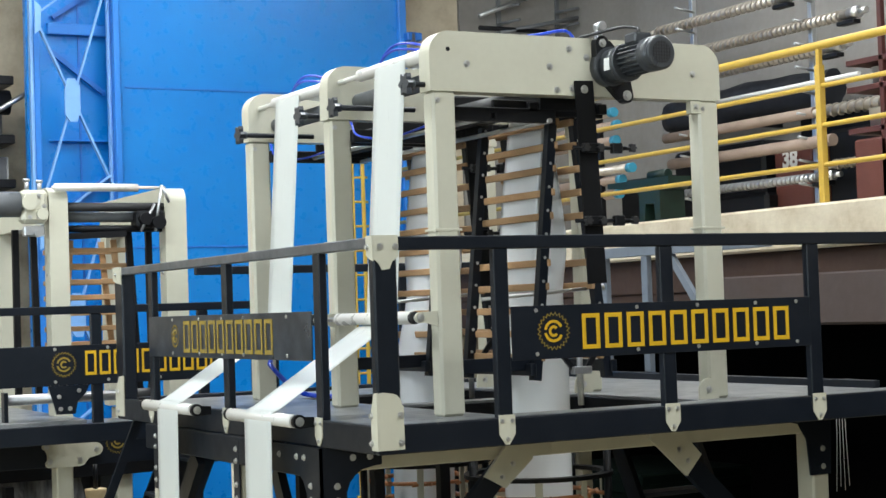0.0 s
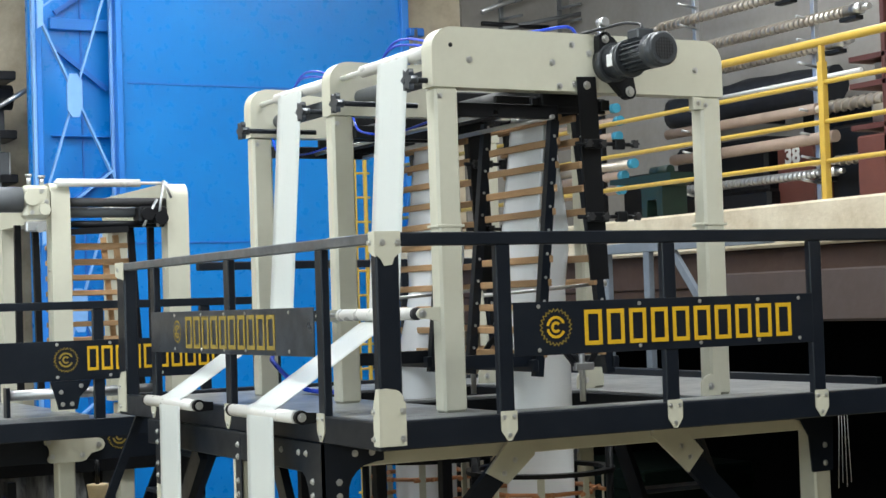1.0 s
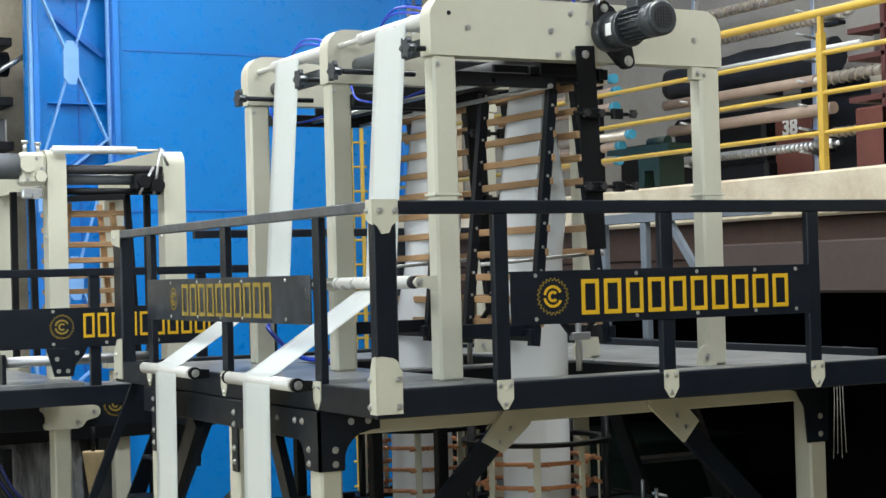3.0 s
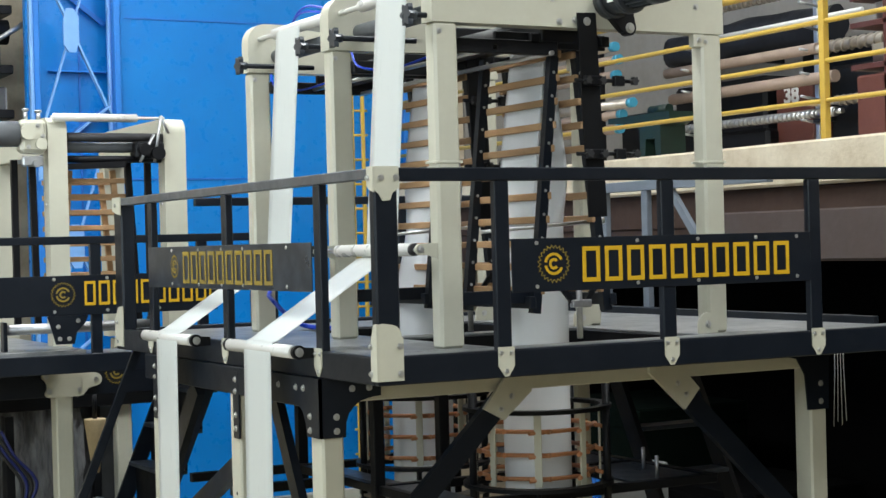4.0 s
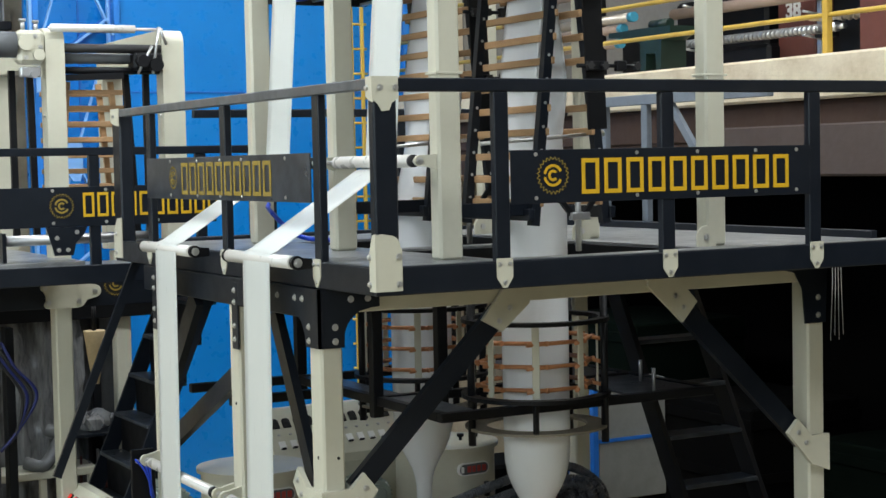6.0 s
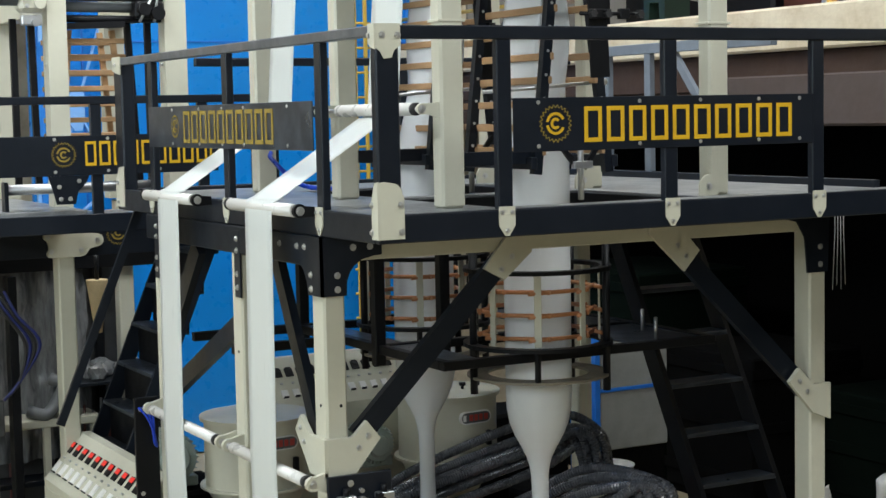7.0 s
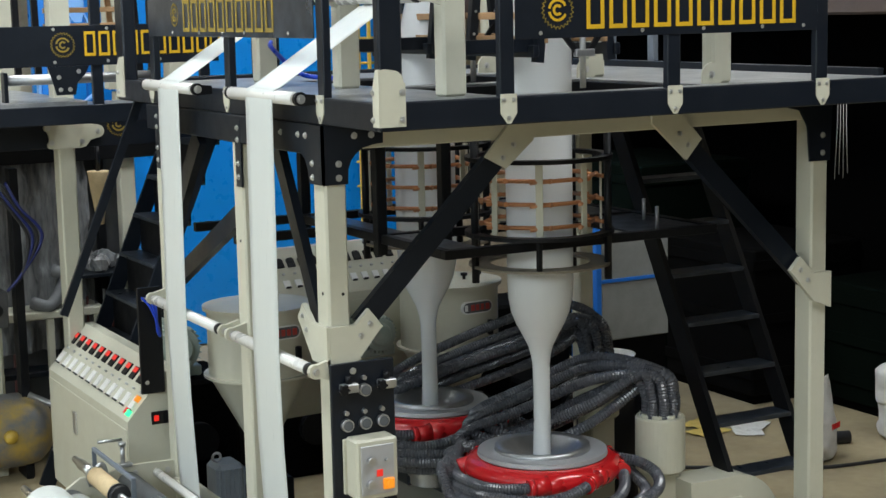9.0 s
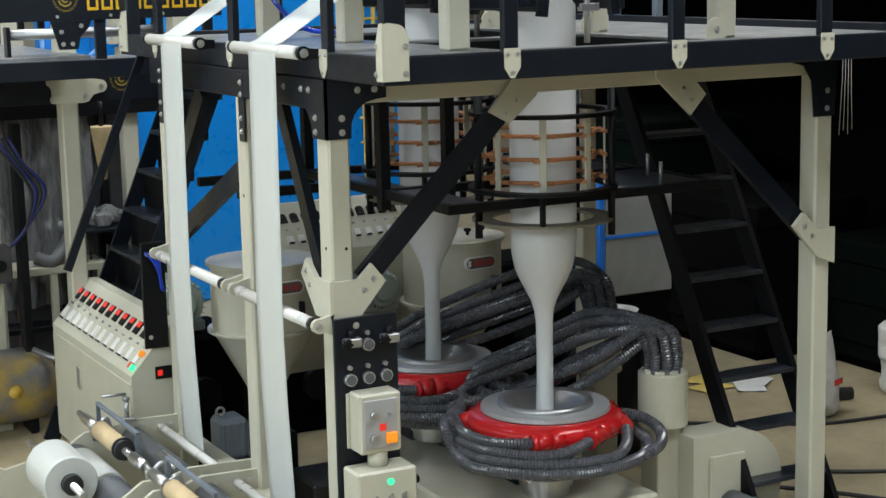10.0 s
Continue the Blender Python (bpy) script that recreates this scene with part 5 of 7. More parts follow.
def control_desk(mt, w, rows, label):
    """A floor cabinet with a sloping panel; local x along its front, panel facing -y."""
    d = thing("control_cabinet", (0, 0, 0), label, "control cabinet", "control cabinets")
    bm = B()
    prism(bm, [(0.0, 0.02), (0.0, 0.92), (0.30, 1.26), (0.38, 1.26), (0.38, 0.02)], "x", -w / 2, w / 2)
    body = part("body", bm, CREAM, d)
    nrm = Vector((0, -0.75, 0.66)).normalized()
    up = Vector((0, 0.66, 0.75)).normalized()
    o = Vector((0, 0.0, 0.92))

    def on(bm, px, py, pw, ph, t):
        q = o + up * py + nrm * (t / 2)
        m = Matrix.Translation((px, q.y, q.z)) @ Matrix(((1, 0, 0, 0), (0, up.y, nrm.y, 0), (0, up.z, nrm.z, 0), (0, 0, 0, 1)))
        box(bm, -pw / 2, pw / 2, -ph / 2, ph / 2, -t / 2, t / 2, 0.002, m)
    n, ch, mh = (12, 0.10, 0.10) if rows else (11, 0.072, 0.062)
    for k in range(n):
        px = -w / 2 + 0.09 + (w - 0.20) * k / (n - 1)
        bm = B()
        on(bm, px, 0.315, w * (0.044 if rows else 0.056), ch, 0.012)
        c = part("controller", bm, BLACK, d, "black temperature controller with a red display")
        bm = B()
        on(bm, px, 0.338, w * 0.036, 0.042, 0.016)
        part("display", bm, LED_R if rows else BLACK, c, "glowing red display" if rows else "")
        bm = B()
        on(bm, px, 0.13, w * (0.034 if rows else 0.046), mh, 0.014)
        c = part("meter", bm, WHITEP, d, "white faced meter")
        bm = B()
        on(bm, px, 0.13 - mh / 2, w * 0.036, 0.012, 0.018)
        part("meter_edge", bm, BLACK, c)
        bm = B()
        on(bm, px, 0.22, w * 0.018, 0.014, 0.014)
        part("switch", bm, ZINC, d)
    for px, py, mm in ((w / 2 - 0.10, 0.06, LED_R), (w / 2 - 0.055, 0.055, LED_G), (w / 2 - 0.07, 0.17, LED_O)):
        bm = B()
        on(bm, px, py, 0.035, 0.045, 0.03)
        part("push_button", bm, mm, d)
    bm = B()
    box(bm, -w * 0.16, -w * 0.12, -0.02, 0.0, 0.55, 0.72, 0.006)
    part("door_handle", bm, ZINC, d)
    bm = B()
    box(bm, -w / 2 + 0.02, w / 2 - 0.02, -0.008, 0.0, 0.1, 0.86, 0.004)
    part("door", bm, CREAM, d)
    bm = B()
    box(bm, w / 2, w / 2 + 0.012, 0.17, 0.29, 0.88, 0.97, 0.004)
    sd = part("side_meter", bm, BLACK, d)
    bm = B()
    box(bm, w / 2 + 0.012, w / 2 + 0.016, 0.185, 0.22, 0.905, 0.945, 0.002)
    part("side_display", bm, LED_R, sd)
    d.matrix_world = mt
    return d


def gauge_panel():
    g = thing("gauge_panel", (0.16, 0.66, 1.0), "charcoal air control panel with dials bolted to a leg", "control panel")
    bm = B()
    box(bm, -0.03, 0.345, 0.625, 0.65, 0.85, 1.955, 0.004)
    part("plate", bm, DARK, g)
    for x, z in ((0.158, 1.803), (0.049, 1.62), (0.156, 1.62), (0.261, 1.62)):
        bm = B()
        cyl(bm, (x, 0.625, z), (x, 0.59, z), 0.034, 20)
        d = part("regulator_dial", bm, ZINC, g, "round regulator dial")
        bm = B()
        cyl(bm, (x, 0.59, z), (x, 0.585, z), 0.027, 18)
        part("dial_face", bm, GREYROLL, d)
        bm = B()
        cyl(bm, (x, 0.625, z + 0.065), (x, 0.60, z + 0.065), 0.013, 10)
        part("toggle", bm, ZINC, d)
    for x in (0.062, 0.285):
        bm = B()
        box(bm, x - 0.05, x + 0.05, 0.57, 0.624, 1.80, 1.85, 0.006)
        v = part("valve_body", bm, ZINC, g, "zinc valve body")
        bm = B()
        star_knob(bm, (x - 0.045, 0.56, 1.825), "y", 0.026, 0.03)
        cyl(bm, (x, 0.60, 1.85), (x, 0.60, 1.89), 0.018, 12)
        part("valve_knob", bm, BLACK, v)
    bm = B()
    bolt(bm, (0.10, 0.625, 1.91), "y", 0.012)
    part("fixing_bolt", bm, ZINC, g)
    b = thing("speed_control_box", (0.18, 0.55, 1.2), "cream control box with a grey face and orange knob", "control box")
    bm = B()
    box(bm, 0.04, 0.285, 0.48, 0.624, 1.228, 1.558, 0.012)
    box(bm, 0.022, 0.30, 0.606, 0.6235, 1.24, 1.545, 0.004)
    part("case", bm, CREAM, b)
    bm = B()
    box(bm, 0.062, 0.256, 0.47, 0.479, 1.258, 1.527, 0.004)
    part("face", bm, GREYBOX, b, "light grey face plate")
    for x, z, r in ((0.115, 1.446, 0.022), (0.113, 1.318, 0.024), (0.207, 1.442, 0.009)):
        bm = B()
        cyl(bm, (x, 0.47, z), (x, 0.44, z), r, 16)
        part("knob", bm, ZINC, b)
    bm = B()
    box(bm, 0.150, 0.186, 0.464, 0.4695, 1.355, 1.393, 0.002)
    part("display", bm, LED_R, b, "glowing red display")
    bm = B()
    box(bm, 0.185, 0.248, 0.45, 0.4695, 1.282, 1.342, 0.004)
    cyl(bm, (0.216, 0.45, 1.312), (0.216, 0.43, 1.312), 0.020, 14)
    part("rotary_switch", bm, LED_O, b, "orange rotary switch")
    b = thing("lower_control_box", (0.2, 0.5, 0.7), "cream switch box with a green lamp below the panel", "control box")
    bm = B()
    box(bm, -0.008, 0.342, 0.42, 0.62, 0.76, 1.147, 0.012)
    cyl(bm, (0.165, 0.54, 1.147), (0.165, 0.54, 1.23), 0.055, 20)
    part("case", bm, CREAM, b)
    bm = B()
    cyl(bm, (0.181, 0.42, 1.083), (0.181, 0.408, 1.083), 0.018, 14)
    part("pilot_lamp", bm, LED_G, b, "lit green pilot lamp")
    for x in (0.09, 0.18, 0.26):
        bm = B()
        cyl(bm, (x, 0.42, 0.99), (x, 0.40, 0.99), 0.016, 12)
        bar(bm, (x, 0.395, 0.96), (x, 0.395, 1.02), 0.01, 0.02, (0, 1, 0))
        part("toggle", bm, ZINC, b)
    bm = B()
    cyl(bm, (0.342, 0.48, 1.05), (0.375, 0.48, 1.05), 0.024, 14)
    part("side_knob", bm, BLACK, b)


def black_stand():
    s = thing("black_stand", (0.5, 3.2, 0), "black steel stand under the resin hopper", "stand")
    bm = B()
    prism(bm, [(0.36, 0.0), (0.66, 0.0), (0.58, 1.0), (0.46, 1.0)], "y", 3.04, 3.08)
    part("front_plate", bm, BLACK, s)
    bm = B()
    box(bm, 0.4, 0.85, 3.3, 3.75, 0.0, 0.55, 0.01)
    part("base", bm, BLACK, s)
    bm = B()
    box(bm, 0.62, 0.98, 2.5, 2.98, 0.0, 0.40, 0.015)
    part("drive_cover", bm, RUBBER, s)
    m = thing("feed_motor", (0.19, 2.9, 0), "blue grey finned motor with a lifting eye on a base", "motor")
    bm = B()
    box(bm, 0.09, 0.29, 2.78, 3.02, 0.58, 0.86, 0.03)
    part("housing", bm, GREYFRAME, m)
    for k in range(6):
        bm = B()
        box(bm, 0.10 + 0.034 * k, 0.106 + 0.034 * k, 2.765, 2.779, 0.60, 0.83, 0.002)
        part("fin", bm, GREYFRAME, m)
    bm = B()
    box(bm, 0.08, 0.30, 2.76, 3.03, 0.0, 0.578, 0.01)
    part("base", bm, BLACK, m)
    bm = B()
    tube(bm, [(0.13 + 0.028 * math.cos(0.35 * k), 2.9, 0.895 + 0.028 * math.sin(0.35 * k)) for k in range(19)], 0.009, 8)
    part("lifting_eye", bm, ZINC, m)
    p = thing("dark_side_panel", (-0.08, 3.5, 1.2), "black electrical panel with blue wiring hung behind a leg", "panel")
    bm = B()
    box(bm, -0.17, -0.005, 3.50, 3.53, 1.24, 1.98, 0.004)
    for z in (1.32, 1.9):
        bolt(bm, (-0.13, 3.5, z), "y", 0.01)
    part("plate", bm, BLACK, p)
    for k in range(3):
        bm = B()
        tube(bm, spline([(-0.15 + 0.03 * k, 3.48, 1.92), (-0.10 + 0.02 * k, 3.45, 1.85), (-0.06, 3.44, 1.74 - 0.03 * k), (-0.03, 3.47, 1.64)], 0.02), 0.008, 6)
        part("wire", bm, CABLE, p)


def leg_roller(y0, y1):
    r = thing("leg_guide_roller", (-0.1, y0, 1.92), "white sleeved guide roller held between the legs", "roller", "leg guide rollers")
    bm = B()
    cyl(bm, (-0.10, y0, 1.92), (-0.10, y1, 1.92), 0.013, 12)
    part("shaft", bm, STEEL, r)
    bm = B()
    cyl(bm, (-0.10, y0 + 0.10, 1.92), (-0.10, y1 - 0.1, 1.92), 0.034, 22)
    part("sleeve", bm, ALU, r)
    bm = B()
    cyl(bm, (-0.10, y0 + 0.07, 1.92), (-0.10, y0 + 0.1, 1.92), 0.035, 18)
    part("collar", bm, RUBBER, r)
    for y in (y0, y1 - 0.03):
        bm = B()
        prism(bm, [(0.0, 1.98), (0.0, 1.86), (-0.06, 1.88)] + arc(-0.10, 1.92, 0.04, 290, 70, 6), "y", y, y + 0.03)
        bolt(bm, (-0.10, y, 1.92), "y", 0.014)
        part("lug", bm, CREAM, r)


TURNING = []


def axle(ob, at, rate):
    """Moves a part's origin to its axis along y, and notes its degrees a second."""
    shift = Vector(at) - ob.parent.location - ob.location
    ob.data.transform(Matrix.Translation(-shift))
    ob.location = ob.location + shift
    TURNING.append((ob, tuple(ob.location), rate))
    return ob


def winder(y0, y1, big):
    w = thing("winder", (-0.5, y0, 0), "cream winder frame with rollers, shafts and reels of film", "winder", "winders")
    for y in (y0, y1 - 0.03):
        bm = B()
        prism(bm, [(0.06, 0.30), (0.06, 0.78), (-0.36, 0.79), (-0.50, 0.75), (-0.66, 0.75), (-0.80, 0.66), (-1.20, 0.58), (-1.32, 0.64), (-1.38, 0.56), (-1.38, 0.30)], "y", y, y + 0.03)
        for x, z in ((-0.05, 0.72), (-0.28, 0.73), (0.0, 0.45)):
            bolt(bm, (x, y, z), "y", 0.014)
        part("side_plate", bm, CREAM, w)
    for x in (-1.2, -0.1):
        for y in (y0 + 0.02, y1 - 0.09):
            bm = B()
            box(bm, x - 0.05, x + 0.05, y + 0.015, y + 0.085, 0.0, 0.30, 0.006)
            part("foot", bm, CREAM, w)
    bm = B()
    box(bm, -0.02, 0.10, y0 + 0.035, y1 - 0.035, 0.56, 0.66, 0.008)
    part("cross_beam", bm, CREAM, w)
    bm = B()
    cyl(bm, (-0.13, y0 + 0.03, 0.715), (-0.13, y1 - 0.03, 0.715), 0.028, 20)
    part("lay_roller", bm, ALU, w, "pale lay-on roller")
    bm = B()
    cyl(bm, (-0.33, y0 + 0.03, 0.66), (-0.33, y1 - 0.03, 0.66), 0.085, 30)
    part("rubber_roller", bm, GREYROLL, w, "dark rubber drive roller")
    bm = B()
    cyl(bm, (-0.74, y0 + 0.03, 0.57), (-0.74, y1 - 0.03, 0.57), 0.115, 32)
    part("contact_drum", bm, GREYROLL, w, "grey contact drum")
    # upper shaft with cardboard core
    bm = B()
    cyl(bm, (-0.60, y0 - 0.10, 0.80), (-0.60, y1 + 0.30, 0.80), 0.024, 16)
    cyl(bm, (-0.60, y1 - 0.10, 0.80), (-0.60, y1 + 0.16, 0.80), 0.036, 16)
    cyl(bm, (-0.60, y0 + 0.12, 0.80), (-0.60, y0 + 0.38, 0.80), 0.036, 18)
    sh = axle(part("reel_shaft", bm, STEEL, w, "bright reel shaft"), (-0.60, y0, 0.80), 80)
    bm = B()
    cyl(bm, (-0.60, y0 + 0.62, 0.80), (-0.60, y1 - 0.20, 0.80), 0.062, 26)
    part("core", bm, PAPER, sh, "empty cardboard core")
    bm = B()
    cyl(bm, (-0.60, y0 + 0.54, 0.80), (-0.60, y0 + 0.62, 0.80), 0.066, 22)
    cyl(bm, (-0.60, y0 + 0.58, 0.80), (-0.60, y0 + 0.60, 0.80), 0.074, 22)
    part("chuck", bm, RUBBER, sh)
    bm = B()
    box(bm, -0.545, -0.515, y0 + 0.48, y1 + 0.08, 0.90, 0.925, 0.004)
    for y in (y0 + 0.48, y1 + 0.065):
        box(bm, -0.545, -0.515, y, y + 0.014, 0.74, 0.90, 0.003)
    part("swing_arm", bm, GREYFRAME, w, "blue grey swing arm bar")
    bm = B()
    cyl(bm, (-0.40, y0 + 0.06, 0.80), (-0.40, y0 + 0.40, 0.80), 0.012, 10)
    cyl(bm, (-0.44, y0 + 0.06, 0.79), (-0.44, y0 + 0.40, 0.79), 0.009, 10)
    part("spreader_bar", bm, STEEL, w, "bright spreader bars")
    if big:
        bm = B()
        cyl(bm, (-0.36, y1 - 0.02, 0.785), (-0.36, y1 - 0.02, 0.93), 0.016, 12)
        cyl(bm, (-0.36, y1 - 0.02, 0.93), (-0.36, y1 - 0.02, 0.955), 0.026, 12)
        cyl(bm, (-0.36, y1 - 0.02, 0.975), (-0.53, y1 - 0.02, 0.98), 0.011, 8)
        box(bm, -0.41, -0.30, y1 - 0.05, y1 + 0.01, 0.785, 0.81, 0.004)
        part("tension_screw", bm, ZINC, w, "zinc tension screw with a cross handle")
    for y in (y0 + 0.04, y1 - 0.07):
        bm = B()
        tube(bm, spline([(-0.60, y, 0.70), (-0.62, y, 0.80), (-0.58, y, 0.80), (-0.52, y, 0.84), (-0.49, y, 0.76)], 0.02), 0.017, 8)
        part("shaft_hook", bm, ZINC, w)
    if big:
        bm = B()
        cyl(bm, (-1.02, y0 + 0.02, 0.72), (-1.02, y1 + 0.05, 0.72), 0.024, 16)
        sh = axle(part("reel_shaft", bm, STEEL, w, "bright reel shaft"), (-1.02, y0, 0.72), 110)
        bm = B()
        prof = [(0.066, 0.30), (0.162, 0.30), (0.170, 0.31), (0.170, 0.74), (0.162, 0.75), (0.066, 0.75)]
        lathe(bm, prof, (0, 0, 0), 44, False)
        bmesh.ops.transform(bm, matrix=Matrix.Translation((-1.02, y0, 0.72)) @ Matrix.Rotation(radians(-90), 4, "X"), verts=bm.verts)
        part("film_reel", bm, FILM, sh, "thick reel of wound white film")
        bm = B()
        cyl(bm, (-1.02, y0 + 0.25, 0.72), (-1.02, y0 + 0.32, 0.72), 0.064, 22)
        part("chuck", bm, RUBBER, sh)
        bm = B()
        cyl(bm, (-0.745, y0 + 0.45, 0.575), (-0.745, y1 - 0.2, 0.575), 0.128, 32)
        part("film_wrap", bm, FILM, w, "white film on the contact drum")


for xc, yc in ((1.73, 1.36), (1.62, 2.66)):
    bubble_cage(xc, yc, 2.44)
mid_platform()
ladder("steel_ladder", 3.02, 3.66, 0.76, 1.81, 3.10, 9, 0.14, 0.31, "black steel ladder stair beside the cage platform")
air_ring(1.73, 1.36, 1.05)
air_ring(1.62, 2.66, 1.11)
manifold(2.59, 1.30)
manifold(3.04, 2.72)
ring_hoses(1.73, 1.36, 1.05, (2.59, 1.30, 1.20), 8, 3, 0.0, 0.58)
ring_hoses(1.62, 2.66, 1.11, (3.04, 2.72, 1.20), 8, 5, 0.10, 0.30)
blower(2.98, 1.15)
# black boxes added to cover the lit floor behind the extruders
for x0, x1, y0, y1, z1 in ((2.55, 3.25, 4.3, 4.9, 0.95), (0.12, 0.80, 4.2, 4.9, 1.12), (3.4, 4.4, 4.4, 4.85, 0.7), (2.3, 4.4, 5.2, 5.8, 1.2), (1.2, 2.3, 5.0, 5.6, 0.7)):
    mb = thing("dark_filler_base", (x0, y0, 0), "black box added to darken the gaps behind the extruders", "machine base", "machine bases")
    bm = B()
    box(bm, x0, x1, y0, y1, 0.0, z1, 0.03)
    part("housing", bm, SHADE_BLACK, mb)
    bm = B()
    cyl(bm, ((x0 + x1) / 2, y0, z1 * 0.6), ((x0 + x1) / 2, y0 - 0.08, z1 * 0.6), 0.14, 20)
    part("flange", bm, BLACK, mb)
tub = thing("resin_tub", (3.46, 3.2, 0), "round white plastic tub on a dark drum", "tub")
bm = B()
lathe(bm, [(0.0, 0.94), (0.18, 0.94), (0.205, 1.14), (0.215, 1.148), (0.195, 1.14), (0.17, 0.96), (0.0, 0.96)], (3.46, 3.2, 0), 36)
part("tub_body", bm, WHITEP, tub)
bm = B()
lathe(bm, [(0.0, 0.0), (0.24, 0.0), (0.25, 0.45), (0.24, 0.94), (0.0, 0.94)], (3.46, 3.2, 0), 32)
part("drum", bm, BLACK, tub)
for xc, yc in ((1.73, 1.36), (1.62, 2.66)):
    hose([(xc + 0.47, yc - 0.11, 0.97), (xc + 0.60, yc - 0.20, 0.94), (xc + 0.65, yc - 0.32, 0.88), (xc + 0.55, yc - 0.46, 0.83), (xc + 0.31, yc - 0.55, 0.80), (xc + 0.0, yc - 0.60, 0.80), (xc - 0.36, yc - 0.48, 0.81), (xc - 0.55, yc - 0.2, 0.84)])
hopper(2.26, 3.55, 0.37)
hopper(0.68, 3.45, 0.36)
finned_motor(1.66, 3.5, 1.45, 0.14, 0.36)
finned_motor(0.36, 4.25, 1.36, 0.19)
extruder(1.70, 0.95, 3.3)
black_stand()
control_desk(pose(-0.27, 4.57, 0.13, 0, 0, -90), 2.05, 1, "cream control cabinet with a sloping panel of red displays")
control_desk(pose(1.65, 4.0, 0.78, 0, 0, 4), 1.15, 0, "cream control cabinet with a sloping panel of meters")
gauge_panel()
leg_roller(0.66, 1.93)
leg_roller(2.02, 3.42)
winder(2.13, 3.42, True)
winder(0.72, 1.95, False)


# ---- the second machine ----
def second_machine():
    Y = 4.8
    p = thing("second_work_platform", (-0.5, Y, 0), "charcoal platform of a second film machine on cream legs", "platform")
    bm = B()
    box(bm, -3.2, 1.35, Y, Y + 0.06, 3.03, 3.17, 0.005)
    part("fascia", bm, DARK, p)
    bm = B()
    box(bm, -3.2, -0.05, Y + 0.065, Y + 2.6, 3.16, 3.2, 0.004)
    part("deck_plate", bm, DECK, p, "scuffed grey deck plate")
    bm = B()
    box(bm, -0.045, 1.35, Y + 0.065, Y + 0.5, 3.14, 3.17, 0.004)
    part("deck_plate", bm, DECK, p)
    for x in (-0.115, -2.2):
        bm = B()
        box(bm, x, x + 0.135, 5.52, 5.68, 0.0, 3.15, 0.012)
        part("leg", bm, CREAM, p, "cream painted box leg")
        bm = B()
        prism(bm, [(x - 0.055, 2.80), (x + 0.17, 2.80), (x + 0.21, 2.81), (x + 0.25, 2.86)] + arc(x + 0.31, 2.925, 0.05, -75, 80, 8) + [(x + 0.245, 2.985), (x + 0.215, 3.03), (x + 0.17, 3.055), (x - 0.04, 3.06), (x - 0.055, 3.01)] + arc(x - 0.085, 2.965, 0.03, 75, 260, 7) + [(x - 0.075, 2.90)] + arc(x - 0.06, 2.83, 0.03, 120, 250, 5), "y", 5.48, 5.515)
        for bx, bz in ((0.18, 3.01), (0.18, 2.85), (0.31, 2.925), (-0.085, 2.965), (-0.06, 2.85)):
            bolt(bm, (x + bx, 5.48, bz), "y", 0.014)
        part("gusset", bm, CREAM, p, "cream bolted gusset plate")
    bm = B()
    box(bm, -3.0, 1.4, 5.53, 5.60, 2.80, 3.12, 0.004)
    part("cross_beam", bm, DARK, p)
    bm = B()
    box(bm, -3.0, 1.6, 7.05, 7.12, 2.56, 3.0, 0.004)
    part("cross_beam", bm, BLACK, p)
    bm = B()
    box(bm, 0.86, 1.0, 7.13, 7.27, 0.0, 3.15, 0.01)
    part("leg", bm, CREAM, p)
    bm = B()
    gear_mark(bm, (0.38, 5.529, 2.97), "y", 0.10)
    part("round_mark", bm, DULL_YELLOW, p)
    for x in (-0.6,):
        bm = B()
        box(bm, x, x + 0.15, 6.4, 6.55, 0.0, 3.15, 0.01)
        part("leg", bm, CREAM, p)
    r = thing("second_railing", (0, Y, 3.17), "charcoal railing with a name plate on the second machine", "railing")
    bm = B()
    box(bm, -3.2, 1.35, Y, Y + 0.05, 3.985, 4.045, 0.004)
    part("handrail", bm, DARK, r)
    for x in (0.02, 0.86, 1.3, -1.3, -2.3):
        bm = B()
        box(bm, x - 0.04, x + 0.04, Y + 0.005, Y + 0.05, 3.06, 3.985, 0.004)
        part("post", bm, DARK, r)
    bm = B()
    box(bm, -3.2, 0.97, Y - 0.006, Y + 0.002, 3.46, 3.755, 0.002)
    for x in (-0.3, 0.1, 0.5, 0.9):
        for z in (3.49, 3.73):
            bolt(bm, (x, Y - 0.006, z), "y", 0.008, 0.006)
    s = part("name_plate", bm, DARK, r, "charcoal name plate with yellow blocks")
    bm = B()
    mid = B()
    gear_mark(bm, (-0.235, Y - 0.0065, 3.615), "y", 0.095, mid)
    part("toothed_mark", bm, DULL_YELLOW, s)
    part("round_mark", mid, DULL_YELLOW, s)
    word_bars(s, "y", Y - 0.0065, -0.085, 1.0, 3.53, 3.71, YELLOW)
    bm = B()
    prism(bm, [(-0.36, 3.46), (-0.05, 3.46), (-0.08, 3.40), (-0.14, 3.34), (-0.16, 3.25), (-0.30, 3.25), (-0.33, 3.36)], "y", Y - 0.02, Y - 0.008)
    for bx, bz in ((-0.27, 3.29), (-0.2, 3.29), (-0.28, 3.38), (-0.13, 3.42)):
        bolt(bm, (bx, Y - 0.02, bz), "y", 0.011)
    part("haunch_plate", bm, DARK, r)
    rl = thing("second_deck_roller", (-0.2, Y + 0.25, 3.36), "bright roller across the second machine's deck", "roller")
    bm = B()
    cyl(bm, (-0.6, Y + 0.25, 3.36), (0.5, Y + 0.25, 3.36), 0.04, 20)
    part("sleeve", bm, ZINC, rl)
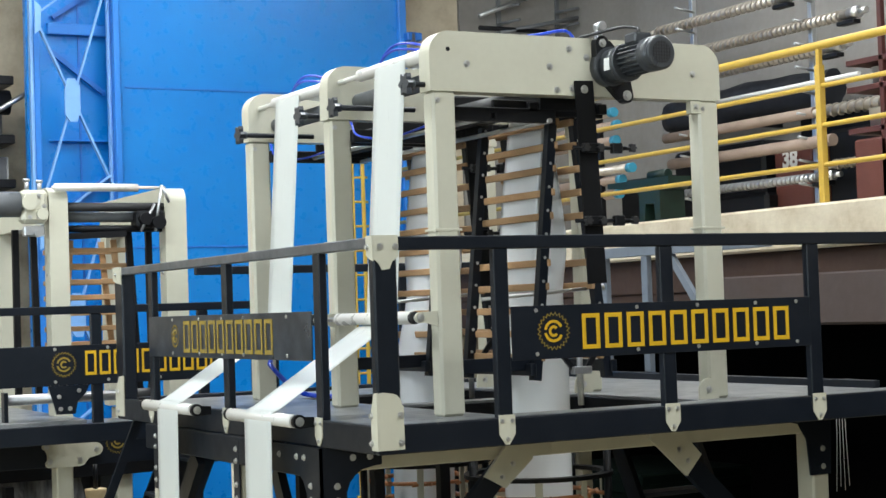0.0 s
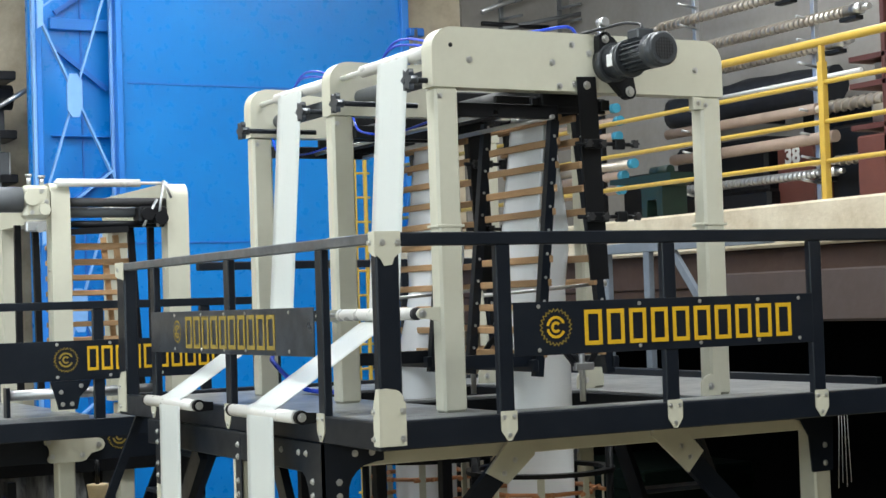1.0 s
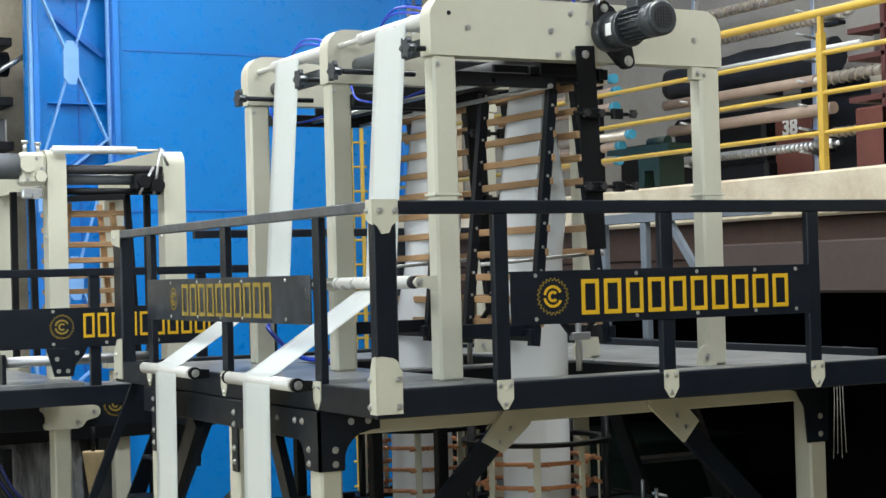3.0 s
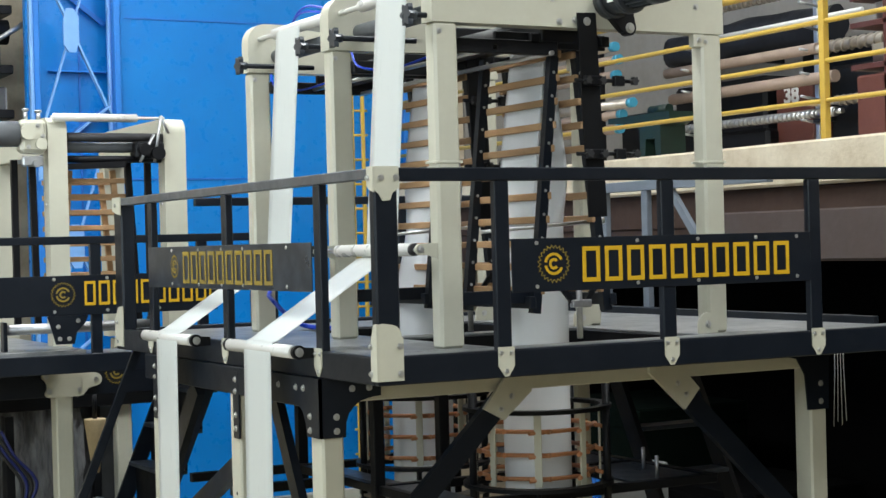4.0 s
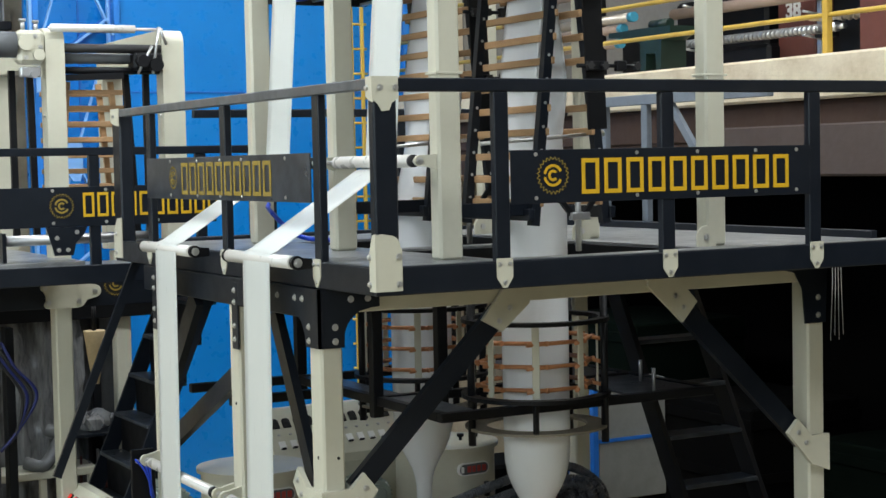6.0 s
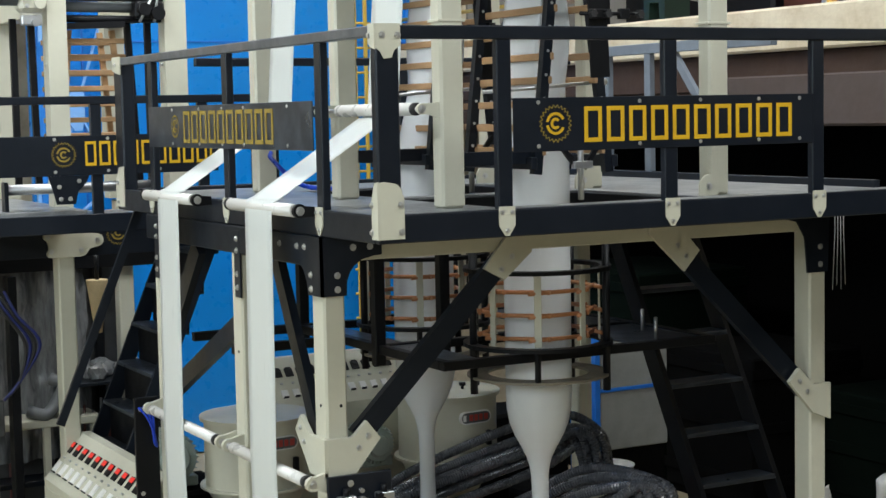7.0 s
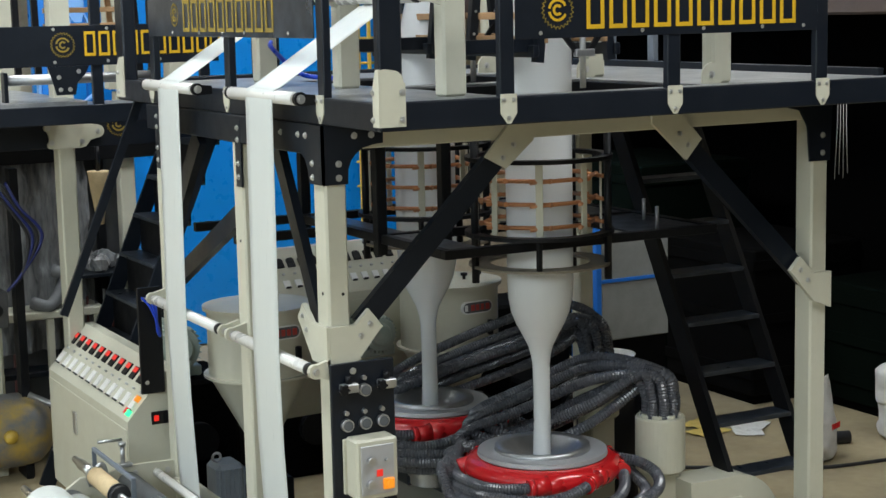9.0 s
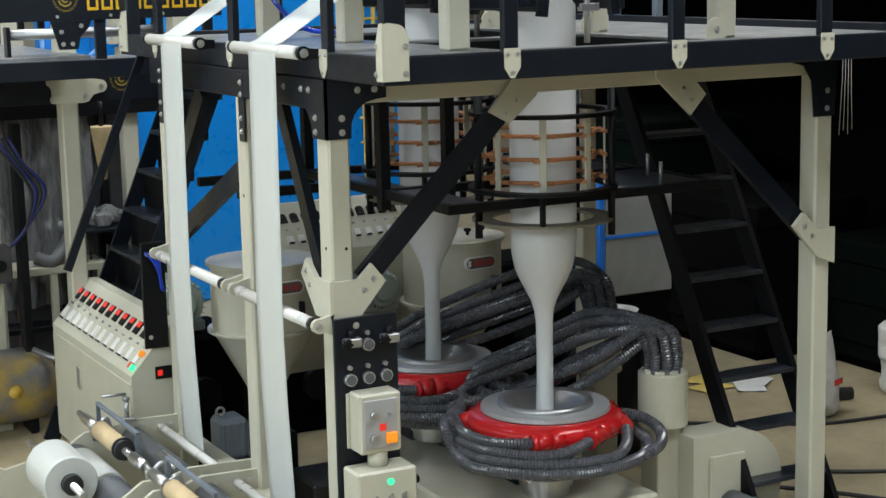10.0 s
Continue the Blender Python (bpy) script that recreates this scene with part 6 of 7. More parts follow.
    for x in (-0.63, 0.5):
        bm = B()
        box(bm, x, x + 0.03, Y + 0.2, Y + 0.3, 3.17, 3.42, 0.004)
        part("end_bracket", bm, DARK, rl)
    # tower: two frames standing across the view
    yt = 5.46
    for x, w in ((-0.14, 0.15), (0.80, 0.18)):
        f = thing("second_portal_frame", (x + w / 2, yt, 3.17), "cream portal frame with rounded shoulders on the second machine", "tower frame", "second machine's portal frames")
        bm = B()
        r0 = 0.11
        prism(bm, [(yt, 3.17), (yt + 0.16, 3.17), (yt + 0.16, 4.70), (yt + 1.65, 4.70), (yt + 1.65, 3.17), (yt + 1.81, 3.17)] + arc(yt + 1.81 - r0, 4.985 - r0, r0, 0, 90, 8) + arc(yt + r0, 4.985 - r0, r0, 90, 180, 8), "x", x, x + w)
        for zz in (4.30, 3.60):
            bolt(bm, (x, yt + 0.08, zz), "x", 0.011)
        part("frame_body", bm, CREAM, f)
        bm = B()
        box(bm, x - 0.02, x + w + 0.02, yt - 0.02, yt + 0.18, 3.17, 3.185, 0.003)
        part("base_plate", bm, CREAM, f)
    n = thing("second_nip_unit", (0.3, yt, 4.7), "rollers at the head of the second machine's tower", "roller unit")
    bm = B()
    cyl(bm, (-0.12, yt - 0.02, 4.98), (0.80, yt - 0.02, 4.98), 0.013, 10)
    cyl(bm, (-0.10, yt - 0.02, 4.98), (0.57, yt - 0.02, 4.98), 0.032, 20)
    part("guide_roller", bm, ALU, n)
    for z, r1, mm, yy in ((4.83, 0.036, RUBBER, 0.05), (4.755, 0.042, GREYROLL, 0.12), (4.66, 0.028, BLACK, 0.1)):
        bm = B()
        cyl(bm, (0.01, yt + yy, z), (0.80, yt + yy, z), r1, 20)
        part("roller", bm, mm, n)
    bm = B()
    bar(bm, (0.0, yt + 0.1, 4.60), (0.50, yt + 0.1, 4.62), 0.06, 0.05)
    part("carrier_bar", bm, BLACK, n)
    bm = B()
    box(bm, 0.56, 0.80, yt - 0.02, yt + 0.16, 4.66, 4.80, 0.02)
    cyl(bm, (0.62, yt - 0.08, 4.73), (0.62, yt, 4.73), 0.05, 16)
    cyl(bm, (0.73, yt - 0.08, 4.70), (0.73, yt, 4.70), 0.055, 16)
    part("adjuster", bm, BLACK, n)
    bm = B()
    for a, b in (((0.58, 4.63), (0.70, 4.85)), ((0.70, 4.63), (0.76, 5.0)), ((0.76, 5.0), (0.82, 4.86))):
        tube(bm, [(a[0], yt - 0.05, a[1]), (b[0], yt - 0.05, b[1])], 0.012, 6)
    part("link", bm, ZINC, n)
    bm = B()
    box(bm, -0.36, -0.15, yt - 0.03, yt + 0.13, 4.70, 4.96, 0.03)
    cyl(bm, (-0.30, yt - 0.06, 4.86), (-0.30, yt, 4.86), 0.06, 18)
    for a in range(6):
        t = 2 * math.pi * a / 6
        bolt(bm, (-0.26 + 0.075 * math.cos(t), yt - 0.03, 4.83 + 0.095 * math.sin(t)), "y", 0.012)
    cyl(bm, (-0.20, yt - 0.05, 4.77), (-0.20, yt - 0.03, 4.77), 0.045, 18)
    part("gear_casing", bm, CREAM, n, "cream cast gear casing")
    for x, z in ((-0.30, 5.0), (-0.20, 4.99)):
        bm = B()
        cyl(bm, (x, yt + 0.04, 4.95), (x, yt + 0.04, z + 0.03), 0.018, 12)
        cyl(bm, (x, yt + 0.04, z + 0.03), (x, yt + 0.04, z + 0.05), 0.028, 12)
        part("oil_plug", bm, ZINC, n)
    bm = B()
    box(bm, -0.34, -0.18, yt - 0.02, yt + 0.06, 4.60, 4.68, 0.01)
    cyl(bm, (-0.24, yt - 0.02, 4.62), (-0.24, yt - 0.06, 4.62), 0.03, 14)
    part("bracket", bm, ZINC, n, "zinc bracket under the casing")
    bm = B()
    cyl(bm, (-0.75, yt + 0.05, 4.85), (-0.36, yt + 0.05, 4.85), 0.10, 24)
    part("motor", bm, GREYROLL, n, "grey motor body")
    c = thing("second_collapsing_frame", (0.25, yt + 0.3, 3.2), "wooden slat collapsing boards on the second machine", "collapsing frame")
    for y in (yt + 0.28, yt + 0.62):
        for s2, x0 in ((1, 0.03), (-1, 0.52)):
            bm = B()
            bar(bm, (x0 + 0.07 * s2, y, 4.58), (x0 - 0.02 * s2, y, 3.5), 0.045, 0.03, (0, 1, 0))
            part("stile", bm, WOOD, c)
        for k in range(8):
            z = 3.62 + 0.125 * k
            bm = B()
            box(bm, -0.04, 0.56, y - 0.035, y - 0.012, z - 0.02, z + 0.02, 0.003)
            part("slat", bm, WOOD, c)
    for x, xx in ((0.55, 0.62), (0.72, 0.72), (-0.22, -0.2), (-0.36, -0.36)):
        bm = B()
        bar(bm, (x, yt + 0.2, 4.66), (xx, yt + 0.2, 3.3), 0.05, 0.04, (0, 1, 0))
        part("upright", bm, BLACK, c)
    # stair of the second machine
    st = thing("steel_stair", (0.4, 5.4, 0), "black steel stair with dusty treads beside the second machine", "stair")
    for y in (5.85, 4.95):
        bm = B()
        bar(bm, (1.02, y, 3.1), (-0.28, y, 0.02), 0.13, 0.03, (0, 1, 0))
        part("string", bm, DARK, st)
    for k in range(9):
        z = 0.35 + 0.31 * k
        x = -0.28 + z / 2.37
        bm = B()
        box(bm, x - 0.10, x + 0.10, 4.97, 5.83, z - 0.03, z, 0.003)
        part("tread", bm, DUSTY_SHEEN, st, "dusty charcoal tread")
        bm = B()
        box(bm, x + 0.09, x + 0.10, 4.97, 5.83, z, z + 0.27, 0.0)
        part("riser", bm, BLACK, st)
    bm = B()
    bar(bm, (0.20, 4.30, 3.30), (-0.47, 4.30, 1.70), 0.06, 0.03, (0, 1, 0))
    solo("diagonal_stay", bm, DARK, (0.06, 4.3, 1.7), "charcoal flat bar stay running down from the deck corner", "stay")


def back_left():
    """Stored gear under and beyond the second machine."""
    # paper cone core on its spindle
    c = thing("cone_core", (0.33, 6.0, 2.2), "tan paper cone standing on a black spindle", "cone")
    bm = B()
    lathe(bm, [(0.0, 2.12), (0.03, 2.12), (0.088, 2.55), (0.088, 2.56), (0.0, 2.56)], (0.33, 6.0, 0), 24)
    part("cone", bm, PAPER, c)
    bm = B()
    cyl(bm, (0.33, 6.0, 2.56), (0.33, 6.0, 2.78), 0.018, 10)
    part("spindle", bm, BLACK, c)
    # wrapped machine
    w = thing("wrapped_machine", (0.1, 7.2, 0), "machine under a crumpled clear plastic sheet", "machine")
    bm = B()
    n = 16
    rows = []
    rnd = random.Random(4)
    for j in range(17):
        z = 0.9 + j * 0.115
        rows.append([bm.verts.new((-0.45 + 1.0 * i / n + 0.03 * rnd.random(), 7.0 + 0.10 * rnd.random() + 0.05 * math.sin(i * 1.7) + 0.12 * (j / 17), z)) for i in range(n + 1)])
    for a, b in zip(rows, rows[1:]):
        for i in range(n):
            bm.faces.new((a[i], a[i + 1], b[i + 1], b[i])).smooth = True
    part("sheet", bm, PLASTIC, w, "crumpled translucent plastic sheet")
    bm = B()
    box(bm, -0.9, 0.93, 7.36, 7.9, 0.0, 2.95, 0.03)
    part("body", bm, DIMSTEEL, w, "dim grey machine body")
    for k, x in enumerate((-0.55, -0.1, 0.35, 0.72)):
        bm = B()
        box(bm, x - 0.04, x + 0.04, 7.30, 7.358, 0.0, 2.9, 0.01)
        part("rib", bm, (DARK, MAROON, DARK, BLACK)[k], w)
    # bench with boxes and pipes
    b = thing("work_bench", (0.2, 6.6, 0), "cream steel bench with a dark shelf", "bench")
    bm = B()
    box(bm, -0.5, 0.5, 6.6, 7.0, 1.26, 1.33, 0.01)
    part("top", bm, CREAM, b)
    for x in (-0.45, 0.0, 0.42):
        bm = B()
        box(bm, x, x + 0.06, 6.62, 6.68, 0.0, 1.26, 0.006)
        part("leg", bm, CREAM, b)
    bm = B()
    box(bm, -0.4, 0.42, 6.66, 6.95, 0.75, 0.80, 0.006)
    part("shelf", bm, DARK, b)
    bm = B()
    tube(bm, spline([(-0.1, 6.7, 1.40), (0.02, 6.62, 1.37), (0.12, 6.66, 1.45), (0.2, 6.7, 1.60), (0.1, 6.75, 1.66)], 0.03), 0.055, 10)
    solo("bent_pipe", bm, SHADE, (0, 6.7, 1.34), "dull bent pipe lying on the bench", "pipe")
    rnd = random.Random(11)
    for k in range(16):
        x, y = 0.35 + 0.6 * rnd.random(), 6.7 + 0.5 * rnd.random()
        s = 0.05 + 0.05 * rnd.random()
        bm = B()
        bmesh.ops.create_icosphere(bm, subdivisions=2, radius=s)
        for v in bm.verts:
            v.co *= 1 + 0.35 * noise.noise(v.co * 30 + Vector((k, 0, 0)))
        bmesh.ops.translate(bm, verts=bm.verts, vec=(x, y, 1.62 + s * 0.6))
        solo("plastic_scrap", bm, PLASTIC if k % 3 else SHADE, (x, y, 1.6), "crumpled clear plastic scrap on a dark shelf", "scrap", "plastic scraps")
    s = thing("scrap_shelf", (0.65, 6.9, 0), "dark steel shelf rack holding scrap and rods", "shelf")
    for z in (0.5, 1.05, 1.58):
        bm = B()
        box(bm, 0.25, 1.05, 6.6, 7.3, z, z + 0.03, 0.003)
        part("shelf_board", bm, DARK, s)
    for x in (0.25, 1.01):
        for y in (6.6, 7.26):
            bm = B()
            box(bm, x, x + 0.04, y, y + 0.04, 0, 1.58, 0.003)
            part("upright", bm, DARK, s)
    for k in range(9):
        bm = B()
        x = 0.3 + 0.075 * k
        cyl(bm, (x, 6.7, 1.08), (x + 0.02, 6.75, 1.45 - 0.05 * (k % 3)), 0.012, 8)
        solo("steel_rod", bm, (ZINC, MAROON, SHADE)[k % 3], (x, 6.7, 1.08), "steel rod standing on a shelf", "rod", "shelf rods")
    # electrical boxes with blue cable at the near corner
    e = thing("switch_box", (-0.5, 6.3, 1.2), "grey switch box on a dark post with blue cables", "switch box")
    bm = B()
    box(bm, -0.72, -0.42, 6.2, 6.4, 1.30, 1.60, 0.01)
    part("case", bm, DIMSTEEL, e)
    bm = B()
    cyl(bm, (-0.52, 6.2, 1.45), (-0.52, 6.17, 1.45), 0.05, 18)
    part("dial", bm, BLACK, e)
    bm = B()
    box(bm, -0.34, -0.27, 6.25, 6.4, 0.0, 2.6, 0.004)
    part("post", bm, BLACK, e)
    for k in range(4):
        hose_loop("blue_cable", [(-0.55 + 0.05 * k, 6.15, 2.5), (-0.4 + 0.03 * k, 6.1, 2.3), (-0.25 + 0.04 * k, 6.12, 2.05), (-0.3, 6.15, 1.75), (-0.42, 6.2, 1.6)], 0.014, PALEBLUE if k % 2 else RUBBER, "dark blue cable hanging beside the switch box", "cable", "hanging cables")
    # compressor tank
    t = thing("air_tank", (-0.45, 6.3, 0), "weathered grey air tank with yellow paint patches", "tank")
    bm = B()
    lathe(bm, [(0.0, -0.50), (0.12, -0.49), (0.22, -0.44), (0.29, -0.34), (0.31, -0.25), (0.31, 0.30), (0.29, 0.40), (0.2, 0.5), (0.0, 0.53)], (0, 0, 0), 36)
    bmesh.ops.transform(bm, matrix=Matrix.Translation((-0.62, 6.35, 0.40)) @ Matrix.Rotation(radians(90), 4, "Y"), verts=bm.verts)
    part("vessel", bm, TANK, t)
    bm = B()
    lathe(bm, [(0.0, 0.0), (0.06, 0.0), (0.05, 0.03), (0.0, 0.04)], (0, 0, 0), 20)
    bmesh.ops.transform(bm, matrix=Matrix.Translation((-0.50, 6.04, 0.42)) @ Matrix.Rotation(radians(90), 4, "X"), verts=bm.verts)
    part("hand_hole", bm, RAILY, t, "yellow hand-hole cover")
    for x in (-0.9, -0.35):
        bm = B()
        box(bm, x, x + 0.06, 6.2, 6.5, 0.0, 0.12, 0.004)
        part("foot", bm, BLACK, t)
    bm = B()
    cyl(bm, (-0.3, 6.2, 0.72), (0.25, 5.9, 0.45), 0.025, 10)
    part("pipe", bm, ZINC, t)
    # high shelves beyond, left of the gate
    s = thing("high_rack", (0.6, 11.4, 0), "dark steel rack with rods and boxes beside the gate", "rack")
    for z in (6.62, 5.95, 5.45, 4.7, 3.9):
        bm = B()
        box(bm, -2.5, 1.05, 11.3, 11.9, z, z + 0.10, 0.01)
        part("shelf_board", bm, BLACK, s)
    for x in (-2.4, -0.8, 0.78):
        bm = B()
        box(bm, x, x + 0.08, 11.3, 11.4, 0, 6.7, 0.006)
        part("upright", bm, SHADE, s)
    for x, z, r in ((0.65, 6.42, 0.14), (0.3, 6.3, 0.1)):
        bm = B()
        cyl(bm, (x - 0.5, 11.35, z), (x + 0.35, 11.35, z), r, 18)
        solo("stored_roller", bm, BLACK, (x, 11.35, z), "dark roller stored on a high rack", "roller", "stored rollers")
    for x0, x1, z, mm in ((0.72, 1.0, 5.55, SHADE), (0.4, 0.68, 5.55, BLACK), (0.85, 1.02, 5.55, WHITEP), (0.5, 0.95, 6.05, SHADE), (0.3, 0.9, 4.8, BLACK), (0.5, 0.9, 4.0, SHADE)):
        bm = B()
        box(bm, x0, x1, 11.42 + 0.1 * x0, 11.8, z, z + 0.27, 0.01)
        solo("stored_box", bm, mm, (x0, 11.4, z), "box stored on a high steel rack", "box", "stored boxes")
    bm = B()
    cyl(bm, (0.75, 11.25, 6.25), (1.15, 11.2, 6.5), 0.03, 10)
    solo("leaning_rod", bm, ZINC, (0.75, 11.25, 6.25), "dull rod leaning on the rack", "rod")


DIMSTEEL = mat("dim_grey_machine_paint", (0.055, 0.058, 0.06), 0.5, grain=0.3, stain=0.6, stain_scale=3, stain_colour=(0.10, 0.10, 0.105))
# pale vertical streaks put the sheet's highlights into its colour
PLASTIC = mat("clear_plastic_sheet", (0.26, 0.265, 0.27), 0.18, grain=0.3, grain_scale=14, stain=0.75, stain_scale=5, stain_colour=(0.06, 0.06, 0.065), bump=0.8, bump_scale=9, stretch=(5, 2, 0.6))
second_machine()
back_left()


# ---- mezzanine store ----
def screw(y0, y1, x, z, r, pitch, material=None):
    """A long extruder screw: shaft with one helical flight, lying along y."""
    s = thing("extruder_screw", (x, y0, z), "long steel extruder screw lying on rack pegs", "extruder screw", "extruder screws")
    bm = B()
    cyl(bm, (x, y0, z), (x, y1, z), r * 0.72, 14)
    cyl(bm, (x, y1, z), (x, y1 + 0.25, z), r * 0.6, 12)
    cyl(bm, (x, y0 - 0.22, z), (x, y0, z), r * 0.85, 12)
    part("core_shaft", bm, material or SCREW, s)
    bm = B()
    cyl(bm, (x, y1 + 0.25, z), (x, y1 + 0.42, z), r * 0.6, 14, r * 0.25)
    part("pale_tip", bm, PAPER, s, "pale tapered tip")
    bm = B()
    cyl(bm, (x, y0 - 0.34, z), (x, y0 - 0.22, z), r * 0.55, 12)
    cyl(bm, (x, y0 - 0.24, z), (x, y0 - 0.10, z), r * 0.98, 14)
    part("shank", bm, STEEL, s, "bright machined shank")
    bm = B()
    box(bm, x - 0.05, x + 0.05, y0 - 0.20, y0 + 0.04, z - r - 0.045, z - r - 0.005, 0.004)
    part("rest", bm, BLACK, s)
    bm = B()
    n = int((y1 - y0) / pitch * 12)
    prev = None
    for k in range(n + 1):
        a = 2 * math.pi * k / 12
        y = y0 + (y1 - y0) * k / n
        c, q = math.cos(a), math.sin(a)
        ring = [bm.verts.new((x + r * f * c, y + d, z + r * f * q)) for f, d in ((0.6, -0.012), (1.0, -0.008), (1.0, 0.008), (0.6, 0.012))]
        if prev:
            for i in range(3):
                bm.faces.new((prev[i], prev[i + 1], ring[i + 1], ring[i])).smooth = False
        prev = ring
    part("flight", bm, material or SCREW, s)


def pipe(y0, y1, x, z, r, material, label, cap=None, name="stored_pipe"):
    p = thing(name, (x, y0, z), label, "pipe", "stored pipes")
    bm = B()
    cyl(bm, (x, y0, z), (x, y1, z), r, 18)
    part("tube", bm, material, p)
    if cap:
        bm = B()
        cyl(bm, (x, y0 - 0.02, z), (x, y0 + 0.06, z), r * 1.05, 18)
        part("end_cap", bm, cap, p, "blue painted end")


def rack():
    st = thing("tube_stand", (6.65, 8.4, MZ), "dark steel stand holding roller tubes", "stand")
    for y in (7.9, 9.2):
        bm = B()
        box(bm, 6.64, 6.70, y - 0.03, y + 0.03, MZ - 0.003, 6.1, 0.004)
        part("upright", bm, BLACK, st)
    yl = thing("yellow_ladder", (4.87, 10.4, 0), "yellow painted steel ladder standing before the gate", "ladder")
    for x in (4.80, 4.94):
        bm = B()
        box(bm, x - 0.02, x + 0.02, 10.38, 10.42, 0, 6.15, 0.004)
        part("stile", bm, RAILY, yl)
    for k in range(20):
        bm = B()
        cyl(bm, (4.74, 10.4, 0.3 + 0.29 * k), (5.0, 10.4, 0.3 + 0.29 * k), 0.015, 8)
        part("rung", bm, RAILY, yl)
    r = thing("peg_rack", (7.7, 6.3, MZ), "steel upright rack with pegs holding screws and pipes", "rack")
    for y in (7.507, 5.546, 3.55):
        bm = B()
        box(bm, 7.68, 7.74, y - 0.03, y + 0.03, MZ - 0.003, 8.6, 0.004)
        u = part("upright", bm, ZINC, r)
        for k in range(14):
            z = 5.03 + 0.235 * k
            bm = B()
            cyl(bm, (7.70, y - 0.03, z), (7.42, y - 0.06, z + 0.03), 0.014, 8)
            part("peg", bm, ZINC, u)
    X = 7.58
    screw(5.9, 8.0, X, 7.00, 0.062, 0.085)
    screw(4.95, 7.30, X, 6.665, 0.060, 0.075)
    screw(5.2, 6.95, X, 6.38, 0.062, 0.08)
    screw(3.4, 5.3, X, 5.76, 0.068, 0.11)
    screw(3.3, 5.15, X, 5.22, 0.055, 0.09)
    screw(5.4, 7.6, X, 5.12, 0.05, 0.07, ZINC)
    screw(3.2, 5.0, X, 7.25, 0.06, 0.08)
    pipe(5.40, 7.93, X, 5.77, 0.055, PINKPIPE, "long pinkish primed pipe lying on rack pegs")
    pipe(5.15, 7.84, X, 5.47, 0.060, PINKPIPE, "long pinkish primed pipe lying on rack pegs")
    pipe(4.7, 6.95, X - 0.05, 6.06, 0.022, WHITEP, "thin pale pipe lying on rack pegs")
    for k, (y0, z) in enumerate(((7.52, 6.0), (7.48, 5.86), (7.55, 5.70), (7.30, 5.38), (7.52, 5.27), (7.6, 5.12))):
        pipe(y0, 9.4, 6.60 + 0.02 * k, z, 0.05, PINKPIPE if k % 3 else SCREW, "primed roller tube with a blue painted end", BLUEC)
    # tarpaulin roll
    bm = B()
    n = 20
    prev = None
    for k in range(26):
        y = 5.5 + 2.75 * k / 25
        ring = []
        for i in range(n):
            a = 2 * math.pi * i / n
            q = 1 + 0.22 * noise.noise(Vector((math.cos(a) * 1.6, y * 2.6, math.sin(a) * 1.6)))
            ring.append(bm.verts.new((7.93 + 0.15 * q * math.cos(a), y, 6.05 + 0.012 * math.sin(y * 3) + 0.20 * q * math.sin(a))))
        if prev:
            for i in range(n):
                bm.faces.new((prev[i], prev[(i + 1) % n], ring[(i + 1) % n], ring[i])).smooth = True
        else:
            bm.faces.new(ring[::-1])
        prev = ring
    bm.faces.new(prev)
    solo("tarpaulin_roll", bm, NAVY, (7.93, 6.9, 5.85), "long rolled navy tarpaulin lying on the rack", "tarpaulin")
    for y in (5.75, 6.9, 8.05):
        bm = B()
        box(bm, 7.75, 8.4, y - 0.03, y + 0.03, 5.80, 5.86, 0.004)
        solo("wall_bracket", bm, BLACK, (8.1, y, 5.8), "black wall bracket carrying the tarpaulin roll", "bracket", "tarpaulin brackets")
    # black blocks under and behind the racks, standing for shade between the pipes
    for y0, y1, x0, x1, z1 in ((6.5, 8.1, 7.8, 8.3, 5.62), (4.3, 6.45, 8.26, 8.38, 5.95), (4.0, 5.5, 7.8, 8.25, 5.6), (6.35, 7.6, 7.7, 8.2, 5.05), (8.3, 9.2, 7.8, 8.3, 5.4)):
        bm = B()
        box(bm, x0, x1, y0, y1, MZ, z1, 0.04)
        solo("machine_block", bm, BLACK, (x0, y0, MZ), "black block standing for the shade behind the racked pipes", "machine part", "stored machine parts")
    # rust red drum with its painted number
    d = thing("numbered_case", (7.85, 6.11, MZ), "rust red steel case painted with a white number", "case")
    bm = B()
    box(bm, 7.85, 8.25, 5.80, 6.38, MZ, 5.52, 0.015)
    part("body", bm, DRUM, d)
    cu = bpy.data.curves.new("number_38", "FONT")
    cu.body, cu.size, cu.extrude, cu.offset = "38", 0.24, 0.001, 0.010
    cu.align_x, cu.align_y = "CENTER", "CENTER"
    tmp = bpy.data.objects.new("number", cu)
    scene.collection.objects.link(tmp)
    me = bpy.data.meshes.new_from_object(tmp.evaluated_get(bpy.context.evaluated_depsgraph_get()))
    bpy.data.objects.remove(tmp)
    me.materials.append(WHITEP)
    ob = new("painted_number", me)
    ob.parent = d
    ob.matrix_local = pose(-0.004, 0.02, 5.365 - MZ, 90, 0, -90)
    tagged(ob, "white painted number")
    # galvanised pans on maroon shelves
    s = thing("shelf_unit", (6.7, 3.6, MZ), "maroon angle-iron shelf unit with metal pans", "shelf")
    for z in (5.35, 5.72, 5.96):
        bm = B()
        box(bm, 6.6, 7.4, 2.6, 3.86, z, z + 0.05, 0.004)
        part("shelf_board", bm, MAROON, s)
    for y in (2.65, 3.40):
        for x in (6.6, 7.35):
            bm = B()
            box(bm, x, x + 0.05, y, y + 0.05, MZ, 6.6, 0.004)
            part("upright", bm, MAROON, s)
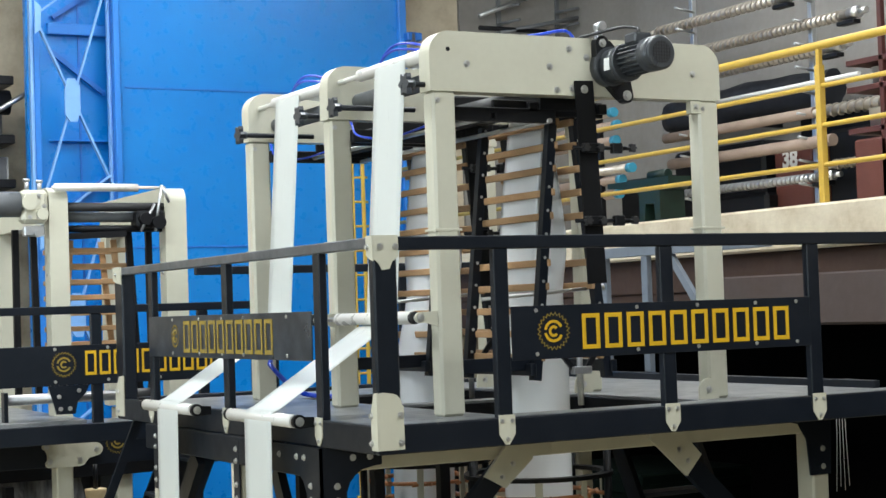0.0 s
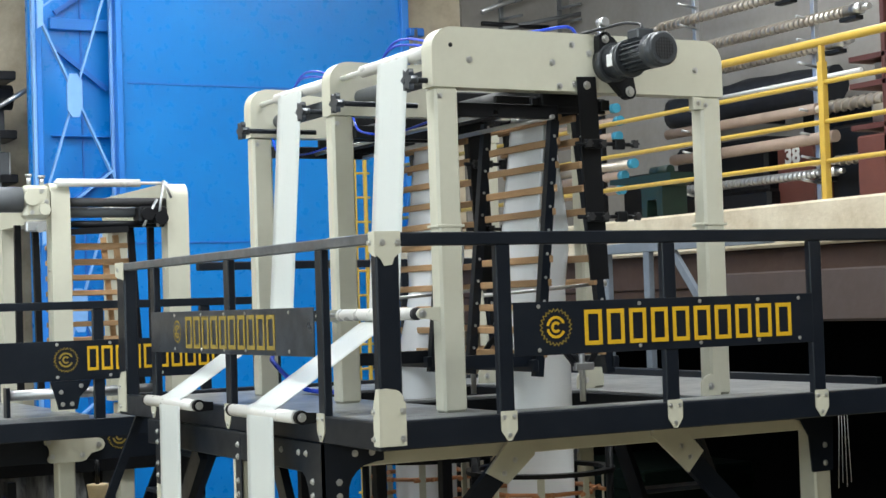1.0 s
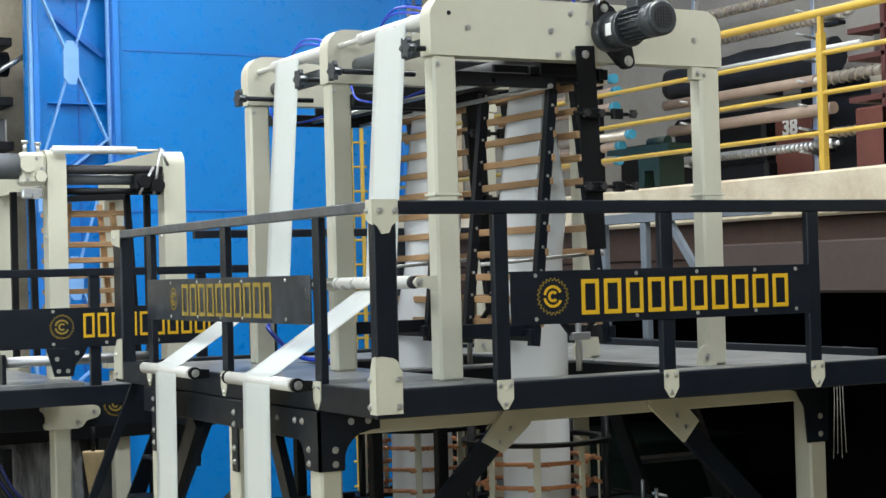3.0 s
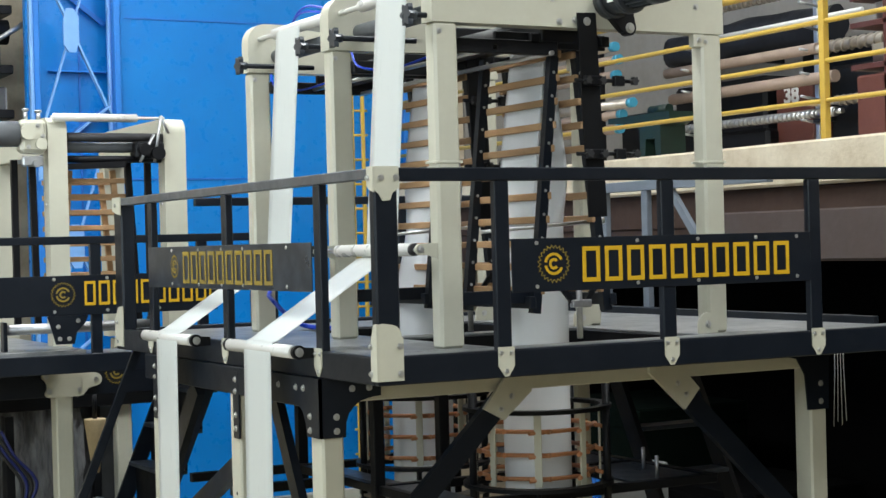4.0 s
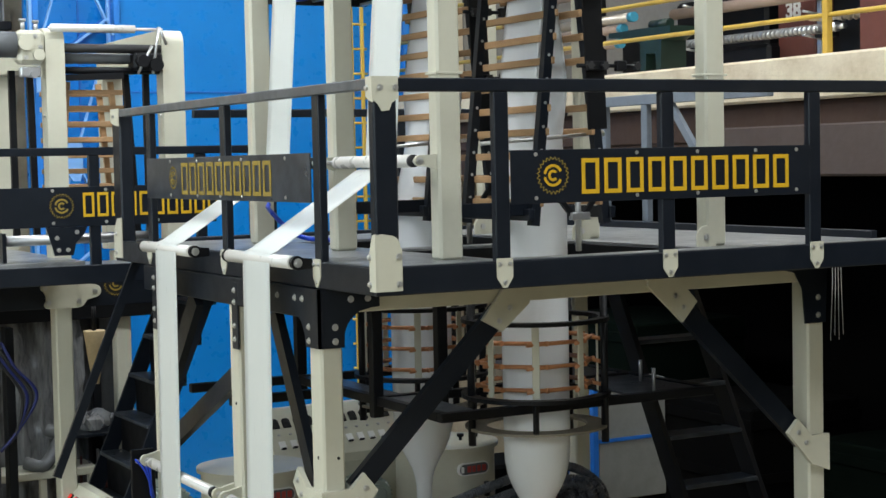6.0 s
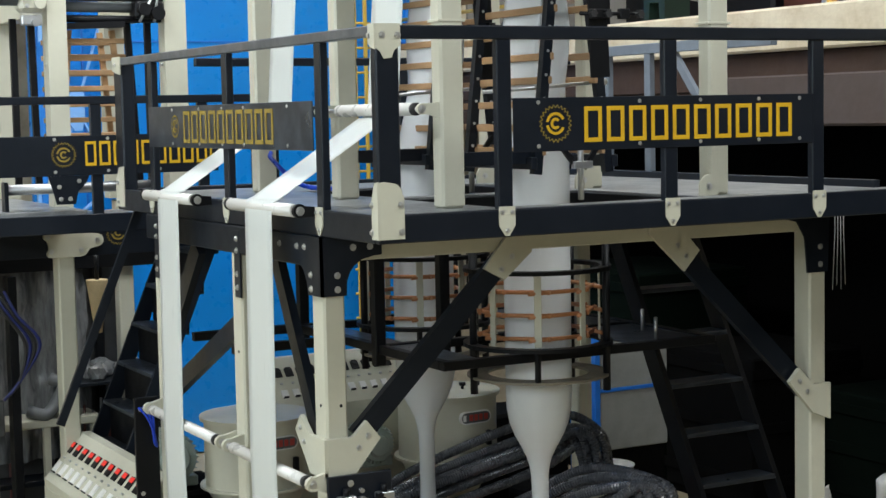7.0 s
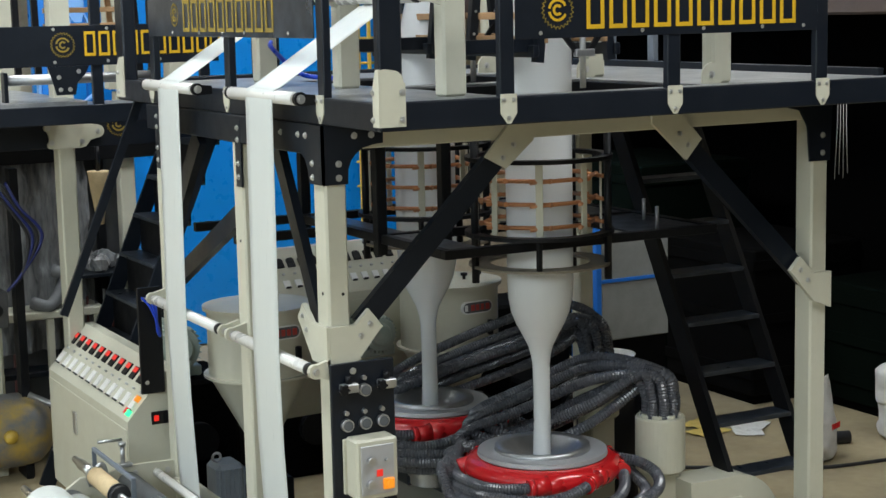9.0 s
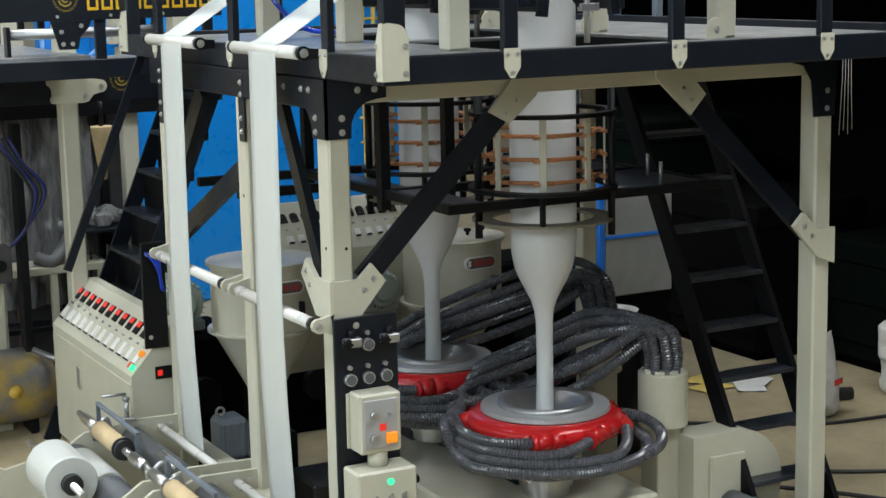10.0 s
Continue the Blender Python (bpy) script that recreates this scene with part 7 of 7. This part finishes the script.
    for y, z, r in ((3.55, 5.40, 0.2), (3.1, 5.40, 0.22), (3.6, 5.77, 0.13), (3.2, 5.77, 0.15)):
        bm = B()
        lathe(bm, [(0.0, 0.0), (r, 0.0), (r * 1.05, 0.16), (r * 1.1, 0.165), (r * 0.97, 0.16), (r * 0.92, 0.01), (0, 0.01)], (6.85, y, z), 24)
        solo("metal_pan", bm, ZINC, (6.85, y, z), "galvanised metal pan on a maroon shelf", "pan", "metal pans")
    bm = B()
    box(bm, 6.6, 6.9, 3.2, 3.8, MZ, 5.30, 0.02)
    solo("red_crate", bm, DRUM, (6.75, 3.5, MZ), "rust red crate under the shelves", "crate")
    # green machine
    g = thing("green_machine", (6.1, 6.2, MZ), "dark green bench machine on the mezzanine", "machine")
    bm = B()
    prism(bm, [(5.9, MZ), (5.98, MZ), (6.0, 4.9), (6.15, 4.9), (6.17, MZ), (6.25, MZ), (6.25, 5.0), (6.35, 5.06), (6.8, 5.10), (6.8, 5.15), (5.75, 5.15), (5.75, 5.08), (5.9, 5.02)], "x", 6.0, 6.3)
    part("frame", bm, GREEN, g)
    bm = B()
    cyl(bm, (6.15, 5.95, 5.19), (6.15, 6.25, 5.19), 0.05, 18)
    part("head", bm, GREEN, g)
    # far end: pegs and bars on the grey wall
    w = thing("wall_peg_rack", (7.8, 11.1, 7.4), "grey wall bracket rack with bars high on the end wall", "rack")
    for x in (7.3, 8.2):
        bm = B()
        box(bm, x, x + 0.06, 11.12, 11.19, 6.9, 8.6, 0.004)
        part("upright", bm, SHADE, w)
        for z in (7.4, 7.6, 7.8, 8.0):
            bm = B()
            cyl(bm, (x, 11.12, z), (x + 0.15, 10.8, z + 0.02), 0.02, 8)
            part("peg", bm, SHADE, w)
    for k, (x0, z0, x1, z1) in enumerate(((6.9, 7.65, 7.7, 7.95), (7.2, 7.45, 8.6, 7.75), (6.9, 7.5, 7.9, 7.5))):
        bm = B()
        cyl(bm, (x0, 10.9, z0), (x1, 10.9, z1), 0.03, 10)
        solo("stored_bar", bm, (ZINC, SHADE, BLACK)[k], (x0, 10.9, z0), "steel bar resting on wall pegs", "bar", "stored bars")


BLUEC = mat("blue_end_paint", (0.035, 0.24, 0.36), 0.5, grain=0.1)


def grey_end():
    bm = B()
    box(bm, 6.75, 8.4, 11.15, 11.2, MZ, 9.6, 0)
    solo("wall_end_grey", bm, GREYW, (7.5, 11.15, MZ), "grey cement end wall of the mezzanine", "wall", kind="structure")


def right_side():
    # pale panel and blue post behind the ladder
    p = thing("panel_cabinet", (4.9, 5.0, 0), "pale grey steel cabinet with a blue frame", "cabinet")
    bm = B()
    box(bm, 4.60, 5.34, 5.0, 5.4, 0.80, 1.88, 0.01)
    part("body", bm, PALEPANEL, p)
    bm = B()
    box(bm, 4.53, 4.585, 4.97, 5.4, 0.0, 1.9, 0.005)
    part("frame_post", bm, BLUE_D, p, "blue frame post")
    bm = B()
    box(bm, 4.587, 5.34, 4.985, 4.998, 1.335, 1.368, 0.003)
    part("frame_rail", bm, BLUE_D, p)
    bm = B()
    box(bm, 4.62, 5.32, 5.02, 5.38, 0.0, 0.798, 0.01)
    part("plinth", bm, SHADE_BLACK, p, "black plinth")
    # sacks
    for k, (x, y, z, h, w, rz) in enumerate(((5.52, 3.15, 0, 0.68, 0.46, 24), (6.62, 3.35, 0, 0.36, 0.6, 50), (6.65, 3.37, 0.30, 0.36, 0.55, 10))):
        bm = B()
        bmesh.ops.create_uvsphere(bm, u_segments=28, v_segments=20, radius=0.5)
        for v in bm.verts:
            t = v.co.z + 0.5
            q = math.hypot(v.co.x, v.co.y) or 1e-6
            full = min(0.5, q * 1.6)
            cx, cy = v.co.x / q * full, v.co.y / q * full
            if k == 0:
                width = 1.0 if t < 0.6 else 1.0 + 0.12 * (t - 0.6)
                thick = 0.62 if t < 0.45 else max(0.04, 0.62 * (1 - (t - 0.45) / 0.55))
                if t > 0.9:
                    cx = math.copysign(max(abs(cx), 0.42 * abs(v.co.x / q)), cx)
            else:
                width, thick = 1.0, 0.6
            v.co.x, v.co.y, v.co.z = cx * w * width, cy * w * thick, t * h * (1 + (0.10 * cx if k == 0 and t > 0.6 else 0))
            v.co += Vector((0.025, 0.03, 0.02)) * noise.noise(v.co * 9 + Vector((k * 5, 0, 0)))
        for f in bm.faces:
            f.smooth = True
        bmesh.ops.transform(bm, matrix=pose(x, y, z, 0, 0, rz), verts=bm.verts)
        for v in bm.verts:
            v.co.z = max(v.co.z, z + 0.001)
        s = thing("resin_sack", (x, y, z), "white woven resin sack with red print standing on the floor" if k == 0 else "white woven resin sack with red print lying stacked", "sack", "resin sacks")
        part("bag", bm, SACK, s)
        for j in range(5):
            bm = B()
            m = pose(x, y, z, 0, 0, rz)
            box(bm, 0.0 + 0.032 * j, 0.02 + 0.032 * j, -w * 0.30, -w * 0.28, h * 0.40, h * 0.47, 0.001, m)
            part("print_bar", bm, RED, s)
    for k, (x, y, a, mm) in enumerate(((5.42, 4.6, 20, PAPER), (5.62, 4.2, 60, WHITEP), (5.3, 4.35, 10, PAPER), (5.75, 4.3, 35, WHITEP))):
        bm = B()
        prev = None
        for i in range(7):
            ring = [bm.verts.new((-0.18 + 0.06 * i, -0.13 + 0.052 * j, 0.012 + 0.02 * abs(noise.noise(Vector((i * 0.6, j * 0.7, k * 3)))))) for j in range(6)]
            if prev:
                for j in range(5):
                    bm.faces.new((prev[j], prev[j + 1], ring[j + 1], ring[j]))
            prev = ring
        bmesh.ops.transform(bm, matrix=pose(x, y, 0, 0, 0, a), verts=bm.verts)
        ob = solo("floor_paper", bm, YPAPER if mm is PAPER else mm, (x, y, 0), "crumpled paper sheet lying on the floor", "paper", "floor papers")
        md = ob.modifiers.new("thick", "SOLIDIFY")
        md.thickness = 0.003
    for k, ctrl in enumerate((((4.3, 3.6, 0.015), (4.9, 3.2, 0.015), (5.4, 2.9, 0.015), (6.4, 2.75, 0.015)), ((3.4, 3.2, 0.015), (4.0, 2.6, 0.015), (4.4, 2.0, 0.015), (5.2, 1.5, 0.015)), ((3.9, 1.9, 0.015), (4.3, 1.4, 0.015), (4.6, 0.9, 0.015)))):
        hose_loop("floor_cable", list(ctrl), 0.016, RUBBER, "black cable lying on the floor", "cable", "floor cables")
    bm = B()
    cyl(bm, (5.7, 3.55, 0.06), (6.1, 3.4, 0.06), 0.055, 14)
    solo("floor_roller", bm, RUBBER, (5.9, 3.5, 0.0), "short dark roller lying on the floor", "roller")
    # strapping strands hanging from the deck
    for k in range(4):
        x = 4.06 + 0.022 * k
        bm = B()
        tube(bm, [(x, 1.3, 3.365), (x - 0.004 + 0.004 * k, 1.3, 3.0), (x - 0.025 + 0.016 * k, 1.3, 2.62 + 0.03 * (k % 2))], 0.0018, 5)
        solo("hanging_strand", bm, WHITEP, (x, 1.3, 2.6), "thin white plastic strand hanging from the deck edge", "strand", "hanging strands")
    # grey frame on the deck's far side
    f = thing("side_guard_frame", (XE, 3.5, ZD), "grey painted guard frame on the far side of the deck", "guard frame")
    bm = B()
    box(bm, XE - 0.06, XE, 2.0, YE - 0.052, 4.30, 4.38, 0.004)
    part("top_rail", bm, GREYFRAME, f)
    for y in (3.52, 4.1):
        bm = B()
        box(bm, XE - 0.055, XE - 0.005, y - 0.04, y + 0.04, ZD, 4.30, 0.004)
        part("post", bm, GREYFRAME, f)
    bm = B()
    bar(bm, (XE - 0.03, 3.2, 4.30), (XE - 0.03, 2.85, 3.9), 0.06, 0.04, (1, 0, 0))
    part("diagonal", bm, GREYFRAME, f)


PALEPANEL = mat("pale_grey_panel_paint", (0.24, 0.245, 0.235), 0.5, grain=0.2, stain=0.4, stain_scale=3)
YPAPER = mat("yellow_paper", (0.72, 0.56, 0.16), 0.7, grain=0.1)
grey_end()
rack()
right_side()


def motions():
    """The reels wind the film."""
    for ob, (x, y, z), rate in TURNING:
        walk(ob, [(0.5 * k, pose(x, y, z, 0, -0.5 * k * rate, 0)) for k in range(21)])


motions()
